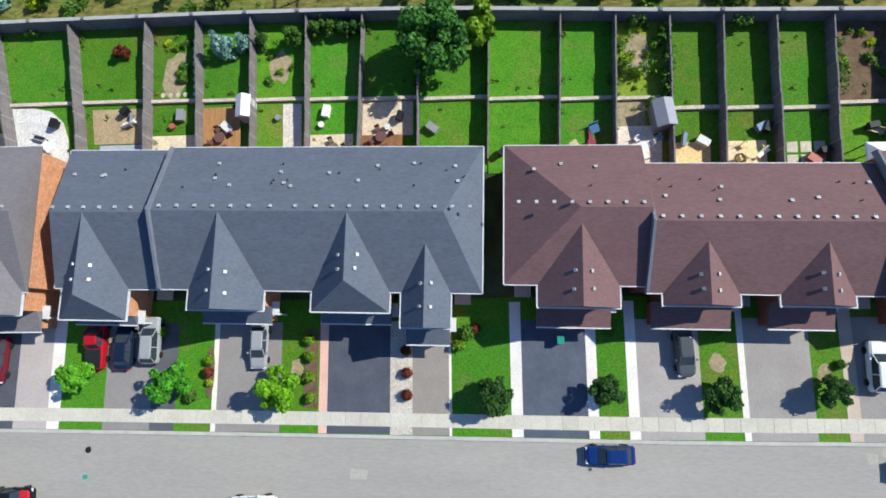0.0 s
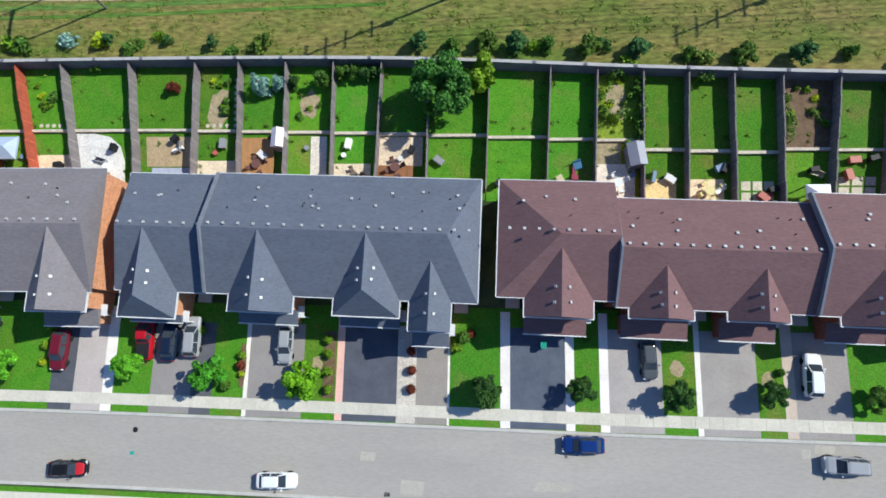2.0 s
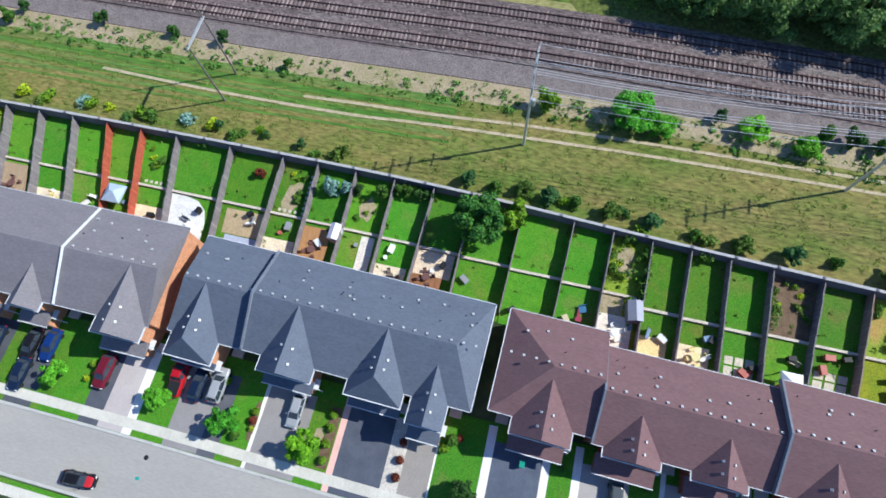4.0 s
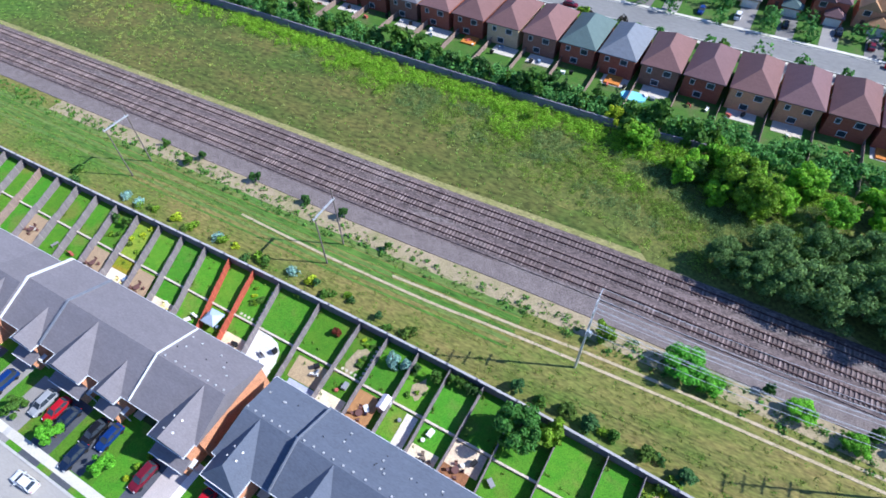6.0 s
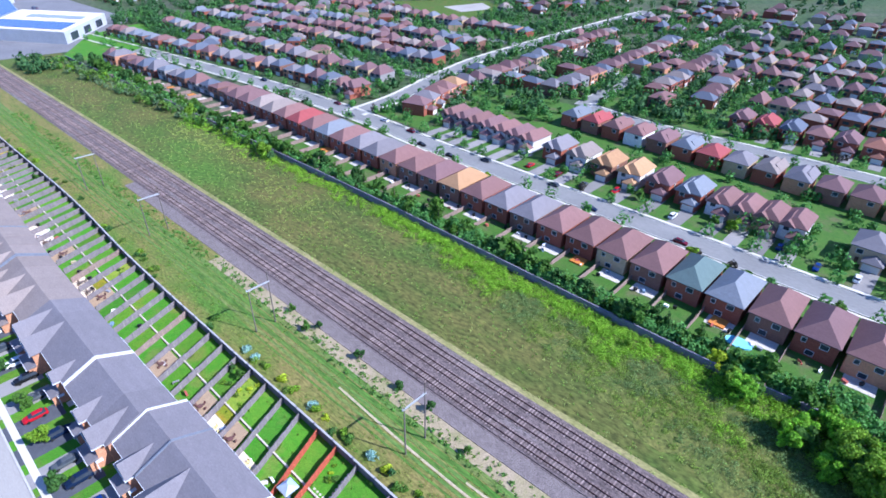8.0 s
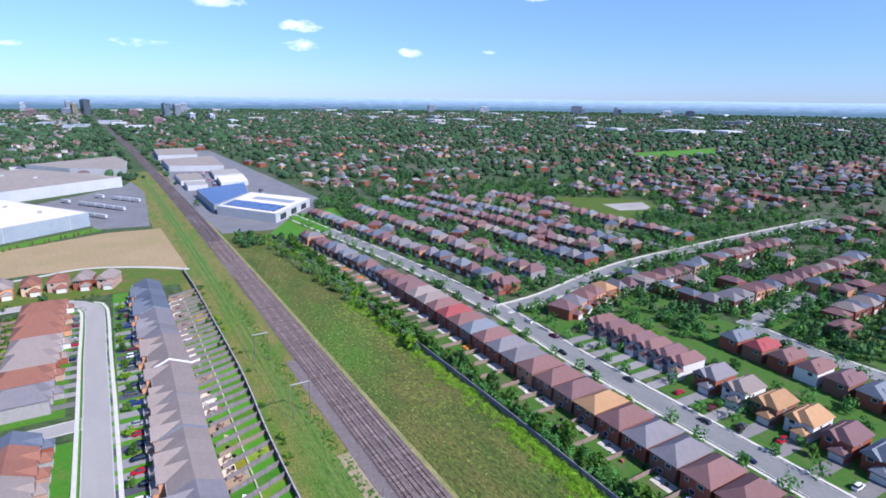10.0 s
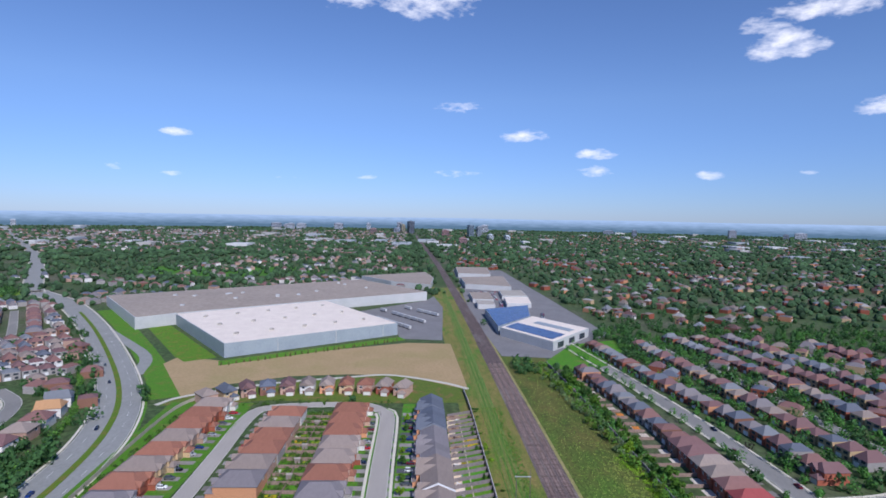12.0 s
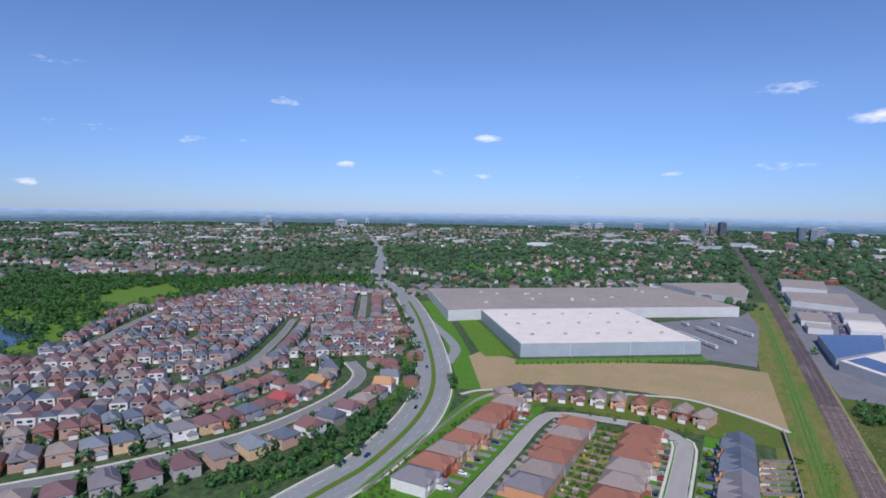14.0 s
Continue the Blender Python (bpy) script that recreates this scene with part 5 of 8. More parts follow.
for k in range(26):
    a = radians(rt.uniform(35, 150))
    r = rt.uniform(3600, 4700)
    hgt = rt.uniform(24, 58)
    tower(-math.sin(a) * r, math.cos(a) * r, rt.uniform(26, 80), 24, hgt, [(1.2, 1.2, 1.22, 1), (0.6, 0.64, 0.72, 1), (0.9, 0.9, 0.95, 1)][k % 3], math.degrees(a) + rt.uniform(-20, 20), "distant pale apartment block near the horizon")

# glowing backdrop ring that closes the horizon, with aerial haze painted in
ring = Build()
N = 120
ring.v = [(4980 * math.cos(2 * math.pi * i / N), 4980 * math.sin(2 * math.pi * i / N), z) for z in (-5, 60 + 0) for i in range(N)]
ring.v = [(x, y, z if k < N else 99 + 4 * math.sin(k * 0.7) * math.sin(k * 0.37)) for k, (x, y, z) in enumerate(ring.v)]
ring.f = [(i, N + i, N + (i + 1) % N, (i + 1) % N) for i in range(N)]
m = bpy.data.materials.new("glowing_haze_backdrop")
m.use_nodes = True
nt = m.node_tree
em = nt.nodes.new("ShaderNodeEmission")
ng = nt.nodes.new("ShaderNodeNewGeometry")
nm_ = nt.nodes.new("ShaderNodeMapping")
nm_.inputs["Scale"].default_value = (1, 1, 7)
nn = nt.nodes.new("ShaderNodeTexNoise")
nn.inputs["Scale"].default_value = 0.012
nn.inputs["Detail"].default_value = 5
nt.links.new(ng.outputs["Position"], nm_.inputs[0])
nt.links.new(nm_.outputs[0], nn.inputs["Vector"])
# farther land lies higher on the ring, its haze painted as paler colour
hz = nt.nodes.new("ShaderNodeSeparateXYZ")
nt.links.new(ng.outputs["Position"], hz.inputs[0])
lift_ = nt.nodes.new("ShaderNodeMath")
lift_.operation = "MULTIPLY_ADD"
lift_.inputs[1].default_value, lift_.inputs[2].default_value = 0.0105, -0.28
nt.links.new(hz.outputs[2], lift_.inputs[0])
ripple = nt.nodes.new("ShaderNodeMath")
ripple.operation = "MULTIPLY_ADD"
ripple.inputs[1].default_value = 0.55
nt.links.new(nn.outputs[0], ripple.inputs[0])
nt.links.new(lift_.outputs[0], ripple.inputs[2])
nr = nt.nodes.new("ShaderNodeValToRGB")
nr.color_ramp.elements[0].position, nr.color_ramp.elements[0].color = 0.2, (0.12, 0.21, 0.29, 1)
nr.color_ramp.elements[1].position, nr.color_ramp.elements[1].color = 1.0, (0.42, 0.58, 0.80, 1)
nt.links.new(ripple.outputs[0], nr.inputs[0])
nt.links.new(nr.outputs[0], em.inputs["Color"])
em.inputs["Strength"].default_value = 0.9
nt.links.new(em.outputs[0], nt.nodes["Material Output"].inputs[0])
solid("backdrop", ring, m, "backdrop of far land with painted blue haze", "backdrop", "structure")


# ---- trees ----
def ico():
    p = (1 + 5 ** 0.5) / 2
    v = np.array([(-1, p, 0), (1, p, 0), (-1, -p, 0), (1, -p, 0), (0, -1, p), (0, 1, p), (0, -1, -p), (0, 1, -p), (p, 0, -1), (p, 0, 1), (-p, 0, -1), (-p, 0, 1)], float)
    v /= np.linalg.norm(v[0])
    f = np.array([(0, 11, 5), (0, 5, 1), (0, 1, 7), (0, 7, 10), (0, 10, 11), (1, 5, 9), (5, 11, 4), (11, 10, 2), (10, 7, 6), (7, 1, 8), (3, 9, 4), (3, 4, 2), (3, 2, 6), (3, 6, 8), (3, 8, 9), (4, 9, 5), (2, 4, 11), (6, 2, 10), (8, 6, 7), (9, 8, 1)])
    return v, f


ICO_V, ICO_F = ico()


def leaf_mesh(name, rng, blobs, leaves, size):
    """A crown of many small leaf sprays scattered over the given blobs (centre, radii)."""
    vs, fs = [], []
    vol = np.array([b[1][0] * b[1][1] * b[1][2] for b in blobs]) ** (2 / 3)
    for c, r in [blobs[i] for i in rng.choice(len(blobs), leaves, p=vol / vol.sum())]:
        d = rng.normal(size=3)
        d /= np.linalg.norm(d)
        p = np.array(c) + d * np.array(r) * rng.uniform(0.62, 1.06)
        n = d + rng.normal(size=3) * 0.45
        n /= np.linalg.norm(n)
        a = np.cross(n, rng.normal(size=3))
        a /= np.linalg.norm(a)
        b2 = np.cross(n, a)
        s = size * rng.uniform(0.6, 1.35)
        k = len(vs)
        lift = n * s * 0.35
        vs += [p - a * s + lift * 0.6, p - b2 * s * 0.75, p + a * s + lift * 0.6, p + b2 * s * 0.75]
        fs += [(k, k + 1, k + 3), (k + 1, k + 2, k + 3)]
    me = bpy.data.meshes.new(name)
    me.from_pydata([tuple(v) for v in vs], [], fs)
    me.materials.append(M_LEAF)
    return me


def trunk_mesh(rng, h, r, limbs):
    b = Build()
    b.cylinder(0, 0, -0.1, h * 0.5, r, r * 0.75, 7).cylinder(0, 0, h * 0.5, h, r * 0.75, r * 0.3, 7)
    for q in limbs:
        b.rod((0, 0, h * rng.uniform(0.35, 0.7)), q, r * 0.35, 5)
    me = b.mesh("trunk")
    me.materials.append(M_BARK)
    return me


def broadleaf(seed, h, spread, leaves=900, size=0.28, n=18, low=0.18, high=0.42):
    rng = np.random.RandomState(seed)
    blobs = []
    for i in range(n):
        a = 2 * math.pi * i / n * 2.4 + rng.uniform(0, 1)
        rad = spread * rng.uniform(0.2, 0.86) * (0 if i == 0 else 1)
        z = h * (rng.uniform(0.36, 0.92) - 0.22 * (rad / spread) ** 2)
        s = spread * rng.uniform(low, high)
        blobs.append(((rad * math.cos(a), rad * math.sin(a), z), (s, s, s * 0.85)))
    crown = leaf_mesh("crown", rng, blobs, leaves, size)
    return trunk_mesh(rng, h * 0.75, h * 0.022 + 0.04, [b[0] for b in blobs[1:7]]), crown


def conifer(seed, h, spread, leaves=700, size=0.26):
    rng = np.random.RandomState(seed)
    blobs = []
    for i in range(9):
        f = i / 9
        for k in range(4 if i < 6 else 2):
            a = rng.uniform(0, 6.28)
            rr = spread * (1 - f) * 0.62
            s = spread * (1 - f) * 0.36 + 0.12
            blobs.append(((rr * math.cos(a), rr * math.sin(a), h * (0.12 + 0.84 * f)), (s, s, s * 0.8)))
    return trunk_mesh(rng, h * 0.9, h * 0.02 + 0.05, []), leaf_mesh("crown", rng, blobs, leaves, size)


BROAD = [broadleaf(s, 6.0, 2.6, 1500, 0.34) for s in (1, 2, 3)]
LIGHT = [broadleaf(s, 6.0, 2.7, 520, 0.46) for s in (4, 15, 16)]
WILLOW = [broadleaf(s, 9.5, 5.2, 11000, 0.2, 80, 0.1, 0.26) for s in (41, 42, 43)]
BIGTREE = [broadleaf(s, 9.5, 4.6, 6000, 0.27, 44, 0.12, 0.32) for s in (5, 6, 7)]
CONI = [conifer(s, 6.0, 1.9, 700, 0.28) for s in (8, 9)]
BUSH = []
for s in (12, 13, 14):
    r_ = np.random.RandomState(s)
    BUSH.append((None, leaf_mesh("crown", r_, [((r_.uniform(-.5, .5), r_.uniform(-.5, .5), r_.uniform(.25, .6)), (r_.uniform(.4, .7), r_.uniform(.4, .7), .5)) for k in range(5)], 260, 0.17)))

BALL = []
for s in (31, 32):
    r_ = np.random.RandomState(s)
    BALL.append((None, leaf_mesh("crown", r_, [((0, 0, 0.85), (0.95, 0.95, 0.8)), ((0.1, 0.1, 0.8), (0.8, 0.85, 0.75))], 520, 0.17)))

FRONTTREE = [broadleaf(s, 6.0, 2.6, 3400, 0.21) for s in (21, 22, 23)]
GREEN = (1.4, 1.4, 1.3, 1)
LIME = (2.9, 2.3, 1.0, 1)
YELLOW = (6.5, 3.6, 1.0, 1)
DARKG = (0.9, 1.0, 1.4, 1)
BLUEG = (4.6, 3.3, 20.0, 1)
PURPLE = (3.0, 0.32, 1.2, 1)
OLIVE = (1.9, 1.45, 1.5, 1)


def plant(kind, x, y, z, s, colour, label, category, name, rng, group="", sz=None):
    t = thing(name, label, category, (x, y, z), rng.uniform(0, 360), group)
    t.scale = (s, s, sz or s)
    if kind[0]:
        part("trunk", kind[0], M_BARK, t)
    part("crown", kind[1], M_LEAF, t, "", colour)
    return t


rp_ = np.random.RandomState(21)
# big willows close to the tracks in the north-east
for i, (xx, yy, s) in enumerate(((19, 68, 0.72), (25, 66, 0.9), (31, 67, 1.0), (37, 66, 1.1), (43, 69, 1.2), (49, 65, 1.15), (55, 70, 1.25), (62, 66, 1.2), (69, 70, 1.2), (26, 74, 0.85), (34, 76, 0.95), (42, 79, 1.0), (50, 78, 1.1), (58, 80, 1.1), (67, 80, 1.1))):
    plant(WILLOW[i % 3], xx, yy, 0, s, [(2.1, 1.65, 3.2, 1), (1.8, 1.5, 2.7, 1), (2.6, 1.95, 3.8, 1)][i % 3], "large grey-green willow beside the railway", "tree", "tree", rp_, "thicket beside the railway")
for i, (xx, yy, s) in enumerate(((-4.5, 94, 0.7), (14, 95, 0.75), (19, 91, 0.8), (30, 95, 0.85), (26, 88, 0.7), (8, 92, 0.6))):
    plant(BIGTREE[i % 3], xx, yy, 0, s, (3.6, 3.3, 1.4, 1), "bright lime green wild tree in the thicket", "tree", "tree", rp_, "thicket beside the railway")
# trees and shrubs along the north sound wall
for i, xx in enumerate(np.arange(-400, 12, 3.9)):
    wy = float(np.interp(xx, NWALL[:, 0], NWALL[:, 1]))
    k = CONI[i % 2] if rp_.rand() < 0.4 else LIGHT[i % 3]
    plant(k, xx + rp_.uniform(-1.2, 1.2), wy + rp_.uniform(1.8, 7.6), 0, rp_.uniform(0.75, 1.3), [DARKG, GREEN, GREEN, (1.3, 1.3, 0.9, 1)][rp_.randint(4)], "dark green tree in the planted row behind the sound wall", "tree", "tree", rp_, "tree row behind the north wall")
for i in range(36):
    xx = rp_.uniform(-420, -190)
    wy = float(np.interp(xx, NWALL[:, 0], NWALL[:, 1]))
    plant(LIGHT[i % 3], xx, wy - rp_.uniform(1, 12) * (0.4 + (-190 - xx) / 330), 0, rp_.uniform(0.5, 1.1), [GREEN, OLIVE, LIME, (1.6, 1.5, 3.4, 1)][rp_.randint(4)], "bushy wild tree at the meadow's edge", "tree", "tree", rp_, "wild trees at the meadow's edge")
# thicket in the north-east
for i in range(40):
    xx, yy = rp_.uniform(-14, 76), rp_.uniform(85, 98)
    if yy < 99 - (xx + 14) * 0.9:
        continue
    big = rp_.rand() < 0.4 and xx > 14
    plant((BIGTREE if big else BROAD)[i % 3], xx, yy, 0, rp_.uniform(0.7, 1.05), [GREEN, LIME, (2.6, 2.8, 1.2, 1), (3.4, 3.2, 1.1, 1)][rp_.randint(4)], "leafy wild tree in the thicket beside the railway", "tree", "tree", rp_, "thicket beside the railway")
for xx, yy, s, c in ((18.4, 43.2, 0.78, (2.0, 2.9, 1.6, 1)), (22.6, 42.2, 0.5, (2.2, 2.9, 1.5, 1)), (36, 44.2, 0.5, (2.9, 3.4, 1.2, 1)), (43.5, 42.6, 0.46, (2.6, 3.0, 1.2, 1))):
    plant(BIGTREE[int(xx) % 3], xx, yy, 0, s, c, "spreading bright green bush on the railway verge", "tree", "tree", rp_, sz=s * 0.62)
for xx, yy, s, c in ((5.2, 42.8, 0.72, LIME), (46, 45.4, 0.5, GREEN), (50, 45.2, 0.6, DARKG), (54, 45, 0.55, GREEN), (31, 45.8, 0.4, DARKG), (-91, 41.9, 0.5, GREEN), (-89.3, 44.6, 0.4, DARKG), (-73.9, 44.6, 0.5, DARKG), (-60.2, 44.7, 0.42, DARKG), (-50.6, 44.9, 0.48, DARKG), (-100, 44, 0.4, GREEN), (-38, 42, 0.35, GREEN), (-12, 100, .9, YELLOW), (-4, 95, .7, LIME), (-30, 92, .5, LIME)):
    plant(BROAD[int(xx) % 3], xx, yy, 0, s, c, "small round green tree on the railway verge", "tree", "tree", rp_)
# shrubs on the verge behind the back yards
for i in range(60):
    xx = [-95.3, -91.1, -86.6, -80.9, -69.8, -76.5, -65, -50.7, -58.7, -46.5][i] if i < 10 else rp_.uniform(-330, 100)
    wy = float(np.interp(xx, SWALL[:, 0], SWALL[:, 1]))
    blue = i in (0, 1, 4, 7)
    c = BLUEG if blue else ([YELLOW, YELLOW, LIME][i % 3] if i < 10 else [GREEN, LIME, OLIVE, DARKG][rp_.randint(4)])
    plant(BUSH[i % 3], xx, wy + (3.4 if i < 10 else rp_.uniform(1.2, 4.2)), 0, 1.35 if blue else rp_.uniform(0.9, 1.5), c, "blue spruce on the verge" if blue else "wild shrub on the grass verge", "tree" if blue else "bush", "spruce_tree" if blue else "bush", rp_)
# evergreens just behind the wall on the east half
for i, (xx, yy) in enumerate(((-4, 27.4), (0, 27), (4.4, 27.4), (8, 27.1), (12, 27), (17, 26.6), (23, 26), (29, 25.6), (35.5, 25.2), (42, 25), (48, 25.4), (55, 24.6), (-45, 28.6), (-41, 28.2), (-24, 28.2), (-31, 28))):
    plant([BROAD[1], CONI[1], BROAD[0]][i % 3], xx, yy, 0, rp_.uniform(0.5, 0.64) if i < 12 else 0.34, [(1.2, 1.3, 2.6, 1), GREEN, OLIVE][i % 3], "rounded wild bush behind the sound wall", "tree", "tree", rp_, sz=rp_.uniform(0.38, 0.5) if i < 12 else 0.3)
# loose weeds and tufts as one mass
def leafy_far(name, pts, r, per, leaf, label, colour, rng, tall=1.1, lift=0.85, category="trees"):
    """A joined mass of crowns or tufts, each a loose heap of leaf sprays."""
    n = len(pts)
    c = np.array(pts, float)
    s = r * (0.6 + 0.8 * rng.rand(n, 1, 1))
    d = rng.normal(size=(n, per, 3))
    d /= np.linalg.norm(d, axis=2, keepdims=True)
    lump = 1 + 0.28 * np.sin(3 * np.arctan2(d[:, :, 1:2], d[:, :, 0:1]) + 6.28 * rng.rand(n, 1, 1)) * rng.rand(n, 1, 1)
    p = d * s * lump * rng.uniform(0.6, 1.06, (n, per, 1))
    p[:, :, 2:] = np.maximum(p[:, :, 2:] * tall + s * tall * lift, 0.04)
    p[:, :, 0] += c[:, 0:1]
    p[:, :, 1] += c[:, 1:2]
    p, d = p.reshape(-1, 3), d.reshape(-1, 3)
    nn_ = d + rng.normal(size=d.shape) * 0.4
    nn_ /= np.linalg.norm(nn_, axis=1, keepdims=True)
    a = np.cross(nn_, rng.normal(size=d.shape))
    a /= np.linalg.norm(a, axis=1, keepdims=True)
    b2 = np.cross(nn_, a)
    sz = leaf * rng.uniform(0.6, 1.35, (len(p), 1))
    up_ = nn_ * sz * 0.25
    v = np.stack([p - a * sz + up_, p - b2 * sz * 0.75, p + a * sz + up_, p + b2 * sz * 0.75], 1).reshape(-1, 3)
    v[:, 2] = np.maximum(v[:, 2], 0.02)
    me = bpy.data.meshes.new(name)
    me.from_pydata(v.tolist(), [], np.arange(len(v)).reshape(-1, 4).tolist())
    me.materials.append(M_LEAF)
    ob = new(name, me)
    ob.color = colour
    return tagged(ob, label, category, kind="stuff")


def on_rail(d0, d1, x0, x1):
    def f(rng):
        x = rng.uniform(x0, x1)
        return (x, float(np.interp(x, RAIL[:, 0], RAIL[:, 1])) + rng.uniform(d0, d1))
    return f


rt4 = np.random.RandomState(52)


def spots(n, place):
    return [place(rt4) for _ in range(n)]


leafy_far("weeds", spots(1100, on_rail(-13.5, -8.6, -330, 120)), 0.36, 8, 0.2, "green weeds along the ballast edge", (2.0, 1.7, 1.7, 1), rt4, 0.8, 0.4, "plants")
leafy_far("grass_tufts", spots(3400, on_rail(-28, -10, -330, 100)), 0.42, 12, 0.1, "coarse dry grass tufts on the verge", (3.6, 1.9, 2.6, 1), rt4, 0.35, 0.3, "plants")
leafy_far("green_tufts", spots(1500, on_rail(-28, -10, -330, 100)), 0.55, 18, 0.1, "bright green weeds in the verge", (1.9, 1.9, 1.2, 1), rt4, 0.35, 0.3, "plants")
leafy_far("meadow_plants", spots(2000, on_rail(10, 44, -400, 40)), 0.4, 9, 0.16, "tall wild plants in the meadow", (3.3, 2.5, 2.8, 1), rt4, 0.5, 0.3, "plants")
leafy_far("dry_stalks", spots(1500, on_rail(9, 44, -400, 10)), 0.4, 9, 0.15, "dry straw-coloured stalks in the meadow", (5.4, 3.0, 5.6, 1), rt4, 0.5, 0.3, "plants")
wall_trees = []
for k_ in range(560):
    x = rt4.uniform(-400, 14) if k_ < 330 else rt4.uniform(-130, 14)
    wall_trees.append((x, float(np.interp(x, NWALL[:, 0], NWALL[:, 1])) + rt4.uniform(1.4, 5.0 if k_ < 330 else 8.0)))
wall_trees += [(rt4.uniform(9, 66), rt4.uniform(100.5, 111)) for _ in range(150)]
leafy_far("wall_hedge", wall_trees, 1.35, 60, 0.38, "dense green shrubs packed behind the sound wall", (1.6, 1.9, 2.8, 1), rt4, 1.25)
sage = []
for _ in range(110):
    x = rt4.uniform(-430, -200)
    sage.append((x, float(np.interp(x, NWALL[:, 0], NWALL[:, 1])) - rt4.uniform(0.5, 13) * (0.25 + (-200 - x) / 260)))
leafy_far("sage_bushes", sage[:60], 2.0, 70, 0.45, "pale sage-green bushes at the meadow's end", (2.3, 1.55, 4.6, 1), rt4, 1.0)
leafy_far("wild_bushes", sage[60:], 2.2, 70, 0.45, "green wild bushes at the meadow's end", (1.8, 1.8, 1.6, 1), rt4, 1.1)


rb_ = np.random.RandomState(41)
brush, low, sageb = [], [], []
for _ in range(5200):
    x = rb_.uniform(-130, 40)
    f = rb_.rand()
    y = 98 - f * 33
    if (x + 118) / 150 > f * 1.05 + rb_.uniform(-0.22, 0.15):
        u = noise.noise(Vector((x / 13, y / 7, 2.0))) + rb_.uniform(-0.15, 0.15)
        (low if f < 0.26 + 0.5 * u else (sageb if u < -0.12 else brush)).append((x, y))
for _ in range(420):
    x = rb_.uniform(-270, -80)
    low.append((x, float(np.interp(x, NWALL[:, 0], NWALL[:, 1])) - abs(rb_.normal(0, 3.6)) - 0.8))
straw = [(rb_.normal(-225, 22), rb_.normal(86, 4)) for _ in range(150)] + [(rb_.normal(-150, 18), rb_.normal(80, 4)) for _ in range(90)]
leafy_far("straw_clumps", straw, 0.9, 40, 0.13, "pale straw-coloured grass clumps in the meadow", (5.8, 3.1, 5.0, 1), rb_, 0.4, 0.3, "plants")
leafy_far("brush", brush, 1.15, 64, 0.13, "dense olive green brush near the thicket", (3.3, 2.25, 2.2, 1), rb_, 0.55, 0.35, "plants")
leafy_far("sage_brush", sageb, 1.2, 64, 0.13, "grey-green low shrubs near the thicket", (2.8, 1.9, 4.0, 1), rb_, 0.6, 0.35, "plants")
leafy_far("bush_patch", low, 1.3, 70, 0.16, "low bright green bushes below the wall", (3.9, 3.2, 1.3, 1), rb_, 0.8, 0.4, "plants")
verge = on_rail(-13.5, -9, -330, 120)
leafy_far("verge_bushes", [verge(rb_) for _ in range(300)], 0.6, 26, 0.24, "low green bushes along the railway verge", (1.7, 1.75, 2.0, 1), rb_, 0.8, 0.4, "plants")

# garden and street trees round the houses
for i, (x, y, rz) in enumerate(HOUSES):
    if math.hypot(x, y) > 235 or rp_.rand() < 0.55:
        continue
    a = radians(rz)
    fx, fy = math.sin(a), -math.cos(a)
    front = rp_.rand() < 0.6
    dd = 13.2 if front else -11.5
    sx = rp_.uniform(-4.5, 4.5)
    px, py = x + fx * dd + fy * sx * -1, y + fy * dd + fx * sx
    if not front and 100 < y < 140:
        continue
    plant(LIGHT[i % 3], px, py, 0, rp_.uniform(0.55, 0.95), [GREEN, DARKG, GREEN, LIME, OLIVE][rp_.randint(5)], "green street tree in a front garden" if front else "green tree in a back garden", "tree", "tree", rp_, "garden trees of the estates")


# ---- the wider town: trees and houses too far off to count ----
def far_mass(name, pts, size, flat, label, material, rng):
    n = len(pts)
    jit = 0.75 + 0.5 * rng.rand(n, 12, 1)
    s = size * (0.6 + 0.8 * rng.rand(n, 1, 1))
    v = ICO_V[None] * jit * s
    v[:, :, 2] = v[:, :, 2] * flat + s[:, :, 0] * flat * 0.8
    v[:, :, 0] += np.array([p[0] for p in pts])[:, None]
    v[:, :, 1] += np.array([p[1] for p in pts])[:, None]
    f = (ICO_F[None] + 12 * np.arange(n)[:, None, None]).reshape(-1, 3)
    me = bpy.data.meshes.new(name)
    me.from_pydata(v.reshape(-1, 3).tolist(), [], f.tolist())
    me.materials.append(material)
    return tagged(new(name, me), label, "trees", kind="stuff")


BELT = [(-250, -560), (-400, -640), (-605, -680), (-700, -590), (-730, -535), (-815, -595), (-650, -850), (-500, -1100), (-420, -980), (-300, -720)]
GLADE = [(-400, -650), (-520, -700), (-560, -780), (-480, -790), (-400, -720)]
KEEP_OUT = [[(-330, -160), (-345, 30), (-420, 40), (-800, 36), (-700, -60), (-560, -290), (-392, -215)], WA, WB, WC, LOT, FIELD, SB, SB2, [(-430, 88), (-408, 108), (-440, 160), (-520, 178), (-500, 130)], [(-1200, 50), (-1200, 160), (-600, 195), (-440, 100), (-440, 60)],
            [(-797, 905), (-800, 1202), (-690, 1040), (-725, 843)], [(-471, 410), (-356, 372), (-330, 384), (-352, 420), (-362, 470), (-400, 492), (-430, 470)], [(-200, -540), (-300, -580), (-310, -660), (-200, -640)],
            BELT, [(-441, -164), (-534, -31), (-512, 14), (-700, 20), (-800, 10), (-990, -118), (-892, -107), (-684, -396), (-545, -291)], [(-570, -265), (-700, -400), (-640, -430), (-520, -300), (-392, -208), (-430, -190)]]
hx = np.array([h[0] for h in HOUSES + FAR_EXTRA])
hy = np.array([h[1] for h in HOUSES + FAR_EXTRA])
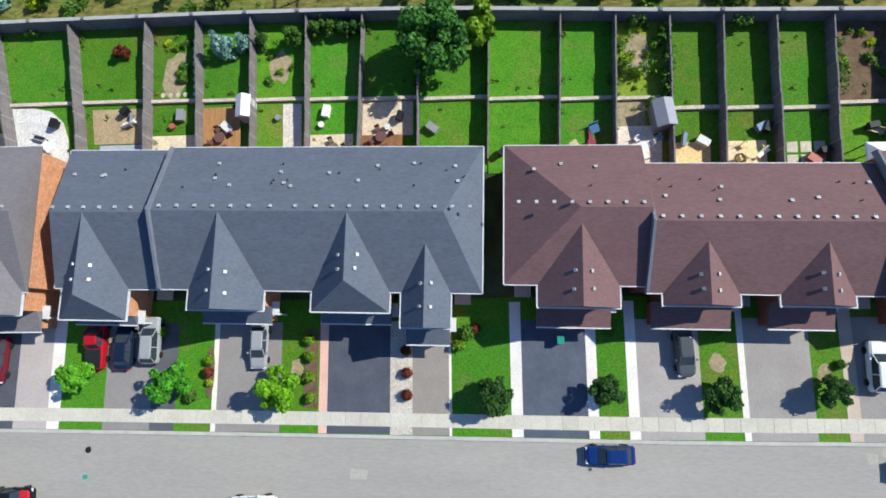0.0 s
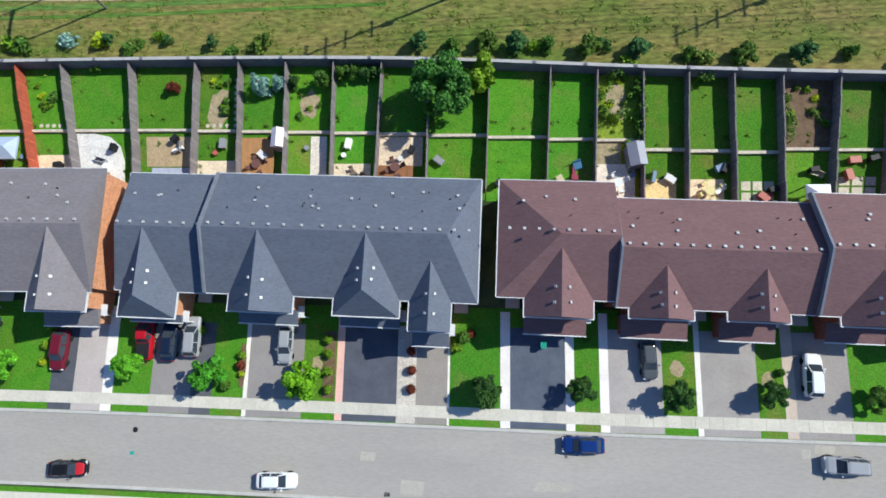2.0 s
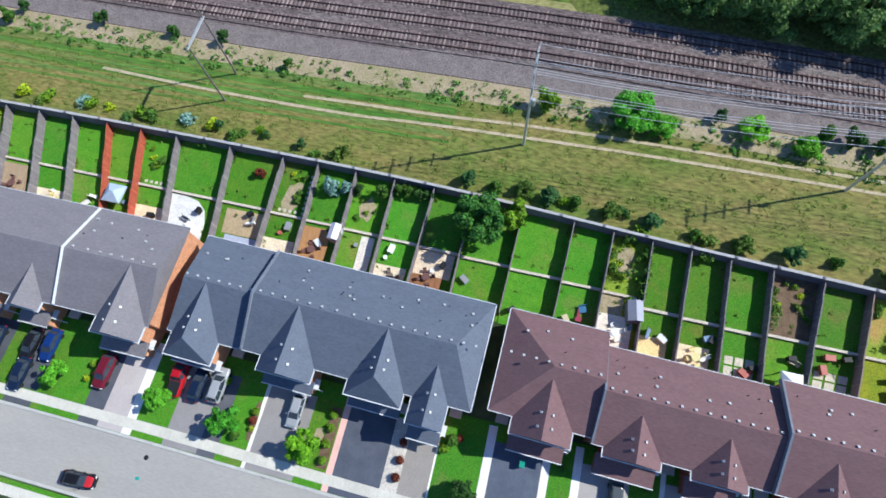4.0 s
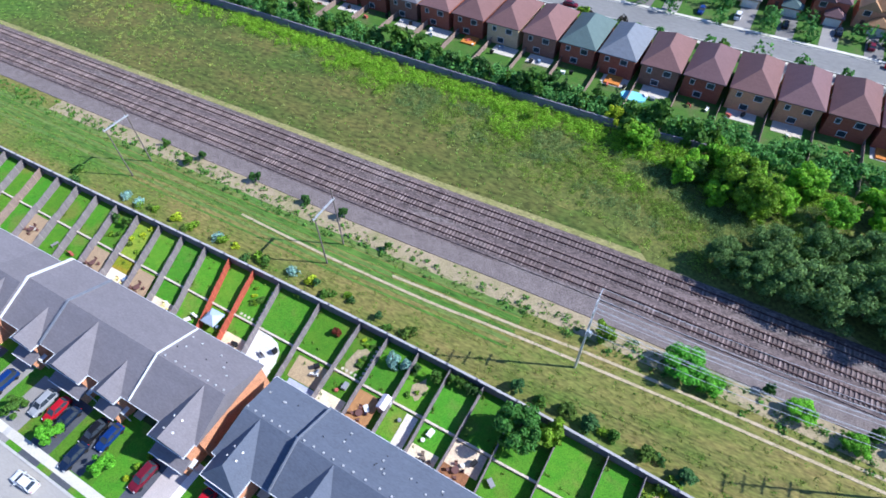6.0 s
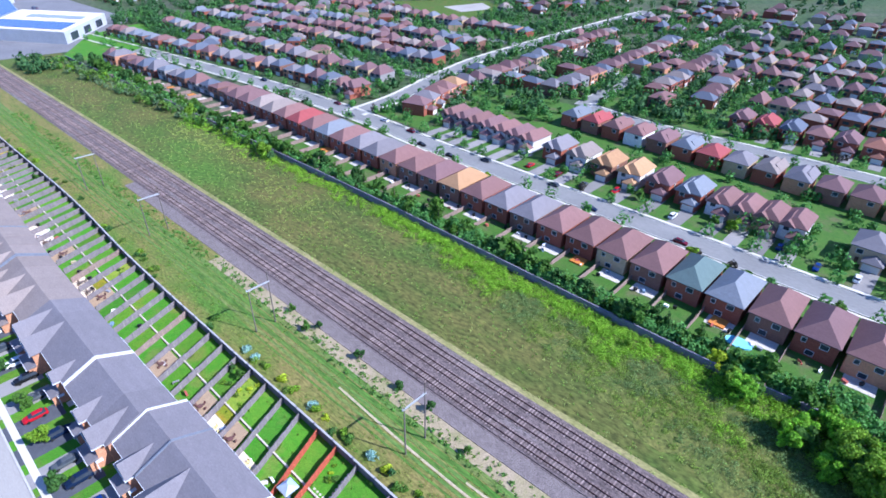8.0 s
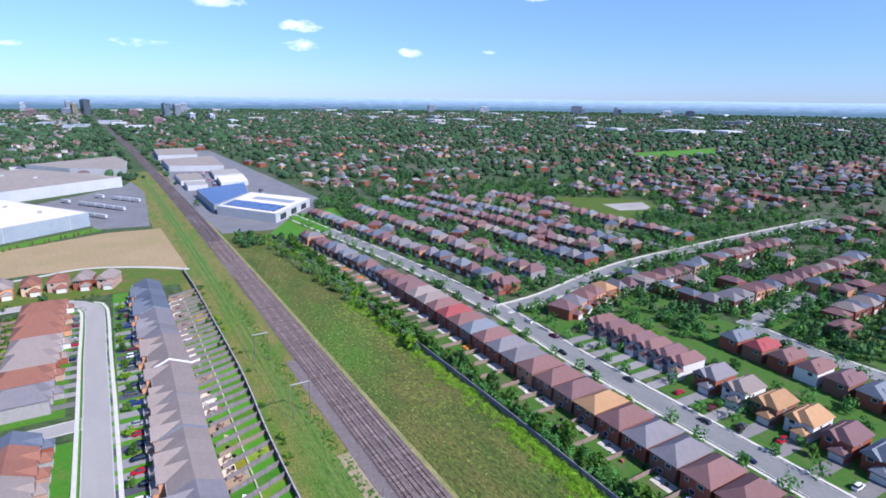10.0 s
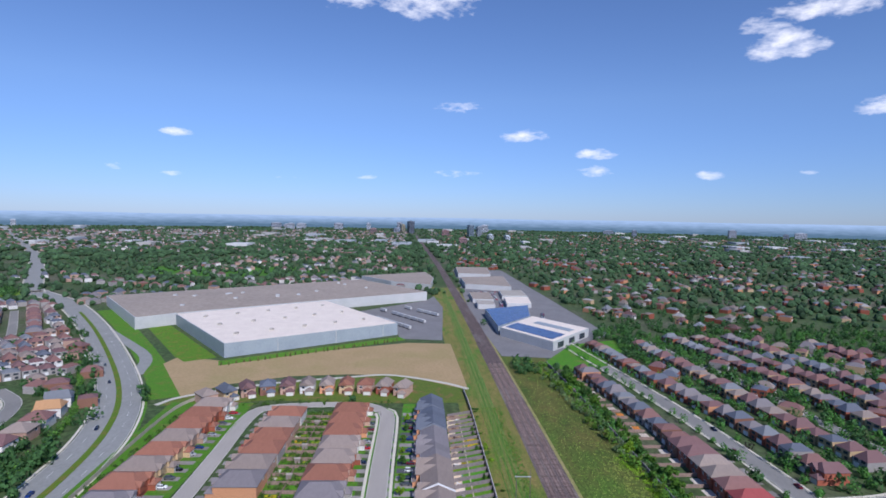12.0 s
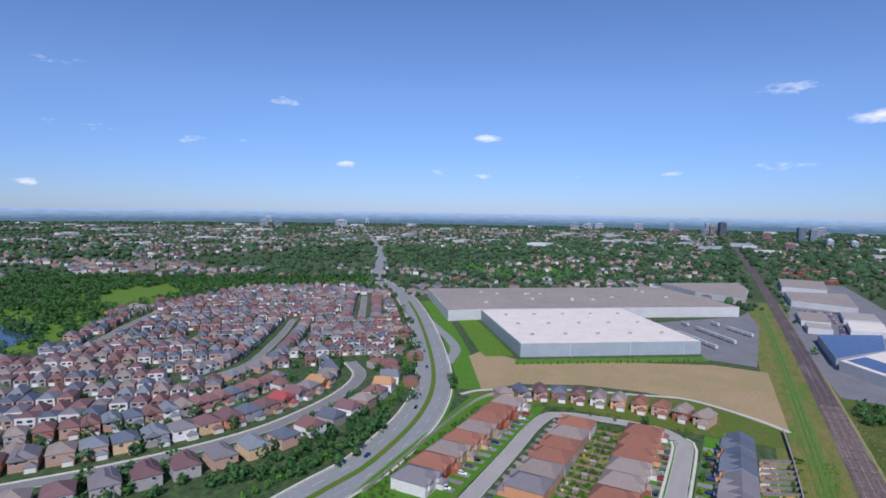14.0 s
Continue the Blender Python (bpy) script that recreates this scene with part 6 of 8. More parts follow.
ALLROADS = np.vstack([curve_pts(p) for p in (N_ST, N_CROSS, N_ST2, W_ST, W_ST2, W_ST4, W_ST5, S_ST)] + [big_line])


def free(x, y, gap=7.0):
    if -14 < y - np.interp(x, RAIL[:, 0], RAIL[:, 1]) < 12 or (x > -400 and -34 < y < 140):
        return False
    if x > -335 and -165 < y < 30:
        return False
    if any(inside((x, y), q) for q in KEEP_OUT):
        return False
    if np.min(np.abs(ALLROADS[:, 0] - x) + np.abs(ALLROADS[:, 1] - y)) < gap + 4:
        return False
    return np.min(np.hypot(hx - x, hy - y)) > gap


rf = np.random.RandomState(33)
house_pts, tree_pts, tree_far = list(FAR_EXTRA), [], []
n_try = 0
# rows of far houses in blocks with shifting headings
for bx in np.arange(-4300, 900, 260):
    for by in np.arange(-3600, 3600, 230):
        cx, cy = bx + rf.uniform(-30, 30), by + rf.uniform(-30, 30)
        r = math.hypot(cx, cy)
        ang = math.degrees(math.atan2(-cx, cy))
        if r > 3900 or r < 330 or not 12 < ang < 172:
            continue
        dens = noise.noise(Vector((cx / 900, cy / 900, 4.2)))
        leafy = (cy > 120 and cx < -520) or (cx < -900 and -800 < cy <= 120)
        if dens < (-0.3 if leafy else -0.32):
            continue
        head = rf.uniform(0, 3.14)
        c, s = math.cos(head), math.sin(head)
        for j in range(5):
            for i in range(17):
                if rf.rand() < ((0.7 if leafy else 0.2) if r < 1300 else (0.72 if leafy else 0.5)):
                    continue
                u, w = (i - 8) * 13.5, (j - 2) * 40 + (6 if i % 2 else -6) * 0 + rf.choice([-9, 9])
                x, y = cx + c * u - s * w, cy + s * u + c * w
                if free(x, y, 13) and abs(y - np.interp(x, RAIL[:, 0], RAIL[:, 1])) > 55:
                    house_pts.append((x, y, head + (math.pi / 2 if rf.rand() < 0.5 else 0)))
for _ in range(38000):
    a = radians(rf.uniform(8, 176))
    r = 260 + 4500 * rf.rand() ** 1.15
    x, y = -math.sin(a) * r, math.cos(a) * r
    leafy = (y > 120 and x < -480) or (-2200 < x < -820 and -800 < y < 120)
    belt = -760 < y - 0.1 * x < -520 and x < -180
    if not (leafy or belt) and rf.rand() < 0.5 and noise.noise(Vector((x / 260, y / 260, 1.0))) < 0.12:
        continue
    if inside((x, y), W_AREA) and (rf.rand() < 0.5 or np.min(np.hypot(big_line[:, 0] - x, big_line[:, 1] - y)) < 50):
        continue
    if free(x, y, 7.5):
        (tree_pts if r < 1500 else tree_far).append((x, y))
belt_trees = []
for _ in range(2600):
    x, y = rf.uniform(-820, -250), rf.uniform(-1110, -530)
    if inside((x, y), BELT) and not inside((x, y), GLADE) and np.min(np.abs(big_line[:, 0] - x) + np.abs(big_line[:, 1] - y)) > 22:
        belt_trees.append((x, y))
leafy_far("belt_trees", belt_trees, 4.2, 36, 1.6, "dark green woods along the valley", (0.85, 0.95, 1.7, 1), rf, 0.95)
estate_trees, street_trees, plum = [], [], []
for _ in range(5600):
    x, y = rf.uniform(-560, 140), rf.uniform(165, 560)
    if free(x, y, 7.0) and rf.rand() < 0.5:
        (plum if rf.rand() < 0.06 else estate_trees).append((x, y))
for pts_, step_ in ((N_ST, 2), (N_CROSS, 2), (N_ST2, 2), ([(-138, 250), (-146, 330), (-152, 430), (-156, 560)], 1), (N_ST4, 2), ([(-240, 345), (-350, 338), (-480, 330)], 2), ([(-146, 345), (-70, 358), (20, 356), (160, 354)], 2)):
    ln = curve_pts(pts_)
    for s_ in (-1, 1):
        of = offset_line(ln, s_ * 7.6)
        for i in range(1, len(of), step_):
            if rf.rand() < 0.8:
                (plum if rf.rand() < 0.08 else street_trees).append((of[i][0] + rf.uniform(-2, 2), of[i][1] + rf.uniform(-1, 1)))
leafy_far("estate_trees", estate_trees, 2.3, 70, 0.62, "leafy green trees between the north house rows", (1.25, 1.5, 2.1, 1), rf, 1.2)
leafy_far("street_trees", street_trees, 2.1, 70, 0.55, "small green trees lining the north streets", (1.25, 1.6, 2.1, 1), rf, 1.25)
leafy_far("plum_trees", plum, 1.7, 70, 0.5, "dark purple-leaved trees among the north houses", (0.75, 0.3, 1.6, 1), rf, 1.2)
garden_pts = [(rf.uniform(-320, -60), rf.uniform(-71, -55)) for _ in range(900)] + [(rf.uniform(-320, -150), rf.uniform(-145, -131)) for _ in range(260)] + [(rf.uniform(-340, -330), rf.uniform(-130, -20)) for _ in range(40)]
leafy_far("garden_shrubs", garden_pts, 0.9, 24, 0.36, "small shrubs in the south estate gardens", (1.1, 1.0, 1.3, 1), rf, 0.9)
hedge_line = offset_line(big_line, 21.5)
hedge_pts = [tuple(hedge_line[i] + rf.uniform(-1.2, 1.2, 2)) for i in range(len(hedge_line)) for _ in range(2) if -420 < hedge_line[i][0] < -60]
leafy_far("hedge_trees", hedge_pts, 1.6, 40, 0.5, "dense green hedge trees beside the avenue", (1.5, 1.6, 1.8, 1), rf, 1.2)
near_t = [p for p in tree_pts if math.hypot(*p) < 760]
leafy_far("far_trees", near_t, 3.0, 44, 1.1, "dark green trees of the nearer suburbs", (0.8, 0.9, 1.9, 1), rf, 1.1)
far_mass("far_trees", [p for p in tree_pts if math.hypot(*p) >= 760], 4.2, 0.95, "dark green tree canopy of the surrounding suburbs", M_LEAF_FAR, rf)
far_mass("far_trees", tree_far, 7.6, 0.7, "dark green tree canopy towards the horizon", M_LEAF_FAR, rf)

M_FARROOF = island_mat("far_roofs", [tone(c, 1.0) for c in (ROSE_ROOF, BROWN_ROOF, SLATE_ROOF, TAUPE_ROOF, BROWN_ROOF, BLUE_ROOF, ROSE_ROOF, SLATE_ROOF, TAUPE_ROOF, GREY_ROOF, BROWN_ROOF, BLUE_ROOF)])
M_PALEROOF = island_mat("pale_roofs", [tone(c, f_) for c, f_ in ((GREY_ROOF, 0.9), (TAUPE_ROOF, 0.8), (WHITE_SIDE, 0.45), (SLATE_ROOF, 0.7), (ROSE_ROOF, 0.8), (GREY_ROOF, 1.1), (TAUPE_ROOF, 0.6), (BROWN_ROOF, 0.8))])
M_FARWALL = island_mat("far_walls", [tone(q, 0.9) for q in (GREY_STONE, WHITE_SIDE, PINK_BRICK, BROWN_BRICK, GREY_STONE, PINK_BRICK, GREY_STONE, WHITE_SIDE, GREY_STONE, PINK_BRICK)])
wv, wf, rv_main, rf_main, rv_pale, rf_pale = [], [], [], [], [], []
fwin, fdoor = Build(), Build()
for x, y, h in house_pts:
    c, s = math.cos(h), math.sin(h)
    w, d, ze, zr = rf.uniform(4, 5.2), rf.uniform(5, 7), rf.uniform(4, 6), rf.uniform(7, 9)
    q = [(x + c * a - s * b2, y + s * a + c * b2) for a, b2 in ((-w, -d), (w, -d), (w, d), (-w, d), (0, -d + w * 0.9), (0, d - w * 0.9))]
    k = len(wv)
    wv += [(p[0], p[1], 0) for p in q[:4]] + [(p[0], p[1], ze) for p in q[:4]]
    wf += [(k, k + 1, k + 5, k + 4), (k + 1, k + 2, k + 6, k + 5), (k + 2, k + 3, k + 7, k + 6), (k + 3, k, k + 4, k + 7)]
    if math.hypot(x, y) < 760:
        for bld, a0, a1, z0, z1 in ((fwin, -0.75, -0.2, 3.2, 4.6), (fwin, 0.2, 0.75, 3.2, 4.6), (fwin, -0.75, -0.35, 0.6, 2.2), (fdoor, 0.05, 0.8, 0.1, 2.3)):
            for b0, b1 in ((-d - 0.1, -d + 0.2), (d - 0.2, d + 0.1)):
                bld.add([(x + c * a * w - s * b2, y + s * a * w + c * b2, z) for z in (z0, z1) for a, b2 in ((a0, b0), (a1, b0), (a1, b1), (a0, b1))],
                        [(0, 1, 5, 4), (1, 2, 6, 5), (2, 3, 7, 6), (3, 0, 4, 7), (4, 5, 6, 7)])
    rv, rfa = (rv_pale, rf_pale) if y > 120 and x < -520 else (rv_main, rf_main)
    k = len(rv)
    rv += [(p[0], p[1], ze) for p in q[:4]] + [(p[0], p[1], zr) for p in q[4:]]
    rfa += [(k, k + 1, k + 4), (k + 1, k + 2, k + 5, k + 4), (k + 2, k + 3, k + 5), (k + 3, k, k + 4, k + 5), (k + 3, k + 2, k + 1, k)]
def far_part(nm, v, f, mt, parent):
    me = bpy.data.meshes.new(nm)
    me.from_pydata(v, [], f)
    o = part(nm, me, mt, parent)
    o["kind"] = "stuff"


M_FARWALL_N = island_mat("far_walls_north", [tone(q, 0.8) for q in (RED_BRICK, BROWN_BRICK, RED_BRICK, ORANGE_BRICK, BROWN_BRICK, YELLOW_BRICK, RED_BRICK, GREY_STONE)])
north = [q for q in wf if wv[q[0]][1] > 60]
south = [q for q in wf if wv[q[0]][1] <= 60]
hs = thing("far_houses", "mass of distant brick and siding houses with shingle roofs", "houses")
for nm, v, f, mt in (("walls", wv, south, M_FARWALL), ("walls", wv, north, M_FARWALL_N), ("roofs", rv_main, rf_main, M_FARROOF), ("roofs", rv_pale, rf_pale, M_PALEROOF)):
    far_part(nm, v, f, mt, hs)
for nm, bld, mt in (("windows", fwin, M_GLASS), ("garage_doors", fdoor, M_GUTTER)):
    o = part(nm, bld, mt, hs)
    o["kind"] = "stuff"
hs["kind"] = "stuff"
# pale sheds and malls far off
shed = Build()
for k in range(150):
    a = radians(rf.uniform(20, 172))
    r = rf.uniform(1900, 4600)
    x, y = -math.sin(a) * r, math.cos(a) * r
    w, d, h = rf.uniform(15, 60), rf.uniform(12, 40), rf.uniform(7, 14)
    if free(x, y, 4):
        shed.box(x - w, y - d, 0, x + w, y + d, h)
tagged(solid("far_sheds", shed, island_mat("far_shed_walls", [(0.55, 0.55, 0.56, 1), (0.45, 0.43, 0.42, 1), (0.36, 0.39, 0.43, 1), (0.62, 0.62, 0.62, 1)]), "pale flat-roofed sheds far off among the trees", "buildings"), kind="stuff")


# ---- plots of the south street: drives, lawns, back yards ----
WHITE4 = (1, 1, 1, 1)


def slab(name, x0, y0, x1, y1, z, material, label, category, colour=WHITE4, lean=0.0):
    """A flat slab; lean: how far its far edge is moved in x."""
    b = Build().prism([(x0, y0), (x1, y0), (x1 + lean, y1), (x0 + lean, y1)], -0.2, z)
    return solid(name, b, material, label, category, "structure", colour=colour)


near_st = s_line
for d0, d1, z, mt, nm, lab, cat in ((4.26, 5.05, 0.13, M_LAWN, "boulevard", "narrow green grass boulevard by the kerb", "grass"), (5.05, 6.35, 0.17, M_CONC, "pavement", "pale concrete pavement along the street", "pavement")):
    if nm == "pavement":
        # the stretch before the terraces is laid in single slabs
        for side_ in (near_st[near_st[:, 0] < -66], near_st[near_st[:, 0] > 64]):
            solid(nm, strip(side_, d0, d1, -0.2, z), mt, lab, cat, "structure", colour=WHITE4)
        pv = solid("pavement", strip(near_st[(near_st[:, 0] > -76) & (near_st[:, 0] < 74)], d0 + 0.03, d1 - 0.03, -0.2, z - 0.03), M_KERB, "pale concrete pavement along the street", "pavement", "structure")
        rpv = np.random.RandomState(6)
        for xs_ in np.arange(-70, 68, 1.5):
            ya, yb_ = np.interp([xs_, xs_ + 1.5], near_st[:, 0], near_st[:, 1])
            zz_ = z + rpv.uniform(0, 0.012)
            part("paving_slab", Build().prism([(xs_ + 0.015, ya + d0), (xs_ + 1.485, yb_ + d0), (xs_ + 1.485, yb_ + d1), (xs_ + 0.015, ya + d1)], z - 0.08, zz_), M_CONC, pv, "", tone((1, 1, 1), rpv.uniform(0.9, 1.06)))
    else:
        solid(nm, strip(near_st, d0, d1, -0.2, z), mt, lab, cat, "structure", colour=WHITE4)
    solid(nm, strip(near_st, -d0 - (0.25 if nm == "boulevard" else 0), -d1, -0.2, z), mt, lab, cat, "structure", colour=WHITE4)
solid("front_lawn", Build().prism([(-335, -17.2), (110, -18.6), (110, -6), (-335, -5)], -0.2, 0.10), M_LAWN, "green front lawns along the terraces", "lawn", "structure", colour=(0.9, 0.95, 1, 1))
solid("front_lawn", Build().prism([(-186, -29.5), (110, -31.5), (110, -75), (-186, -75)], -0.2, 0.08), M_LAWN, "green lawns across the street", "lawn", "structure", colour=(0.8, 0.85, 1, 1))
solid("back_lawn", Build().prism([(-320, -33), (-204, -33), (-204, -94), (-320, -94)], -0.2, 0.08), M_LAWN, "green gardens between the townhouse rows", "lawn", "structure", colour=(0.9, 0.8, 1, 1))
solid("back_lawn", Build().prism([(-335, -108), (-150, -107), (-150, -145), (-335, -158)], -0.2, 0.08), M_LAWN, "green gardens beside the avenue", "lawn", "structure", colour=(0.9, 0.8, 1, 1))

DARK = (1, 1, 1, 1)
SEGS = [(-52.1, -47.2, "lawn", 0), (-47.2, -44.3, "dark", (1, 1, 1.05, 1)), (-44.3, -40.7, "grey", (1.65, 1.55, 1.55, 1)), (-40.7, -39.4, "conc", (1.35, 1.35, 1.45, 1)), (-39.4, -34.8, "lawn", 0),
        (-34.8, -29.9, "grey", (0.98, 0.96, 0.98, 1)), (-29.9, -27.4, "dark", (1.25, 1.2, 1.2, 1)), (-27.4, -23.6, "lawn", 0), (-23.6, -23.1, "conc", (1.3, 1.3, 1.35, 1)), (-23.1, -16.6, "grey", (0.98, 0.96, 0.98, 1)),
        (-16.6, -12.7, "lawn", (1.15, 0.85, 1, 1)), (-12.7, -11.85, "conc", (1.25, 0.8, 0.8, 1)), (-11.85, -5.6, "dark", (1, 1.03, 1.15, 1)), (-5.6, -3.4, "stone", 0), (-3.4, 0.2, "grey", (1.05, 1.0, 0.95, 1)), (0.2, 0.45, "conc", (1.3, 1.3, 1.35, 1)),
        (0.45, 6.2, "lawn", (0.8, 0.9, 1, 1)), (6.2, 7.3, "conc", (1.3, 1.3, 1.45, 1)), (7.3, 13.5, "dark", (1.1, 1.2, 1.4, 1)), (13.5, 14.5, "conc", (1.3, 1.3, 1.45, 1)), (14.5, 17.3, "lawn", (0.9, 0.9, 1, 1)), (17.3, 18.3, "conc", (1.35, 1.35, 1.5, 1)),
        (18.3, 24.2, "grey", (1.4, 1.36, 1.36, 1)), (24.2, 27.8, "lawn", (1.1, 0.88, 1, 1)), (27.8, 28.4, "conc", (1.3, 1.3, 1.4, 1)), (28.4, 34.4, "grey", (1.2, 1.17, 1.16, 1)), (34.4, 37.2, "lawn", (1.1, 0.9, 1, 1)), (37.2, 38.4, "conc", (0.9, 0.78, 0.75, 1)),
        (38.4, 44.2, "grey", (1.1, 1.07, 1.06, 1)), (44.2, 49.5, "lawn", 0)]
rs = np.random.RandomState(17)
x = -52.1
while x > -318:
    a = 2.6 + rs.uniform(-0.5, 0.7)
    SEGS.append((x - a, x, "lawn", (rs.uniform(0.8, 1.2), rs.uniform(0.8, 1.0), 1, 1)))
    c = 4.4 + rs.uniform(-0.3, 0.4)
    SEGS.append((x - a - c, x - a, "grey" if rs.rand() < 0.6 else "dark", tone((1, 1, 1.03), rs.uniform(0.9, 1.5))))
    x -= a + c
x = 49.5
while x < 100:
    SEGS += [(x, x + 6, "grey", WHITE4), (x + 6, x + 9, "lawn", 0)]
    x += 9
DRIVE_SPOTS = []
for x0, x1, kind, col in SEGS:
    yb = -17.05 - 0.022 * (x0 + 20) if x0 > -60 else -16.9
    yk = float(np.interp(x0, near_st[:, 0], near_st[:, 1])) + 4.28
    mt, nm, lab, cat, z = {"dark": (M_DRIVE_DARK, "driveway", "dark sealed asphalt driveway", "driveway", 0.135), "grey": (M_DRIVE, "driveway", "worn grey asphalt driveway", "driveway", 0.135),
                           "conc": (M_CONC, "garden_path", "pale concrete garden path", "path", 0.15), "lawn": (M_LAWN, "front_lawn", "small green front lawn", "lawn", 0.13), "stone": (M_PATIO, "stone_bed", "pale stone planting bed beside a driveway", "planting bed", 0.14)}[kind]
    col = col or WHITE4
    slab(nm, x0, yb, x1, -8.0 if kind != "conc" else -6.2, z, mt, lab, cat, col)
    if kind != "lawn":
        slab(nm, x0, yk, x1, yk + 0.78, 0.16, mt, lab, cat, col)
    if kind in ("grey", "dark") and x0 < -60:
        DRIVE_SPOTS.append(((x0 + x1) / 2, -12.5))

# back-yard fences, by their ends at the terrace and at the sound wall
F_NEAR = [-56.6, -52.0, -46.5, -38.8, -31.6, -25.8, -20.1, -14.3, -8.9, -2.7, 4.4, 11.5, 17.1, 22.6, 27.6, 33.0, 38.3, 43.6, 49.5, 55.5, 61.5]
F_FAR = [-62.8, -56.8, -50.6, -41.4, -32.6, -26.9, -20.8, -14.7, -8.6, -2.7, 4.8, 12.2, 17.8, 23.2, 28.5, 33.7, 39.3, 45.9, 52.0, 58.5, 65.0]
while F_FAR[0] > -318:
    st = 6.1
    F_NEAR.insert(0, max(F_NEAR[0] - st, F_FAR[0] - st + (6.2 - 0.0) * max(0.0, 1 - (-F_FAR[0] - 62) / 60)))
    F_FAR.insert(0, F_FAR[0] - st)


def rear_y(x):
    return 8.7 if x < -38 else (8.6 - 0.0262 * (x + 37) if x < 4.6 else (7.3 if x < 18 else (5.4 - 0.026 * (x - 18) if x < 38 else 5.9)))


def yard_fence(xn, xf, colour, label):
    yf_ = float(np.interp(xf, SWALL[:, 0], SWALL[:, 1])) - 0.1
    yn = rear_y(xn) + (0.6 if xn > -80 else 0.0)
    L = math.hypot(xf - xn, yf_ - yn)
    ang = math.degrees(math.atan2(yf_ - yn, xf - xn))
    t = thing("fence", label, "fence", (xn, yn, 0), ang, "back-yard fences")
    n = max(3, int(L / 2.44)) if xn > -125 else 3
    for k in range(n):
        a, c = L * k / n, L * (k + 1) / n
        z = 1.75 + 0.07 * ((k * 7 + int(abs(xn))) % 3)
        p = Build().box(a + 0.05, -0.03, 0.05, c - 0.05, 0.03, z).box(a + 0.05, -0.075, z, c - 0.05, 0.075, z + 0.04)
        p.box(a + 0.05, -0.07, 0.5, c - 0.05, -0.031, 0.6).box(a + 0.05, -0.07, 1.4, c - 0.05, -0.031, 1.5)
        part("fence_panel", p, M_FENCE, t, "", colour)
        if xn > -125:
            part("post", Build().box(a - 0.055, -0.055, 0, a + 0.055, 0.055, z + 0.12), M_FENCETOP, t, "", colour)
    return t


GREYF = (1.15, 1.12, 1.12, 1)
REDF = (2.2, 0.55, 0.3, 1)
TANF = (1.5, 1.2, 1.0, 1)
for xn, xf in zip(F_NEAR, F_FAR):
    red = abs(xf + 62.8) < 0.1 or abs(xf + 56.8) < 0.1
    if xf > -322:
        yard_fence(xn, xf, REDF if red else (TANF if rs.rand() < 0.15 else GREYF), "red-stained wooden yard fence" if red else "weathered grey wooden yard fence")

BACK = {-50.6: "lawn", -41.4: "ring", -32.6: "garden", -26.9: "spruce", -20.8: "shrubs", -14.7: "hedge", -8.6: "lawn", -2.7: "bigtree", 4.8: "lawn", 12.2: "lawn", 17.8: "weeds", 23.2: "lawn", 28.5: "lawn", 33.7: "lawn", 39.3: "soil", 45.9: "lawn", -56.8: "garden", -62.8: "lawn"}
FRONT = {-50.6: "round", -41.4: "dirt", -32.6: "half", -26.9: "deck", -20.8: "walk", -14.7: "half", -8.6: "pinkdeck", -2.7: "lawn", 4.8: "lawn", 12.2: "toys", 17.8: "white", 23.2: "tan", 28.5: "furn", 33.7: "pavers", 39.3: "canopy", 45.9: "pavers", -56.8: "furn", -62.8: "gazebo"}


def prisms(name, pts, z, mt, lab, cat, col=WHITE4):
    return solid(name, Build().prism(pts, -0.2, z), mt, lab, cat, "structure", colour=col)


def quad(xn0, xn1, xf0, xf1, yn, yf_, a0, a1, b0, b1):
    """A patch of a yard: a along the width, b along the depth, both 0 to 1."""
    def p(a, b):
        l = xn0 + (xf0 - xn0) * b
        r = xn1 + (xf1 - xn1) * b
        return (l + (r - l) * a, yn + (yf_ - yn) * b)
    return [p(a0, b0), p(a1, b0), p(a1, b1), p(a0, b1)], p


def garden_table(x, y, col):
    t = thing("garden_table", "round garden table with chairs on a patio", "table", (x, y, 0.2))
    part("tabletop", Build().cylinder(0, 0, 0.68, 0.74, 0.6, n=12), M_PLASTIC, t, "", col)
    part("leg", Build().cylinder(0, 0, 0, 0.68, 0.06, n=6), M_PLASTIC, t, "", col)
    for k in range(4):
        a = k * 1.571 + 0.4
        c = Build()
        side = [(-0.25, 0), (-0.2, 0), (-0.2, 0.38), (0.2, 0.38), (0.2, 0), (0.26, 0), (0.26, 0.92), (0.2, 0.92), (0.2, 0.45), (-0.25, 0.45)]
        c.add([(xx_, yy_, zz_) for xx_ in (-0.25, 0.25) for yy_, zz_ in side], [tuple(range(10)), tuple(range(10, 20))[::-1]] + [((q_ + 1) % 10, q_, 10 + q_, 10 + (q_ + 1) % 10) for q_ in range(10)])
        o = solid("garden_chair", c, M_PLASTIC, "small garden chair beside a patio table", "chair", at=(x + math.cos(a) * 1.05, y + math.sin(a) * 1.05, 0.2), rz=math.degrees(a) - 90, group="garden chairs", colour=col)


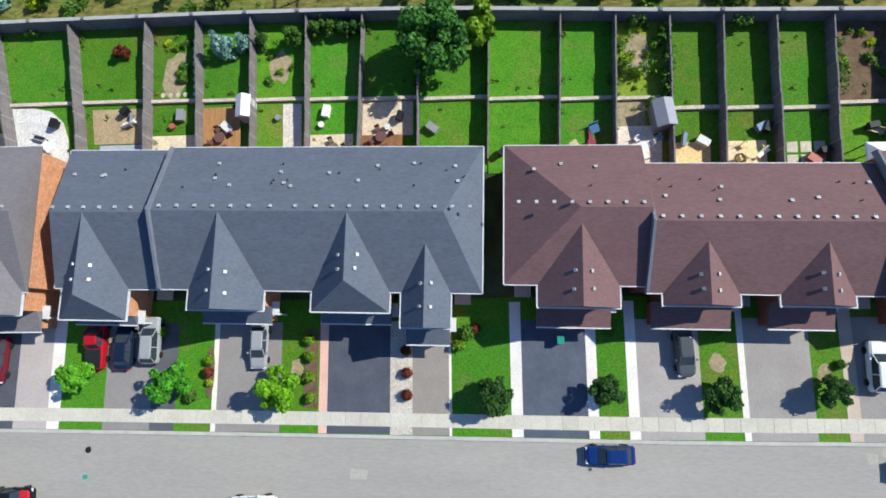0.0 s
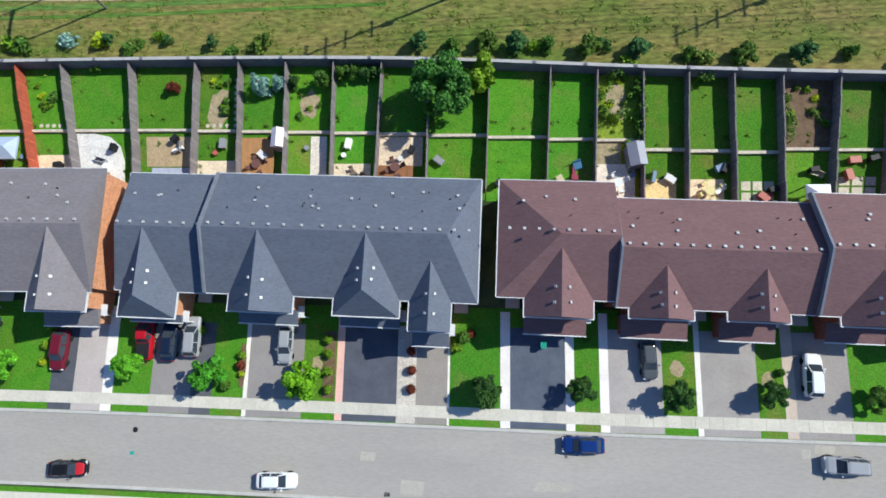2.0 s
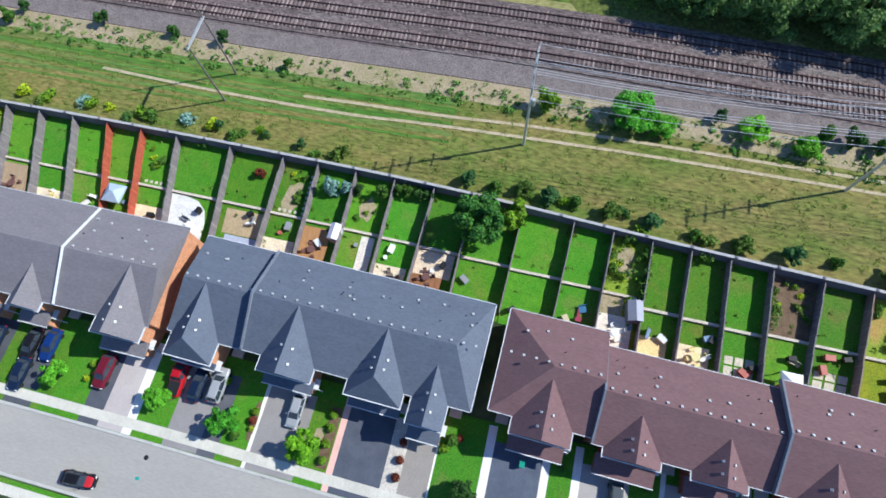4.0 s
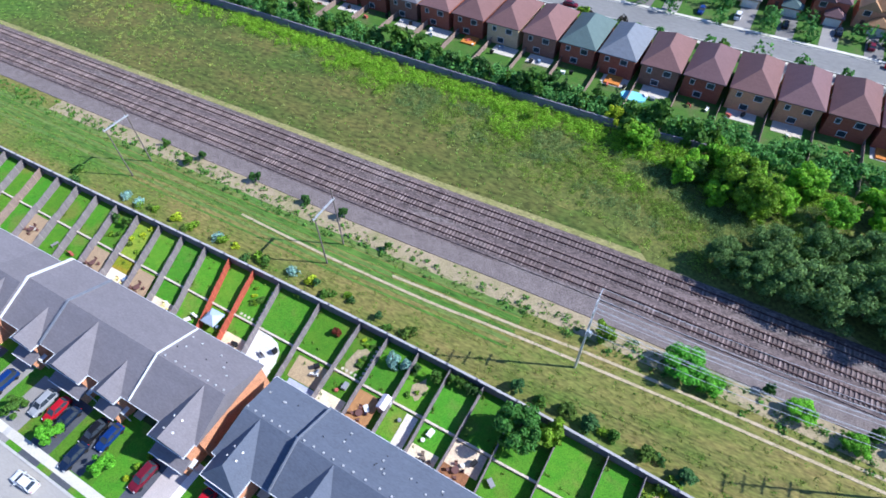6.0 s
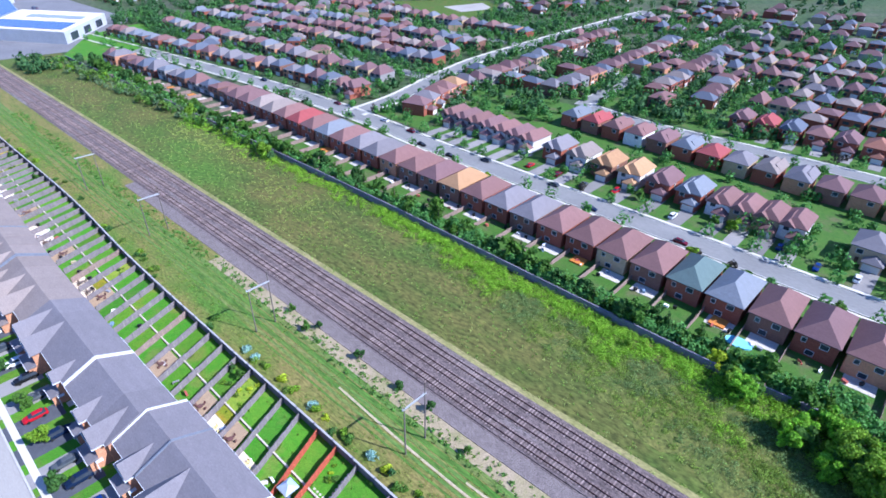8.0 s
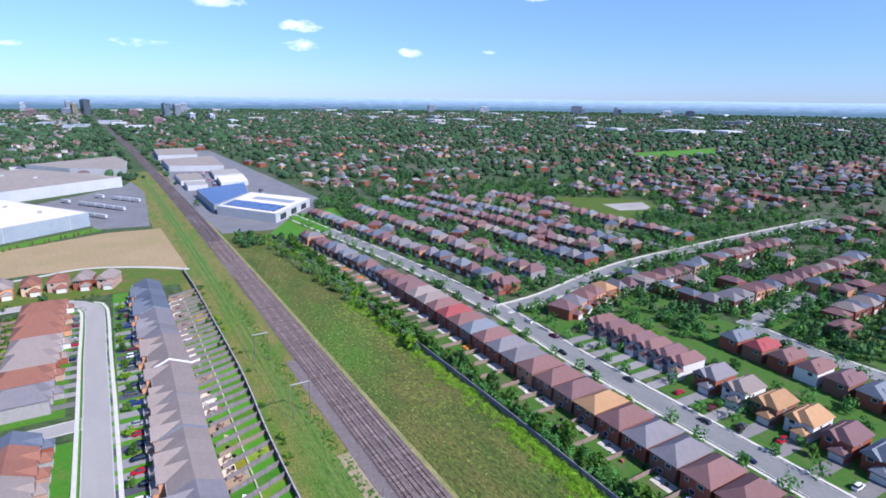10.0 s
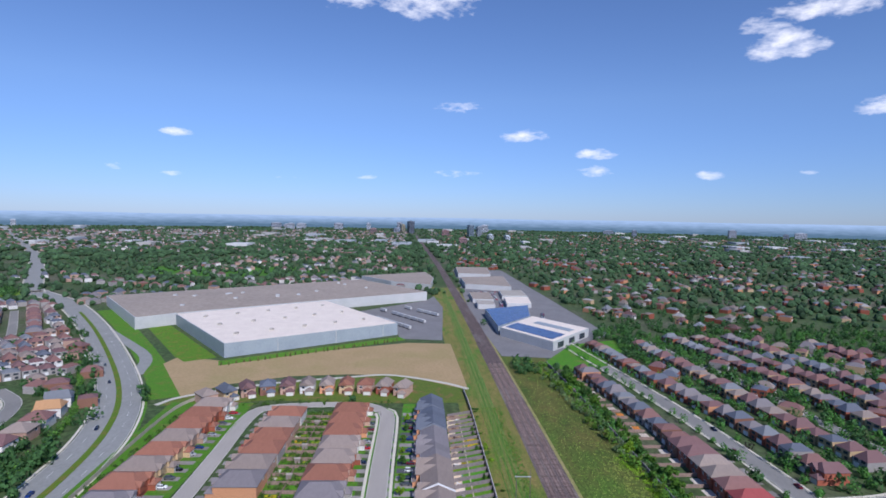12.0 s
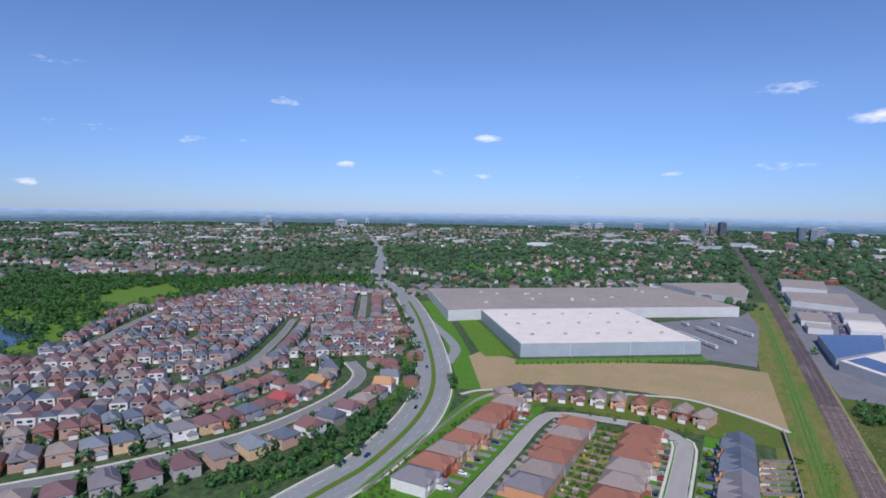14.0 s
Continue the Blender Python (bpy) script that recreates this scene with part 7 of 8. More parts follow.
def shed_thing(x, y, rz, col, w=1.9, d=2.6):
    t = thing("garden_shed", "small garden shed with a ridged roof", "shed", (x, y, 0.1), rz)
    part("wall", Build().box(-w / 2, -d / 2, 0, w / 2, d / 2, 2.0), M_PLASTIC, t, "", tone(col, 0.8))
    part("roof", Build().hip(-w / 2 - 0.12, -d / 2 - 0.12, w / 2 + 0.12, d / 2 + 0.12, 2.05, 2.55, "y", 0.0, 0.0, 0.06), M_PLASTIC, t, "", col)
    part("door", Build().box(-0.5, -d / 2 - 0.05, 0.05, 0.5, -d / 2, 1.85), M_PLASTIC, t, "", tone(col, 0.6))


def gazebo_thing(x, y, col, s=2.9):
    t = thing("gazebo", "garden gazebo with a peaked fabric canopy", "gazebo", (x, y, 0.15))
    part("canopy", Build().hip(-s / 2, -s / 2, s / 2, s / 2, 2.3, 3.1, "x", s / 2 - 0.3, s / 2 - 0.3, 0.25), M_PLASTIC, t, "", col)
    for sx in (-1, 1):
        for sy in (-1, 1):
            part("post", Build().box(sx * s * 0.46 - 0.05, sy * s * 0.46 - 0.05, 0, sx * s * 0.46 + 0.05, sy * s * 0.46 + 0.05, 2.1), M_DARKPLASTIC, t)


def clutter(x, y, rng):
    k = rng.randint(4)
    col = [(0.85, 0.85, 0.85, 1), (0.45, 0.12, 0.09, 1), (0.2, 0.28, 0.4, 1), (0.6, 0.5, 0.32, 1), (0.75, 0.73, 0.7, 1), (0.3, 0.3, 0.32, 1), (0.9, 0.9, 0.88, 1)][rng.randint(7)]
    if k == 0:
        solid("barbecue", Build().box(-0.5, -0.3, 0.5, 0.5, 0.3, 0.95).box(-0.4, -0.25, 0, 0.4, 0.25, 0.45), M_DARKPLASTIC, "black covered barbecue on a patio", "barbecue", at=(x, y, 0.15), rz=rng.uniform(0, 90))
    elif k == 1:
        solid("planter", Build().cylinder(0, 0, 0, 0.45, 0.26, 0.34, 10), M_PLASTIC, "round planter pot in a back yard", "planter", at=(x, y, 0.15), colour=col)
    elif k == 2:
        solid("storage_box", Build().box(-0.6, -0.35, 0, 0.6, 0.35, 0.6).box(-0.64, -0.39, 0.6, 0.64, 0.39, 0.68), M_PLASTIC, "plastic storage box in a back yard", "box", at=(x, y, 0.15), rz=rng.uniform(0, 180), colour=col)
    else:
        solid("garden_bench", Build().box(-0.7, -0.25, 0.4, 0.7, 0.25, 0.46).box(-0.7, 0.2, 0.46, 0.7, 0.26, 0.9).box(-0.66, -0.2, 0, -0.58, 0.2, 0.4).box(0.58, -0.2, 0, 0.66, 0.2, 0.4), M_PLASTIC, "garden bench beside a lawn", "bench", at=(x, y, 0.15), rz=rng.uniform(0, 360), colour=col)


ry = np.random.RandomState(77)
for i in range(len(F_NEAR) - 1):
    xn0, xn1, xf0, xf1 = F_NEAR[i] + 0.06, F_NEAR[i + 1] - 0.06, F_FAR[i] + 0.06, F_FAR[i + 1] - 0.06
    if xf0 < -322:
        continue
    xm = (xf0 + xf1) / 2
    yw = float(np.interp(xm, SWALL[:, 0], SWALL[:, 1])) - 0.15
    yn = rear_y(xn0) + 0.3
    key = F_FAR[i]
    back = BACK.get(key, ["lawn", "lawn", "lawn", "lawn", "lawn", "garden2", "shrubs", "weeds"][ry.randint(8)])
    front = FRONT.get(key, ["lawn", "half", "lawn", "half", "deck", "white", "lawn"][ry.randint(7)])
    if -286 < key < -272:
        back = "yellow"
    bs_ = 0.46
    q, P = quad(xn0, xn1, xf0, xf1, yn, yw, 0, 1, bs_, 1)
    g = ry.uniform(0.75, 1.1)
    gcol = (g * ry.uniform(0.85, 1.35), g, g * ry.uniform(0.9, 1.3), 1)
    if back == "dry":
        gcol = (2.6, 1.25, 2.2, 1)
    if back == "yellow":
        gcol = (5.5, 1.5, 0.8, 1)
    if back == "weeds":
        gcol = (2.8, 1.25, 2.4, 1)
    prisms("back_lawn", q, 0.12, M_SOIL if back == "soil" else M_LAWN, "bare brown soil bed in a back yard" if back == "soil" else "green back-yard lawn by the sound wall", "lawn", gcol)
    qk, _ = quad(xn0, xn1, xf0, xf1, yn, yw, 0, 1, bs_ - 0.022, bs_)
    solid("retaining_kerb", Build().prism(qk, -0.1, 0.5), M_PATIO, "pale stone kerb across a back yard", "kerb", "structure", colour=(1.05, 1.0, 0.95, 1))
    ql, _ = quad(xn0, xn1, xf0, xf1, yn, yw, 0, 1, -0.05, bs_ - 0.025)
    prisms("back_lawn", ql, 0.10, M_LAWN, "green lower back-yard lawn", "lawn", (gcol[0] if back not in ("yellow",) else 1, g, g, 1))
    patio = {"round": (0.0, 0.72, -0.05, 0.42, (1.2, 1.28, 1.4, 1)), "dirt": (0.12, 0.9, 0.15, 0.4, (0.75, 0.62, 0.42, 1)), "half": (0.0, 0.85, -0.05, 0.21, (1.3, 1.2, 1.0, 1)), "walk": (0.5, 0.85, -0.05, 0.42, (1.25, 1.25, 1.25, 1)),
             "white": (0.0, 0.9, -0.05, 0.26, (1.35, 1.3, 1.25, 1)), "tan": (0.0, 0.82, -0.05, 0.24, (1.45, 1.15, 0.62, 1)), "furn": (0.0, 0.85, -0.05, 0.25, (1.4, 1.2, 0.9, 1)), "pinkdeck": (0.0, 0.9, 0.2, 0.43, (1.2, 1.05, 0.88, 1))}.get(front)
    if patio:
        qp, _ = quad(xn0, xn1, xf0, xf1, yn, yw, *patio[:4])
        if front == "round":
            qp = qp[:2] + [P(0.75, 0.2), P(0.7, 0.32), P(0.55, 0.40), P(0.3, 0.43), P(0.0, 0.43)]
        prisms("patio", qp, 0.16, M_PATIO, "pale stone patio behind a townhouse", "patio", patio[4])
    if front == "dirt":
        qp, _ = quad(xn0, xn1, xf0, xf1, yn, yw, 0.2, 0.95, -0.05, 0.14)
        prisms("patio", qp, 0.17, M_PATIO, "blue-grey stone patio behind a townhouse", "patio", (0.72, 0.85, 1.2, 1))
    if key == 17.8:
        qp, _ = quad(xn0, xn1, xf0, xf1, yn, yw, 0.05, 0.6, 0.25, 0.43)
        prisms("bare_ground", qp, 0.13, M_DIRT, "bare sandy ground in a back yard", "soil", WHITE4)
    if front in ("deck", "pinkdeck"):
        b0 = -0.05
        b1 = 0.40 if front == "deck" else 0.2
        dk = thing("deck", "raised wooden deck behind a townhouse", "deck")
        nb = 16
        for k in range(nb):
            qd, _ = quad(xn0, xn1, xf0, xf1, yn, yw, (k + 0.04) / nb * 0.72, (k + 0.96) / nb * 0.72, b0, b1)
            part("plank", Build().prism(qd, 0.25, 0.42), M_DECK, dk, "", ((1.1, 1.0, 0.9, 1) if key == -26.9 else (1.0, 1.25, 1.7, 1)) if front == "deck" else (0.75, 0.6, 0.62, 1))
        garden_table(*P(0.36, 0.18), (0.16, 0.08, 0.07, 1))
    if front == "deck" and key == -26.9:
        px, py = P(0.9, 0.36)
        shed_thing(px, py, 0, (0.75, 0.7, 0.75, 1), 1.3, 2.2)
    if front == "white" and key == 17.8:
        px, py = P(0.85, 0.3)
        shed_thing(px, py, 8, (0.33, 0.33, 0.38, 1), 1.8, 2.6)
    if front == "gazebo":
        gazebo_thing(*P(0.55, 0.26), (0.42, 0.5, 0.62, 1))
    if front == "canopy":
        gazebo_thing(*P(0.6, 0.06), (0.95, 0.95, 0.95, 1), 2.6)
    if front in ("furn", "half", "white") and ry.rand() < 0.55:
        garden_table(*P(0.5, 0.1 if front != "furn" else 0.16), [(0.8, 0.8, 0.8, 1), (0.2, 0.15, 0.12, 1), (0.75, 0.65, 0.3, 1)][ry.randint(3)])
    if front == "pavers":
        for a in (0.2, 0.45, 0.7):
            for b_ in (0.02, 0.1, 0.18):
                qp, _ = quad(xn0, xn1, xf0, xf1, yn, yw, a, a + 0.2, b_, b_ + 0.065)
                prisms("paver", qp, 0.15, M_PATIO, "square paving stone in a lawn", "paver", (1.0, 0.98, 0.9, 1))
    if front == "toys":
        px, py = P(0.6, 0.14)
        solid("toy_slide", Build().box(-0.4, -0.3, 0, 0.4, 0.3, 0.7).box(-0.2, 0.3, 0, 0.2, 1.5, 0.35), M_PLASTIC, "small red plastic play slide on the grass", "toy", at=(px, py, 0.1), colour=(0.3, 0.04, 0.08, 1))
        solid("garden_bench", Build().box(-0.5, -0.5, 0.3, 0.5, 0.5, 0.4).box(-0.5, 0.4, 0.4, 0.5, 0.5, 0.9).box(-0.45, -0.45, 0, -0.35, 0.45, 0.3).box(0.35, -0.45, 0, 0.45, 0.45, 0.3), M_PLASTIC, "small blue garden seat on the grass", "bench", at=(px + 0.4, py + 1.6, 0.1), rz=20, colour=(0.05, 0.16, 0.3, 1))
    for _ in range(3 if key > -70 else 1):
        if ry.rand() < 0.7:
            clutter(*P(ry.uniform(0.15, 0.85), ry.uniform(0.02, 0.4)), ry)
    shrub = lambda a, b_, s, c, lab="garden shrub in a back yard": plant(BUSH[ry.randint(3)], *P(a, b_), 0.1, s, c, lab, "bush", "bush", ry)
    if back == "garden":
        for k in range(7):
            shrub(ry.uniform(0.2, 0.7), ry.uniform(0.55, 0.9), ry.uniform(0.4, 0.9), [GREEN, LIME, GREEN, YELLOW][k % 4])
        for k in range(12):
            a = 0.85 if k < 8 else 0.2 + 0.15 * (k - 8)
            b_ = 0.5 + 0.055 * k if k < 8 else 0.5
            px, py = P(a, b_)
            solid("stepping_stone", Build().cylinder(0, 0, 0, 0.17, 0.3, 0.28, 7), M_PATIO, "pale stepping stone in a garden", "stone", at=(px, py, 0.0), rz=ry.uniform(0, 90), group="stepping stones", colour=(0.95, 0.95, 0.85, 1))
    elif back == "spruce":
        plant(CONI[0], -23.9, 21.6, 0.1, 0.78, BLUEG, "blue spruce in a back yard", "tree", "spruce_tree", ry)
        plant(CONI[1], -21.5, 21.9, 0.1, 0.62, BLUEG, "blue spruce in a back yard", "tree", "spruce_tree", ry)
    elif back == "shrubs":
        plant(CONI[1], *P(0.15, 0.85), 0.1, 0.5, DARKG, "small dark conifer in a back yard", "tree", "tree", ry)
        plant(BROAD[1], *P(0.75, 0.85), 0.1, 0.45, GREEN, "small leafy tree in a back yard", "tree", "tree", ry)
        for k in range(4):
            shrub(ry.uniform(0.2, 0.8), ry.uniform(0.55, 0.8), ry.uniform(0.4, 0.8), [GREEN, OLIVE, LIME][k % 3])
    elif back == "hedge":
        for a in (0.15, 0.4, 0.65, 0.88):
            plant(BROAD[int(a * 10) % 3], *P(a, 0.92), 0.1, 0.36, GREEN if a < 0.5 else DARKG, "bushy shrub against the sound wall", "tree", "tree", ry)
    elif back == "bigtree":
        plant(BIGTREE[0], *P(0.28, 0.74), 0.1, 0.82, (1.15, 1.5, 1.7, 1), "large dark green tree in a back yard", "tree", "tree", ry)
        plant(BROAD[2], *P(0.85, 0.86), 0.1, 0.85, LIME, "lime green tree by the sound wall", "tree", "tree", ry)
    elif back == "ring":
        plant(BROAD[0], *P(0.62, 0.8), 0.1, 0.32, PURPLE, "young purple-leaved tree in a lawn", "tree", "tree", ry)
    elif back in ("weeds", "soil", "yellow"):
        for k in range(9):
            shrub(ry.uniform(0.1, 0.9), ry.uniform(0.52, 0.95), ry.uniform(0.3, 0.75), [GREEN, LIME, OLIVE, YELLOW][ry.randint(4)])

# climbers and weeds in the yards
rv_ = np.random.RandomState(91)
vines = [(22.8 + rv_.uniform(-0.3, 0.5), y) for y in np.arange(14.5, 22.6, 0.55)] + [(rv_.uniform(18, 23), rv_.uniform(14, 22)) for _ in range(16)] + [(x, float(np.interp(x, SWALL[:, 0], SWALL[:, 1])) - 0.6) for x in (-12.9, -12.3, -11.6, -10.9, -10.4, 19.6, 20.4, 21.2, 30.1, 30.6, 31.0, 34.6, -47, -46)] + [(39.9 + rv_.uniform(-0.4, 0.4), y) for y in np.arange(14.5, 20, 0.7)]
leafy_far("climbing_plants", vines, 0.5, 40, 0.17, "leafy climbers on the yard fences and wall", (1.7, 1.6, 1.3, 1), rv_, 1.6, 0.9, "plants")
weedy = []
for i in range(len(F_NEAR) - 1):
    if F_FAR[i] > -110:
        for _ in range(16):
            a, b_ = rv_.rand(), rv_.choice([rv_.uniform(0.48, 0.6), rv_.uniform(0.86, 0.98), rv_.uniform(0.1, 0.95)])
            xa = F_NEAR[i] + (F_FAR[i] - F_NEAR[i]) * b_ + 0.3
            xb = F_NEAR[i + 1] + (F_FAR[i + 1] - F_NEAR[i + 1]) * b_ - 0.3
            yw = float(np.interp(xa, SWALL[:, 0], SWALL[:, 1])) - 0.3
            weedy.append((xa + (xb - xa) * (a if rv_.rand() < 0.4 else rv_.choice([0.03, 0.97])), rear_y(xa) + 0.4 + (yw - rear_y(xa) - 0.4) * b_))
leafy_far("yard_weeds", weedy, 0.26, 16, 0.13, "tufts and weeds along the yard fences", (1.9, 1.5, 1.2, 1), rv_, 0.9, 0.6, "plants")
for x, y, w_, d_ in ((-17.8, 19.5, 1.3, 2.0), (-36.5, 14.6, 1.4, 0.5), (20.3, 19.0, 1.5, 2.6), (-29.6, 19.0, 1.6, 3.0), (-45.0, 15.0, 0.8, 0.5), (-15.0, -12.6, 0.7, 1.2), (25.8, -12.2, 0.8, 0.9), (35.6, -13.4, 0.8, 1.0)):
    ang_ = np.linspace(0, 6.0, 13)
    solid("bare_patch", Build().prism([(x + w_ * math.cos(t_) * rv_.uniform(0.7, 1.2), y + d_ * math.sin(t_) * rv_.uniform(0.7, 1.2)) for t_ in ang_], 0.0, 0.137), M_DIRT, "bare worn patch in a small lawn", "soil", "structure")

# front-garden trees, bushes and beds
FT = [(-36.7, -13.2, 0.66, (2.4, 3.2, 1.4, 1)), (-27.0, -13.8, 0.8, (1.4, 2.4, 1.3, 1)), (-16.0, -14.3, 0.88, (3.2, 3.2, 0.9, 1)), (4.6, -14.9, 0.72, DARKG), (14.9, -14.6, 0.6, DARKG), (25.3, -15.1, 0.7, DARKG), (35.4, -14.7, 0.6, DARKG), (-52.0, -13.4, 0.68, (2.4, 3.2, 1.4, 1)), (46, -15, 0.6, GREEN), (-62.9, -14.0, 0.75, (2.4, 3.2, 1.4, 1))]
for j, (x, y, s, c) in enumerate(FT):
    plant(FRONTTREE[j % 3], x, y, 0.12, s, c, "small round street tree on a front lawn", "tree", "tree", ry, "street trees of the south street", s * 0.9)
for j, x in enumerate(np.arange(-72, -315, -13.7)):
    plant(BROAD[j % 3], x + ry.uniform(-2, 2), -14.2 + ry.uniform(-1, 1), 0.12, ry.uniform(0.5, 0.8), [GREEN, DARKG, LIME][j % 3], "small round street tree on a front lawn", "tree", "tree", ry, "street trees of the south street")
for x, y, s, c in ((-13.7, -9.7, 0.62, LIME), (-13.6, -11.4, 0.62, LIME), (-13.6, -13.4, 0.66, LIME), (-13.5, -15.4, 0.6, LIME), (-4.0, -10.9, 0.6, PURPLE), (-3.9, -13.0, 0.6, PURPLE), (-3.9, -15.1, 0.62, PURPLE), (-23.9, -11.7, 0.55, LIME), (-23.9, -12.9, 0.6, PURPLE), (-23.8, -13.9, 0.4, YELLOW),
                   (1.9, -9.2, 0.9, GREEN), (1.2, -10.4, 0.7, LIME), (2.8, -8.8, 0.6, PURPLE), (-25.5, -15.2, 0.7, GREEN), (-29.0, -8.9, 0.6, LIME), (36.9, -12.4, 0.5, GREEN), (-47.6, -9.0, 0.6, LIME), (-48.0, -11.0, 0.6, LIME), (-48.2, -13, 0.5, YELLOW), (26.2, -9.0, 0.7, GREEN), (15.8, -9.2, 0.5, GREEN)):
    plant(BALL[int(abs(x * 10)) % 2], x, y, 0.12, s * 0.95, c, "clipped purple shrub in a front bed" if c is PURPLE else "clipped green shrub in a front bed", "bush", "bush", ry)
bed = Build()
bed.prism([(-23.9 + 0.45 * math.cos(t_) , -12.9 + 2.6 * math.sin(t_)) for t_ in np.linspace(0, 6.1, 18)], -0.1, 0.2)
solid("planting_bed", bed, M_SOIL, "narrow dark planting bed beside a driveway", "planting bed", "structure")
solid("planting_bed", Build().prism([(-35.9 + 0.55 * math.cos(t_), -12.2 + 0.95 * math.sin(t_)) for t_ in np.linspace(0, 6.1, 14)], -0.1, 0.19), M_SOIL, "small ringed flower bed in a lawn", "planting bed", "structure")
solid("planting_bed", Build().box(-14.2, -16.4, -0.1, -12.9, -8.8, 0.19), M_SOIL, "dark mulch bed with clipped shrubs", "planting bed", "structure")


# ---- cars ----
def loft(rings):
    b = Build()
    n = len(rings[0])
    v = [p for r in rings for p in r]
    f = [(k * n + i, k * n + (i + 1) % n, (k + 1) * n + (i + 1) % n, (k + 1) * n + i) for k in range(len(rings) - 1) for i in range(n)]
    return b.add(v, f + [tuple(range(n))[::-1], tuple(range((len(rings) - 1) * n, len(rings) * n))])


def car_kind(name, L, W, H, hood, cab0, cab1, bed_=False, lamps=True):
    """A car along x with its nose at +x. hood: bonnet height; cab0, cab1: where the cabin starts and ends."""
    t = thing(name, "", "car")
    zl, hw = 0.26, W / 2
    rings = []
    for fx, fw, top in ((-0.5, 0.62, hood - 0.22), (-0.485, 0.84, hood - 0.07), (-0.44, 0.95, hood), (-0.2, 1.0, hood + 0.02), (0.1, 1.0, hood + 0.02), (0.3, 0.98, hood - 0.02), (0.42, 0.93, hood - 0.1), (0.475, 0.82, hood - 0.22), (0.5, 0.58, hood - 0.36)):
        w, x = hw * fw, L * fx
        rings.append([(x, -w * 0.92, zl), (x, -w, 0.55), (x, -w * 0.95, top - 0.12), (x, -w * 0.74, top), (x, w * 0.74, top), (x, w * 0.95, top - 0.12), (x, w, 0.55), (x, w * 0.92, zl)])
    part("body", loft(rings), M_PAINT, t)
    a0, a1, b0, b1 = cab0, cab1, cab0 + 0.5, cab1 - 0.85
    w0, w1 = hw * 0.90, hw * 0.68
    zt = H - 0.07
    glass = [[(x, -w, hood - 0.1), (x, -w2, z), (x, w2, z), (x, w, hood - 0.1)] for x, w, w2, z in ((a0, w0 * 0.86, w0 * 0.82, hood + 0.03), (b0, w0, w1, zt), (b1, w0, w1, zt), (a1, w0 * 0.84, w0 * 0.8, hood + 0.03))]
    part("window_glass", loft(glass), M_GLASS, t, "tinted car windows")
    roof = [[(x, -w, zt - 0.03), (x, -w * 0.78, zt + h), (x, w * 0.78, zt + h), (x, w, zt - 0.03)] for x, w, h in ((b0 - 0.1, w1 * 0.84, 0.0), (b0 + 0.1, w1 * 1.02, 0.06), (b1 - 0.15, w1 * 1.02, 0.07), (b1 + 0.12, w1 * 0.86, 0.0))]
    part("roof", loft(roof), M_PAINT, t)
    if lamps:
        for sy in (-1, 1):
            for p, q in (((b0, sy * w1, zt), (a0 + 0.05, sy * w0 * 0.86, hood)), ((b1, sy * w1, zt), (a1 - 0.05, sy * w0 * 0.84, hood)), (((b0 + b1) / 2, sy * w1, zt), ((b0 + b1) / 2, sy * w0, hood - 0.02))):
                part("body_pillar", Build().rod(p, q, 0.055, 5), M_PAINT, t)
            part("wing_mirror", Build().box(a1 - 0.55, sy * (hw + 0.06) - 0.09, hood, a1 - 0.38, sy * (hw + 0.06) + 0.09, hood + 0.14), M_PAINT, t)
    if bed_:
        part("bed_cover", Build().box(-L / 2 + 0.15, -hw + 0.2, hood - 0.02, cab0 - 0.05, hw - 0.2, hood + 0.06), M_DARKPLASTIC, t, "black cargo bed cover")
    ring = [(0.33 * math.cos(2 * math.pi * i / 12), 0.33 * math.sin(2 * math.pi * i / 12)) for i in range(12)]
    wm = loft([[(px, yy, pz) for px, pz in ring] for yy in (-0.11, 0.11)]).mesh("wheel")
    wm.materials.append(M_TYRE)
    for sx in (-L * 0.31, L * 0.31):
        for sy in (-hw + 0.1, hw - 0.1):
            o = part("wheel", wm, M_TYRE, t)
            o.matrix_basis = pose(sx, sy, 0.33)
    for sy in (-hw * 0.66, hw * 0.66) if lamps else ():
        part("head_lamp", Build().box(L * 0.455, sy - 0.17, hood - 0.4, L * 0.487, sy + 0.17, hood - 0.24), M_LAMP_WHITE, t)
        part("tail_lamp", Build().box(-L * 0.497, sy - 0.14, hood - 0.34, -L * 0.47, sy + 0.14, hood - 0.12), M_LAMP_RED, t)
    return t


C_SEDAN = car_kind("pattern_sedan", 4.6, 1.82, 1.45, 0.95, -1.85, 1.15)
C_SUV = car_kind("pattern_suv", 4.7, 1.9, 1.72, 1.08, -2.2, 1.2)
C_FAR = car_kind("pattern_far_car", 4.6, 1.84, 1.5, 1.0, -1.95, 1.15, False, False)
C_FARSUV = car_kind("pattern_far_suv", 4.75, 1.92, 1.75, 1.08, -2.2, 1.2, False, False)
C_PICK = car_kind("pattern_pickup", 5.3, 1.95, 1.85, 1.15, -0.6, 1.6, True)
CARC = {"red": (0.42, 0.01, 0.02, 1), "dark blue": (0.01, 0.02, 0.05, 1), "silver": (0.34, 0.35, 0.37, 1), "white": (0.8, 0.81, 0.82, 1), "blue": (0.01, 0.035, 0.16, 1), "black": (0.012, 0.012, 0.014, 1), "dark grey": (0.09, 0.10, 0.11, 1), "maroon": (0.14, 0.012, 0.025, 1)}


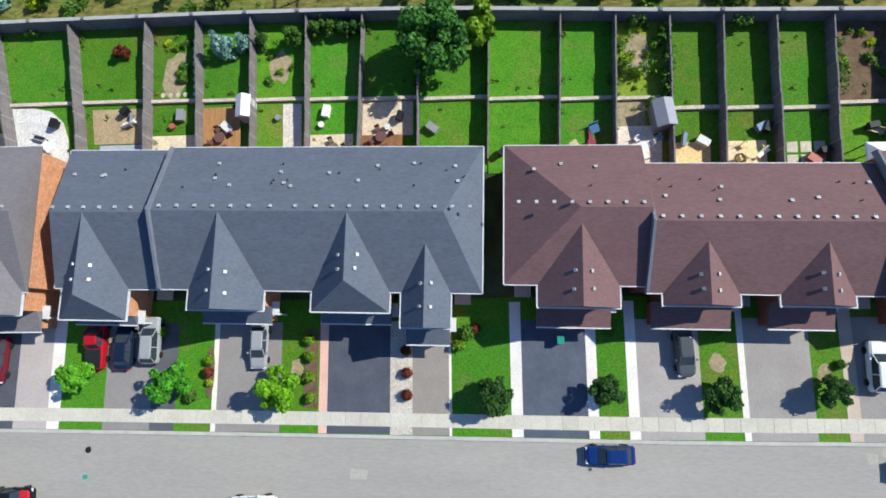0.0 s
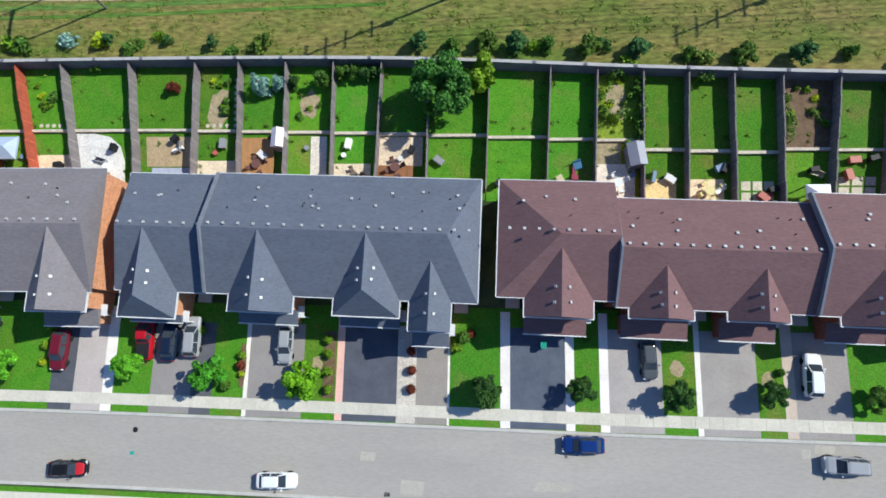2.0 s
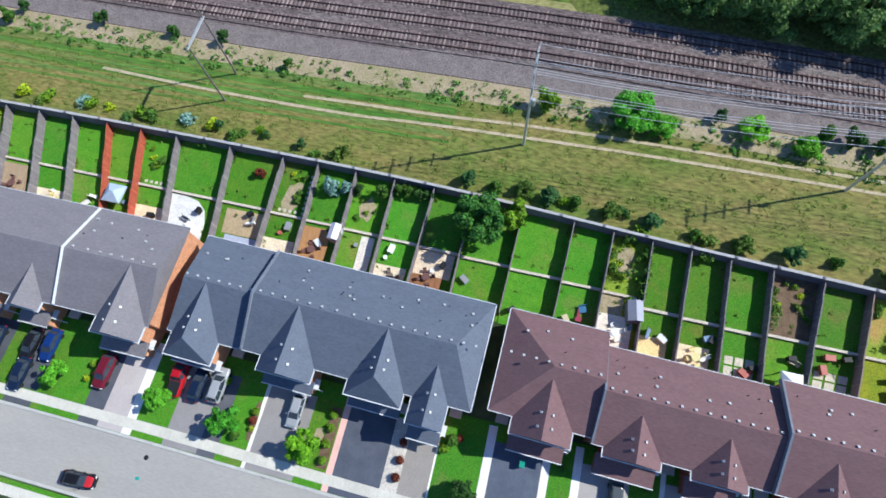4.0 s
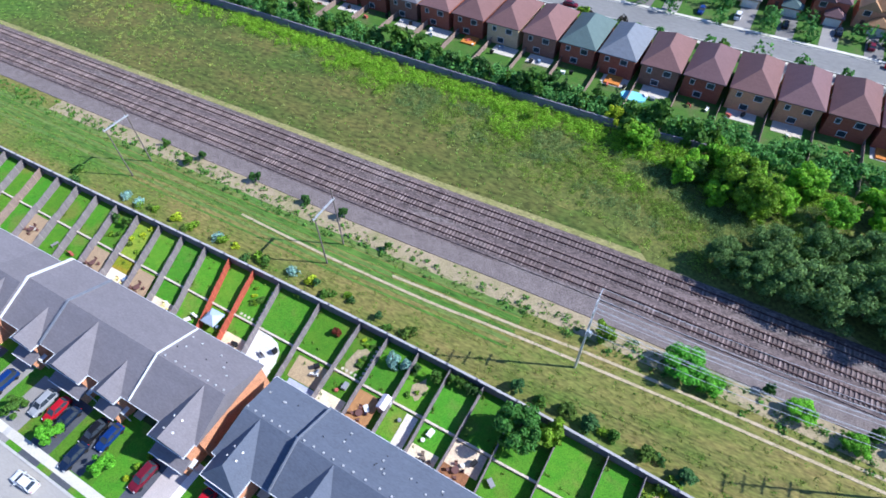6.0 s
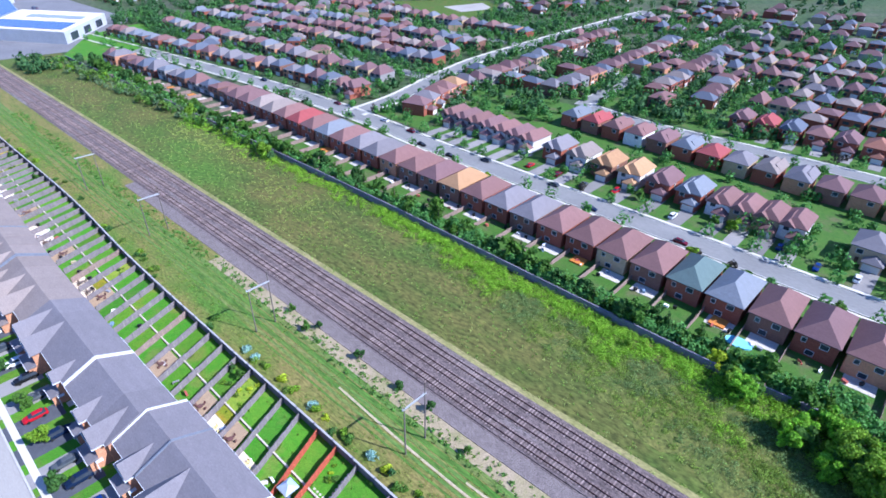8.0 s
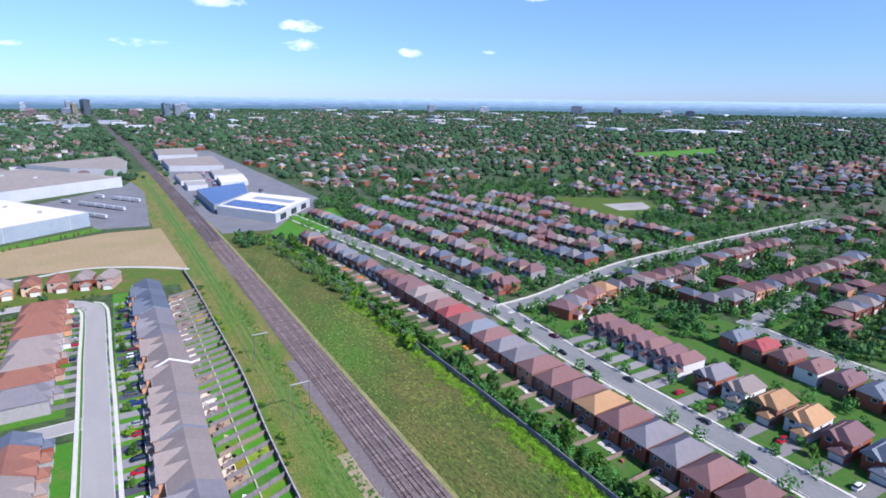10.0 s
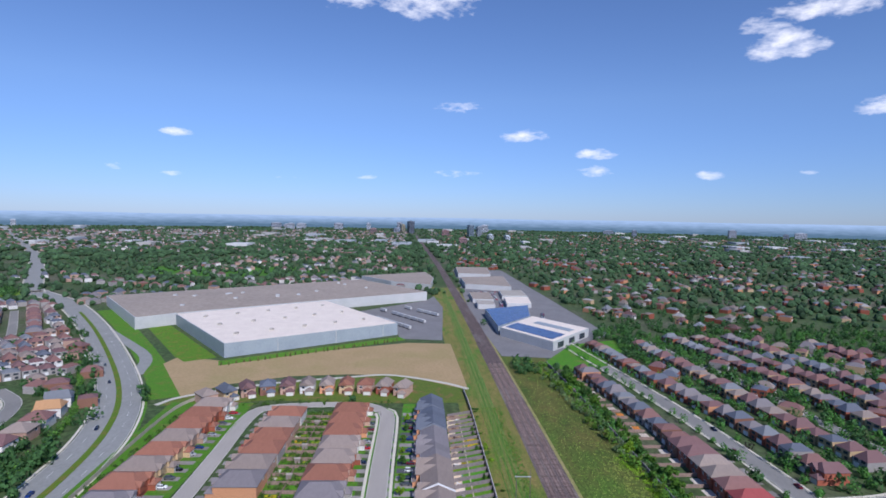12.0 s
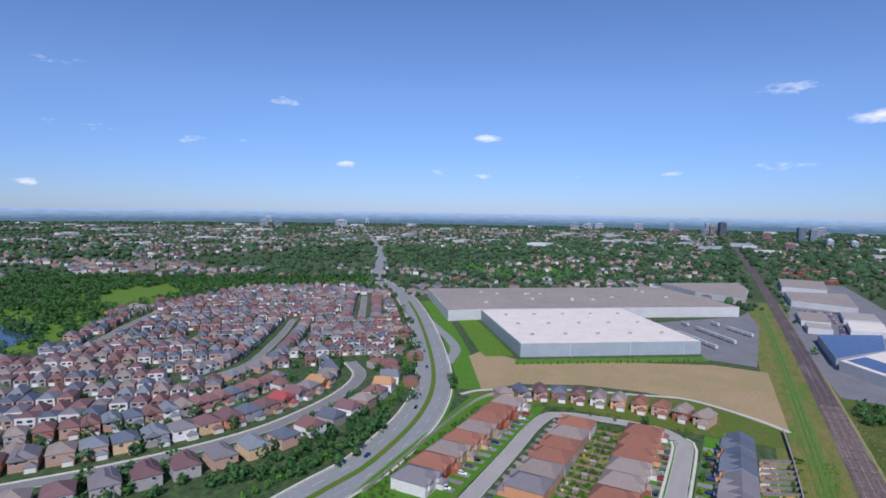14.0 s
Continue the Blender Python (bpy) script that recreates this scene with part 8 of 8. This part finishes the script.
def put_car(kind, x, y, rz, colour, where):
    o = copy_thing(kind, pose(x, y, 0.14 if where == "driveway" else 0.07, 0, 0, rz))
    for c in o.children:
        if c.name.startswith(("body", "roof", "wing")):
            c.color = CARC[colour]
    o.name = "car"
    word = {C_SEDAN: "sedan", C_FAR: "sedan", C_FARSUV: "sport utility car", C_SUV: "sport utility car", C_PICK: "pickup truck"}[kind]
    return tagged(o, f"{colour} {word} parked {'in' if where == 'factory yard' else 'on'} the {where}", "car", "parked cars")


for k, x, y, rz, c, wh_ in ((C_PICK, -35.6, -9.9, 92, "red", "driveway"), (C_SEDAN, -32.7, -10.3, 90, "dark blue", "driveway"), (C_SUV, -29.9, -9.7, 90, "silver", "driveway"), (C_SEDAN, -18.7, -10.3, -90, "silver", "driveway"), (C_SEDAN, 22.6, -11.2, -88, "dark grey", "driveway"),
                           (C_SUV, 40.0, -12.6, 88, "white", "driveway"), (C_SEDAN, 15.2, -20.6, 180, "blue", "street"), (C_SUV, -46.0, -11.6, -92, "maroon", "driveway"), (C_SEDAN, -18.7, -25.4, 2, "white", "street"), (C_SEDAN, -43.2, -24.9, 3, "black", "street"), (C_SUV, 42.6, -21.9, 178, "silver", "street"),
                           (C_SEDAN, -58.0, -10.6, -92, "black", "driveway"), (C_SEDAN, -55.2, -10.0, -90, "blue", "driveway"), (C_SEDAN, -63.4, -11.3, -90, "dark blue", "driveway"), (C_SEDAN, -66.2, -11.0, -90, "red", "driveway"), (C_SEDAN, -57.6, -14.6, -90, "dark blue", "driveway"), (C_SUV, -69.0, -11.3, -90, "silver", "driveway"), (C_SEDAN, -60.8, -20.5, 182, "white", "street")):
    put_car(k, x, y, rz, c, wh_)
# red bonnet of the black car, a thin shell added over its paint
bonnet = thing("bonnet_cover", "red bonnet panel of a black car", "car cover", (-43.2, -24.9, 0.07), 3)
part("cover", loft([[(x, -w, z), (x, -w * 0.8, z + 0.05), (x, w * 0.8, z + 0.05), (x, w, z)] for x, w, z in ((1.0, 0.62, 0.93), (1.35, 0.68, 0.93), (1.9, 0.62, 0.85), (2.05, 0.5, 0.78))]), M_PLASTIC, bonnet, "", (0.5, 0.02, 0.03, 1))
rc = np.random.RandomState(5)
names = list(CARC)
for x, y in DRIVE_SPOTS:
    if x < -72 and rc.rand() < 0.8:
        put_car([C_FAR, C_FARSUV][rc.randint(2)], x + rc.uniform(-0.8, 0.8), y + rc.uniform(-0.5, 2), 90 if rc.rand() < 0.6 else -90, names[rc.randint(len(names))], "driveway")
nl = n_line
for x in np.arange(-330, 60, 17.0):
    if rc.rand() < 0.5:
        y = float(np.interp(x, nl[:, 0], nl[:, 1]))
        s = rc.choice([-3.6, 3.6])
        put_car([C_FAR, C_FARSUV][rc.randint(2)], x + rc.uniform(-4, 4), y + s, 0 if s < 0 else 180, names[rc.randint(len(names))], "street")
for x in np.arange(-110, 60, 11.5):
    if rc.rand() < 0.75:
        put_car([C_FAR, C_FARSUV][rc.randint(2)], x + rc.uniform(-1, 3), 165 + rc.uniform(-2, 3), 90 + rc.choice([0, 180]), names[rc.randint(len(names))], "driveway")
for x0_, y0_, ux, uy, n_ in ((-690, 92, -2.7, 0.3, 22), (-612, 128, -2.7, 0.5, 20), (-768, 96, -2.8, 0, 18), (-560, 150, -2.2, 1.6, 8), (-845, 64, -0.2, 2.8, 18)):
    for i in range(n_):
        if rc.rand() < 0.7:
            put_car([C_FAR, C_FARSUV][rc.randint(2)], x0_ + ux * i, y0_ + uy * i, 95 if abs(ux) > abs(uy) else 5, names[rc.randint(len(names))], "factory yard")
for s in (40, 110, 150, 220, 290, 380, 430):
    i = min(len(big_line) - 2, int(s / 6))
    p, q = offset_line(big_line, 5 if s % 3 else -5)[i:i + 2]
    put_car(C_FAR, p[0], p[1], math.degrees(math.atan2(q[1] - p[1], q[0] - p[0])) + (0 if s % 3 == 0 else 180), names[rc.randint(len(names))], "street")
for x in np.arange(-316, -206, 8.0):
    for yy in (-33.6, -92.8, -114.6):
        slab("driveway", x - 1.9, yy - 4.4, x + 1.7, yy + 4.4, 0.12, M_DRIVE, "grey driveway before a townhouse", "driveway", tone((1, 1, 1), rc.uniform(0.6, 1.1)))
        if rc.rand() < 0.5:
            put_car([C_FAR, C_FARSUV][rc.randint(2)], x - 0.1, yy + rc.uniform(-0.6, 0.6), 90, names[rc.randint(len(names))], "driveway")
for kd in (C_SEDAN, C_SUV, C_PICK, C_FAR, C_FARSUV):
    for o in list(kd.children_recursive) + [kd]:
        bpy.data.objects.remove(o)

# driveways of the north houses
for (x, y, rz) in HOUSES:
    if y > 100 and math.hypot(x, y) < 292:
        a = radians(rz)
        ca, sa = math.cos(a), math.sin(a)
        dpt = 5.8 if 110 < y < 140 else 6.3
        reach = 12.6 if y < 140 else 17.0 if y < 200 and x > -185 else 10.5
        q = [(x + ca * u - sa * v, y + sa * u + ca * v) for u, v in ((0.2, -dpt - 0.5), (4.8, -dpt - 0.5), (4.8, -dpt - reach), (0.2, -dpt - reach))]
        solid("driveway", Build().prism(q, -0.2, 0.12), M_DRIVE, "grey driveway in front of a house", "driveway", "structure", colour=tone((1, 1, 1), rc.uniform(0.6, 1.15)))
# lawns round the north rows
for y0, y1 in ((100, 146.5), (158.5, 245), (255, 345)):
    solid("garden_lawn", Build().prism([(-205, y0 + 6), (-60, y0), (120, y0), (120, y1), (-60, y1), (-205, y1 + 3)], -0.2, 0.05), M_LAWN, "green lawns round the north houses", "lawn", "structure", colour=(0.8, 0.6, 1.6, 1))
for i, x in enumerate(np.arange(-400, 60, 10.35)):
    wy = float(np.interp(x, NWALL[:, 0], NWALL[:, 1]))
    yh = 119.3 if x > -250 else 119.3 - 7 * (-250 - x) / 80
    if -160 < x:
        for _ in range(2):
            clutter(x + rc.uniform(-3.5, 3.5), yh - rc.uniform(1.5, 6), rc)
    if i % 3 != 0:
        slab("patio", x - 3.5, yh - 4.5, x + 3.2, yh - 0.2, 0.13, M_PATIO, "pale patio behind a brick house", "patio", tone((1.2, 1.15, 1.1), rc.uniform(0.7, 1.2)))
    t = thing("fence", "low wooden fence between north gardens", "fence", (x + 5.1, wy + 0.5, 0), 90, "north garden fences")
    Lf = yh - wy
    for k in range(2):
        part("fence_panel", Build().box(Lf * k / 2 + 0.05, -0.04, 0, Lf * (k + 1) / 2 - 0.05, 0.04, 1.7), M_FENCE, t, "", TANF)
    if rc.rand() < 0.2:
        slab("deck", x - 2.5, yh - 4.2, x + 1.5, yh - 0.3, 0.5, M_DECK, "orange-stained wooden deck behind a house", "deck", (1.5, 0.95, 0.4, 1))
solid("swimming_pool", Build().prism([(-11 + 3.2 * math.cos(t_), 112.5 + 2.0 * math.sin(t_)) for t_ in np.linspace(0, 6.1, 18)], 0, 0.5), M_POOL, "round turquoise above-ground swimming pool", "pool")


# pale privacy fence between the south estate and the avenue
fl_ = curve_pts([(-190, -143.5), (-230, -146), (-274, -149), (-322, -150), (-345, -143)], 6.0)
fence_a = thing("fence", "long pale grey privacy fence beside the avenue", "fence", group="south estate fences")
for i in range(len(fl_) - 1):
    part("fence_panel", strip(fl_[i:i + 2] + (fl_[i + 1] - fl_[i]) * np.array([[0.02], [-0.02]]), -0.08, 0.08, 0, 2.1), M_SAND, fence_a)
solid("verge_lawn", strip(near_big[(near_big[:, 0] < -184) & (near_big[:, 0] > -345)], -15.6, -12.8, -0.2, 0.05), M_LAWN, "green grass verge between the avenue and its fence", "lawn", "structure", colour=(0.9, 0.8, 1, 1))

# gardens of the south estate
rgd = np.random.RandomState(19)
for x in np.arange(-314, -206, 7.9):
    for y0, y1 in ((-71.5, -63.6), (-62.4, -54.5)):
        if rgd.rand() < 0.75:
            c = [(1, 1, 1, 1), (1.6, 1.1, 1, 1), (4.5, 1.4, 0.8, 1), (2.4, 1.2, 1.6, 1)][rgd.randint(4)]
            slab("back_lawn", x - 3.4, y0 + 1, x + 3.2, y1 - 1, 0.11, M_LAWN, "small townhouse garden lawn", "lawn", c)
        if rgd.rand() < 0.35:
            yy = y0 + 0.3 if y0 < -70 else y1 - 2.9
            slab("patio", x - 2.6, yy, x + 2.2, yy + 2.6, 0.14, M_PATIO, "pale patio behind a townhouse", "patio", tone((1.2, 1.15, 1.1), rgd.uniform(0.7, 1.1)))
    t = thing("fence", "grey wooden fence between townhouse gardens", "fence", (x + 3.9, -71.2, 0), 90, "south estate fences")
    for k in range(2):
        part("fence_panel", Build().box(k * 8.2, -0.05, 0, k * 8.2 + 8.1, 0.05, 1.7), M_FENCE, t, "", TANF)
    if rgd.rand() < 0.3:
        shed_thing(x - 2, -63.2, 0, (0.34, 0.30, 0.27, 1))
fence_s = thing("fence", "long grey wooden fence between garden rows", "fence", (-318, -63, 0), 0, "south estate fences")
for k in range(14):
    part("fence_panel", Build().box(k * 8.1, -0.05, 0, k * 8.1 + 7.9, 0.05, 1.7), M_FENCE, fence_s, "", TANF)


# ---- railway poles and wires ----
def portal(x, y0, y1, h):
    t = thing("signal_portal", "weathered twin-pole railway portal with a pale crossarm", "utility pole", (x, y0, 0))
    part("pole", Build().cylinder(0, 0, 0, h, 0.16, 0.11, 8), M_WOODPOLE, t)
    part("pole", Build().cylinder(0, y1 - y0, 0, h + 2.6, 0.16, 0.11, 8), M_WOODPOLE, t)
    part("crossarm", Build().box(-0.13, -0.5, h - 0.5, 0.13, y1 - y0 + 0.3, h - 0.22), M_GALV, t, "pale steel crossarm")
    for yy in (-0.4, (y1 - y0) * 0.5, y1 - y0 - 0.4):
        part("insulator", Build().cylinder(0, yy, h - 0.22, h + 0.1, 0.09, 0.06, 6), M_GALV, t)
    return t


PORT = [(-46.6, 33.6, 39.0), (-99.5, 33.0, 38.4), (-165, 34.5, 40.4), (-213, 32.4, 38.0)]
for x, y0, y1 in PORT:
    portal(x, y0, y1, 13.0)


def steel_pole(x, y, h):
    t = thing("power_pole", "pale steel power pole carrying several wires", "utility pole", (x, y, 0))
    part("pole", Build().cylinder(0, 0, 0, h, 0.22, 0.12, 8), M_GALV, t)
    for k, z in enumerate((h - 0.6, h - 3.0, h - 5.4, h - 8.6)):
        part("crossarm", Build().box(-0.08, -1.5 + 0.1 * k, z, 0.08, 1.5 - 0.1 * k, z + 0.14), M_GALV, t)
        for xx in (-1.3, -0.5, 0.5, 1.3):
            part("insulator", Build().cylinder(0, xx * (1 - 0.08 * k), z + 0.14, z + 0.42, 0.07, 0.05, 6), M_GALV, t)
    part("transformer", Build().cylinder(0.45, 0, h * 0.5, h * 0.5 + 1.1, 0.28, n=10), M_GALV, t, "grey transformer can")
    part("brace", Build().rod((0, -1.2, h - 3.0), (0, 0, h - 4.6), 0.04), M_GALV, t)
    return t


POLES = [(2.7, 35.4, 21.0), (49.4, 37.4, 21.0), (98, 38, 21.0)]
for p in POLES:
    steel_pole(*p)
for (x0, y0, h0), (x1, y1, h1) in zip(POLES[:-1], POLES[1:]):
    for k, (dy, dz) in enumerate(((-1.3, -0.2), (1.3, -0.2), (-1.2, -2.6), (-0.45, -2.6), (0.45, -2.6), (1.2, -2.6), (-1.1, -5.0), (1.1, -5.0), (-0.9, -8.2), (0.4, -8.2), (0.9, -8.2))):
        cu = Build()
        for i in range(13):
            t_ = i / 12
            p = (x0 + (x1 - x0) * t_, y0 + (y1 - y0) * t_ + dy, h0 + dz - 4.4 * t_ * (1 - t_))
            cu.v += [(p[0], p[1] + 0.022 * cy_, p[2] + 0.022 * cz_) for cy_, cz_ in ((-1, -1), (1, -1), (1, 1), (-1, 1))]
        cu.f = [(4 * i + q_, 4 * i + (q_ + 1) % 4, 4 * i + 4 + (q_ + 1) % 4, 4 * i + 4 + q_) for i in range(12) for q_ in range(4)] + [(3, 2, 1, 0), (48, 49, 50, 51)]
        solid("power_line", cu, M_WIRE, "thin pale overhead power line between poles", "power line", group="overhead power lines")
# street fittings
for x, y, w_, d_ in ((41.0, -20.4, 1.1, 0.45), (39.0, -20.9, 0.5, 0.5), (-3.5, -25.8, 1.4, 0.8), (-8.6, -22.6, 0.9, 0.5), (12, -25.2, 2.2, 0.5)):
    solid("road_patch", Build().prism([(x - w_, y - d_), (x + w_ * 0.8, y - d_), (x + w_, y + d_ * 0.8), (x - w_ * 0.9, y + d_)], -0.1, 0.066), M_CONC, "pale repair patch in the asphalt", "road patch", "structure", colour=(0.70, 0.69, 0.71, 1))
for x, y in ((-20.3, -18.95), (-6.3, -26.6)):
    dg = thing("storm_drain", "iron storm drain grate beside the kerb", "drain", (x, y, 0.02))
    for k in range(5):
        part("bar", Build().box(-0.3 + 0.13 * k, -0.22, 0, -0.22 + 0.13 * k, 0.22, 0.065), M_DARKPLASTIC, dg)
for x, y in ((-36.1, -20.5),):
    solid("manhole_cover", Build().cylinder(0, 0, -0.1, 0.075, 0.32, n=14), M_DARKPLASTIC, "round iron manhole cover in the street", "manhole", at=(x, y, 0))
solid("utility_mark", Build().box(-0.25, -0.2, 0, 0.25, 0.2, 0.07), M_PLASTIC, "small teal painted mark on the asphalt", "road marking", at=(-36.2, -23.1, 0), rz=15, colour=(0.03, 0.35, 0.3, 1))
bin_ = thing("wheeled_bin", "blue recycling bin with a green lid", "bin", (11.0, -9.9, 0.13))
part("body", Build().box(-0.3, -0.35, 0, 0.3, 0.35, 1.0), M_PLASTIC, bin_, "", (0.02, 0.05, 0.3, 1))
part("lid", Build().box(-0.33, -0.4, 1.0, 0.33, 0.38, 1.08), M_PLASTIC, bin_, "", (0.02, 0.3, 0.2, 1))
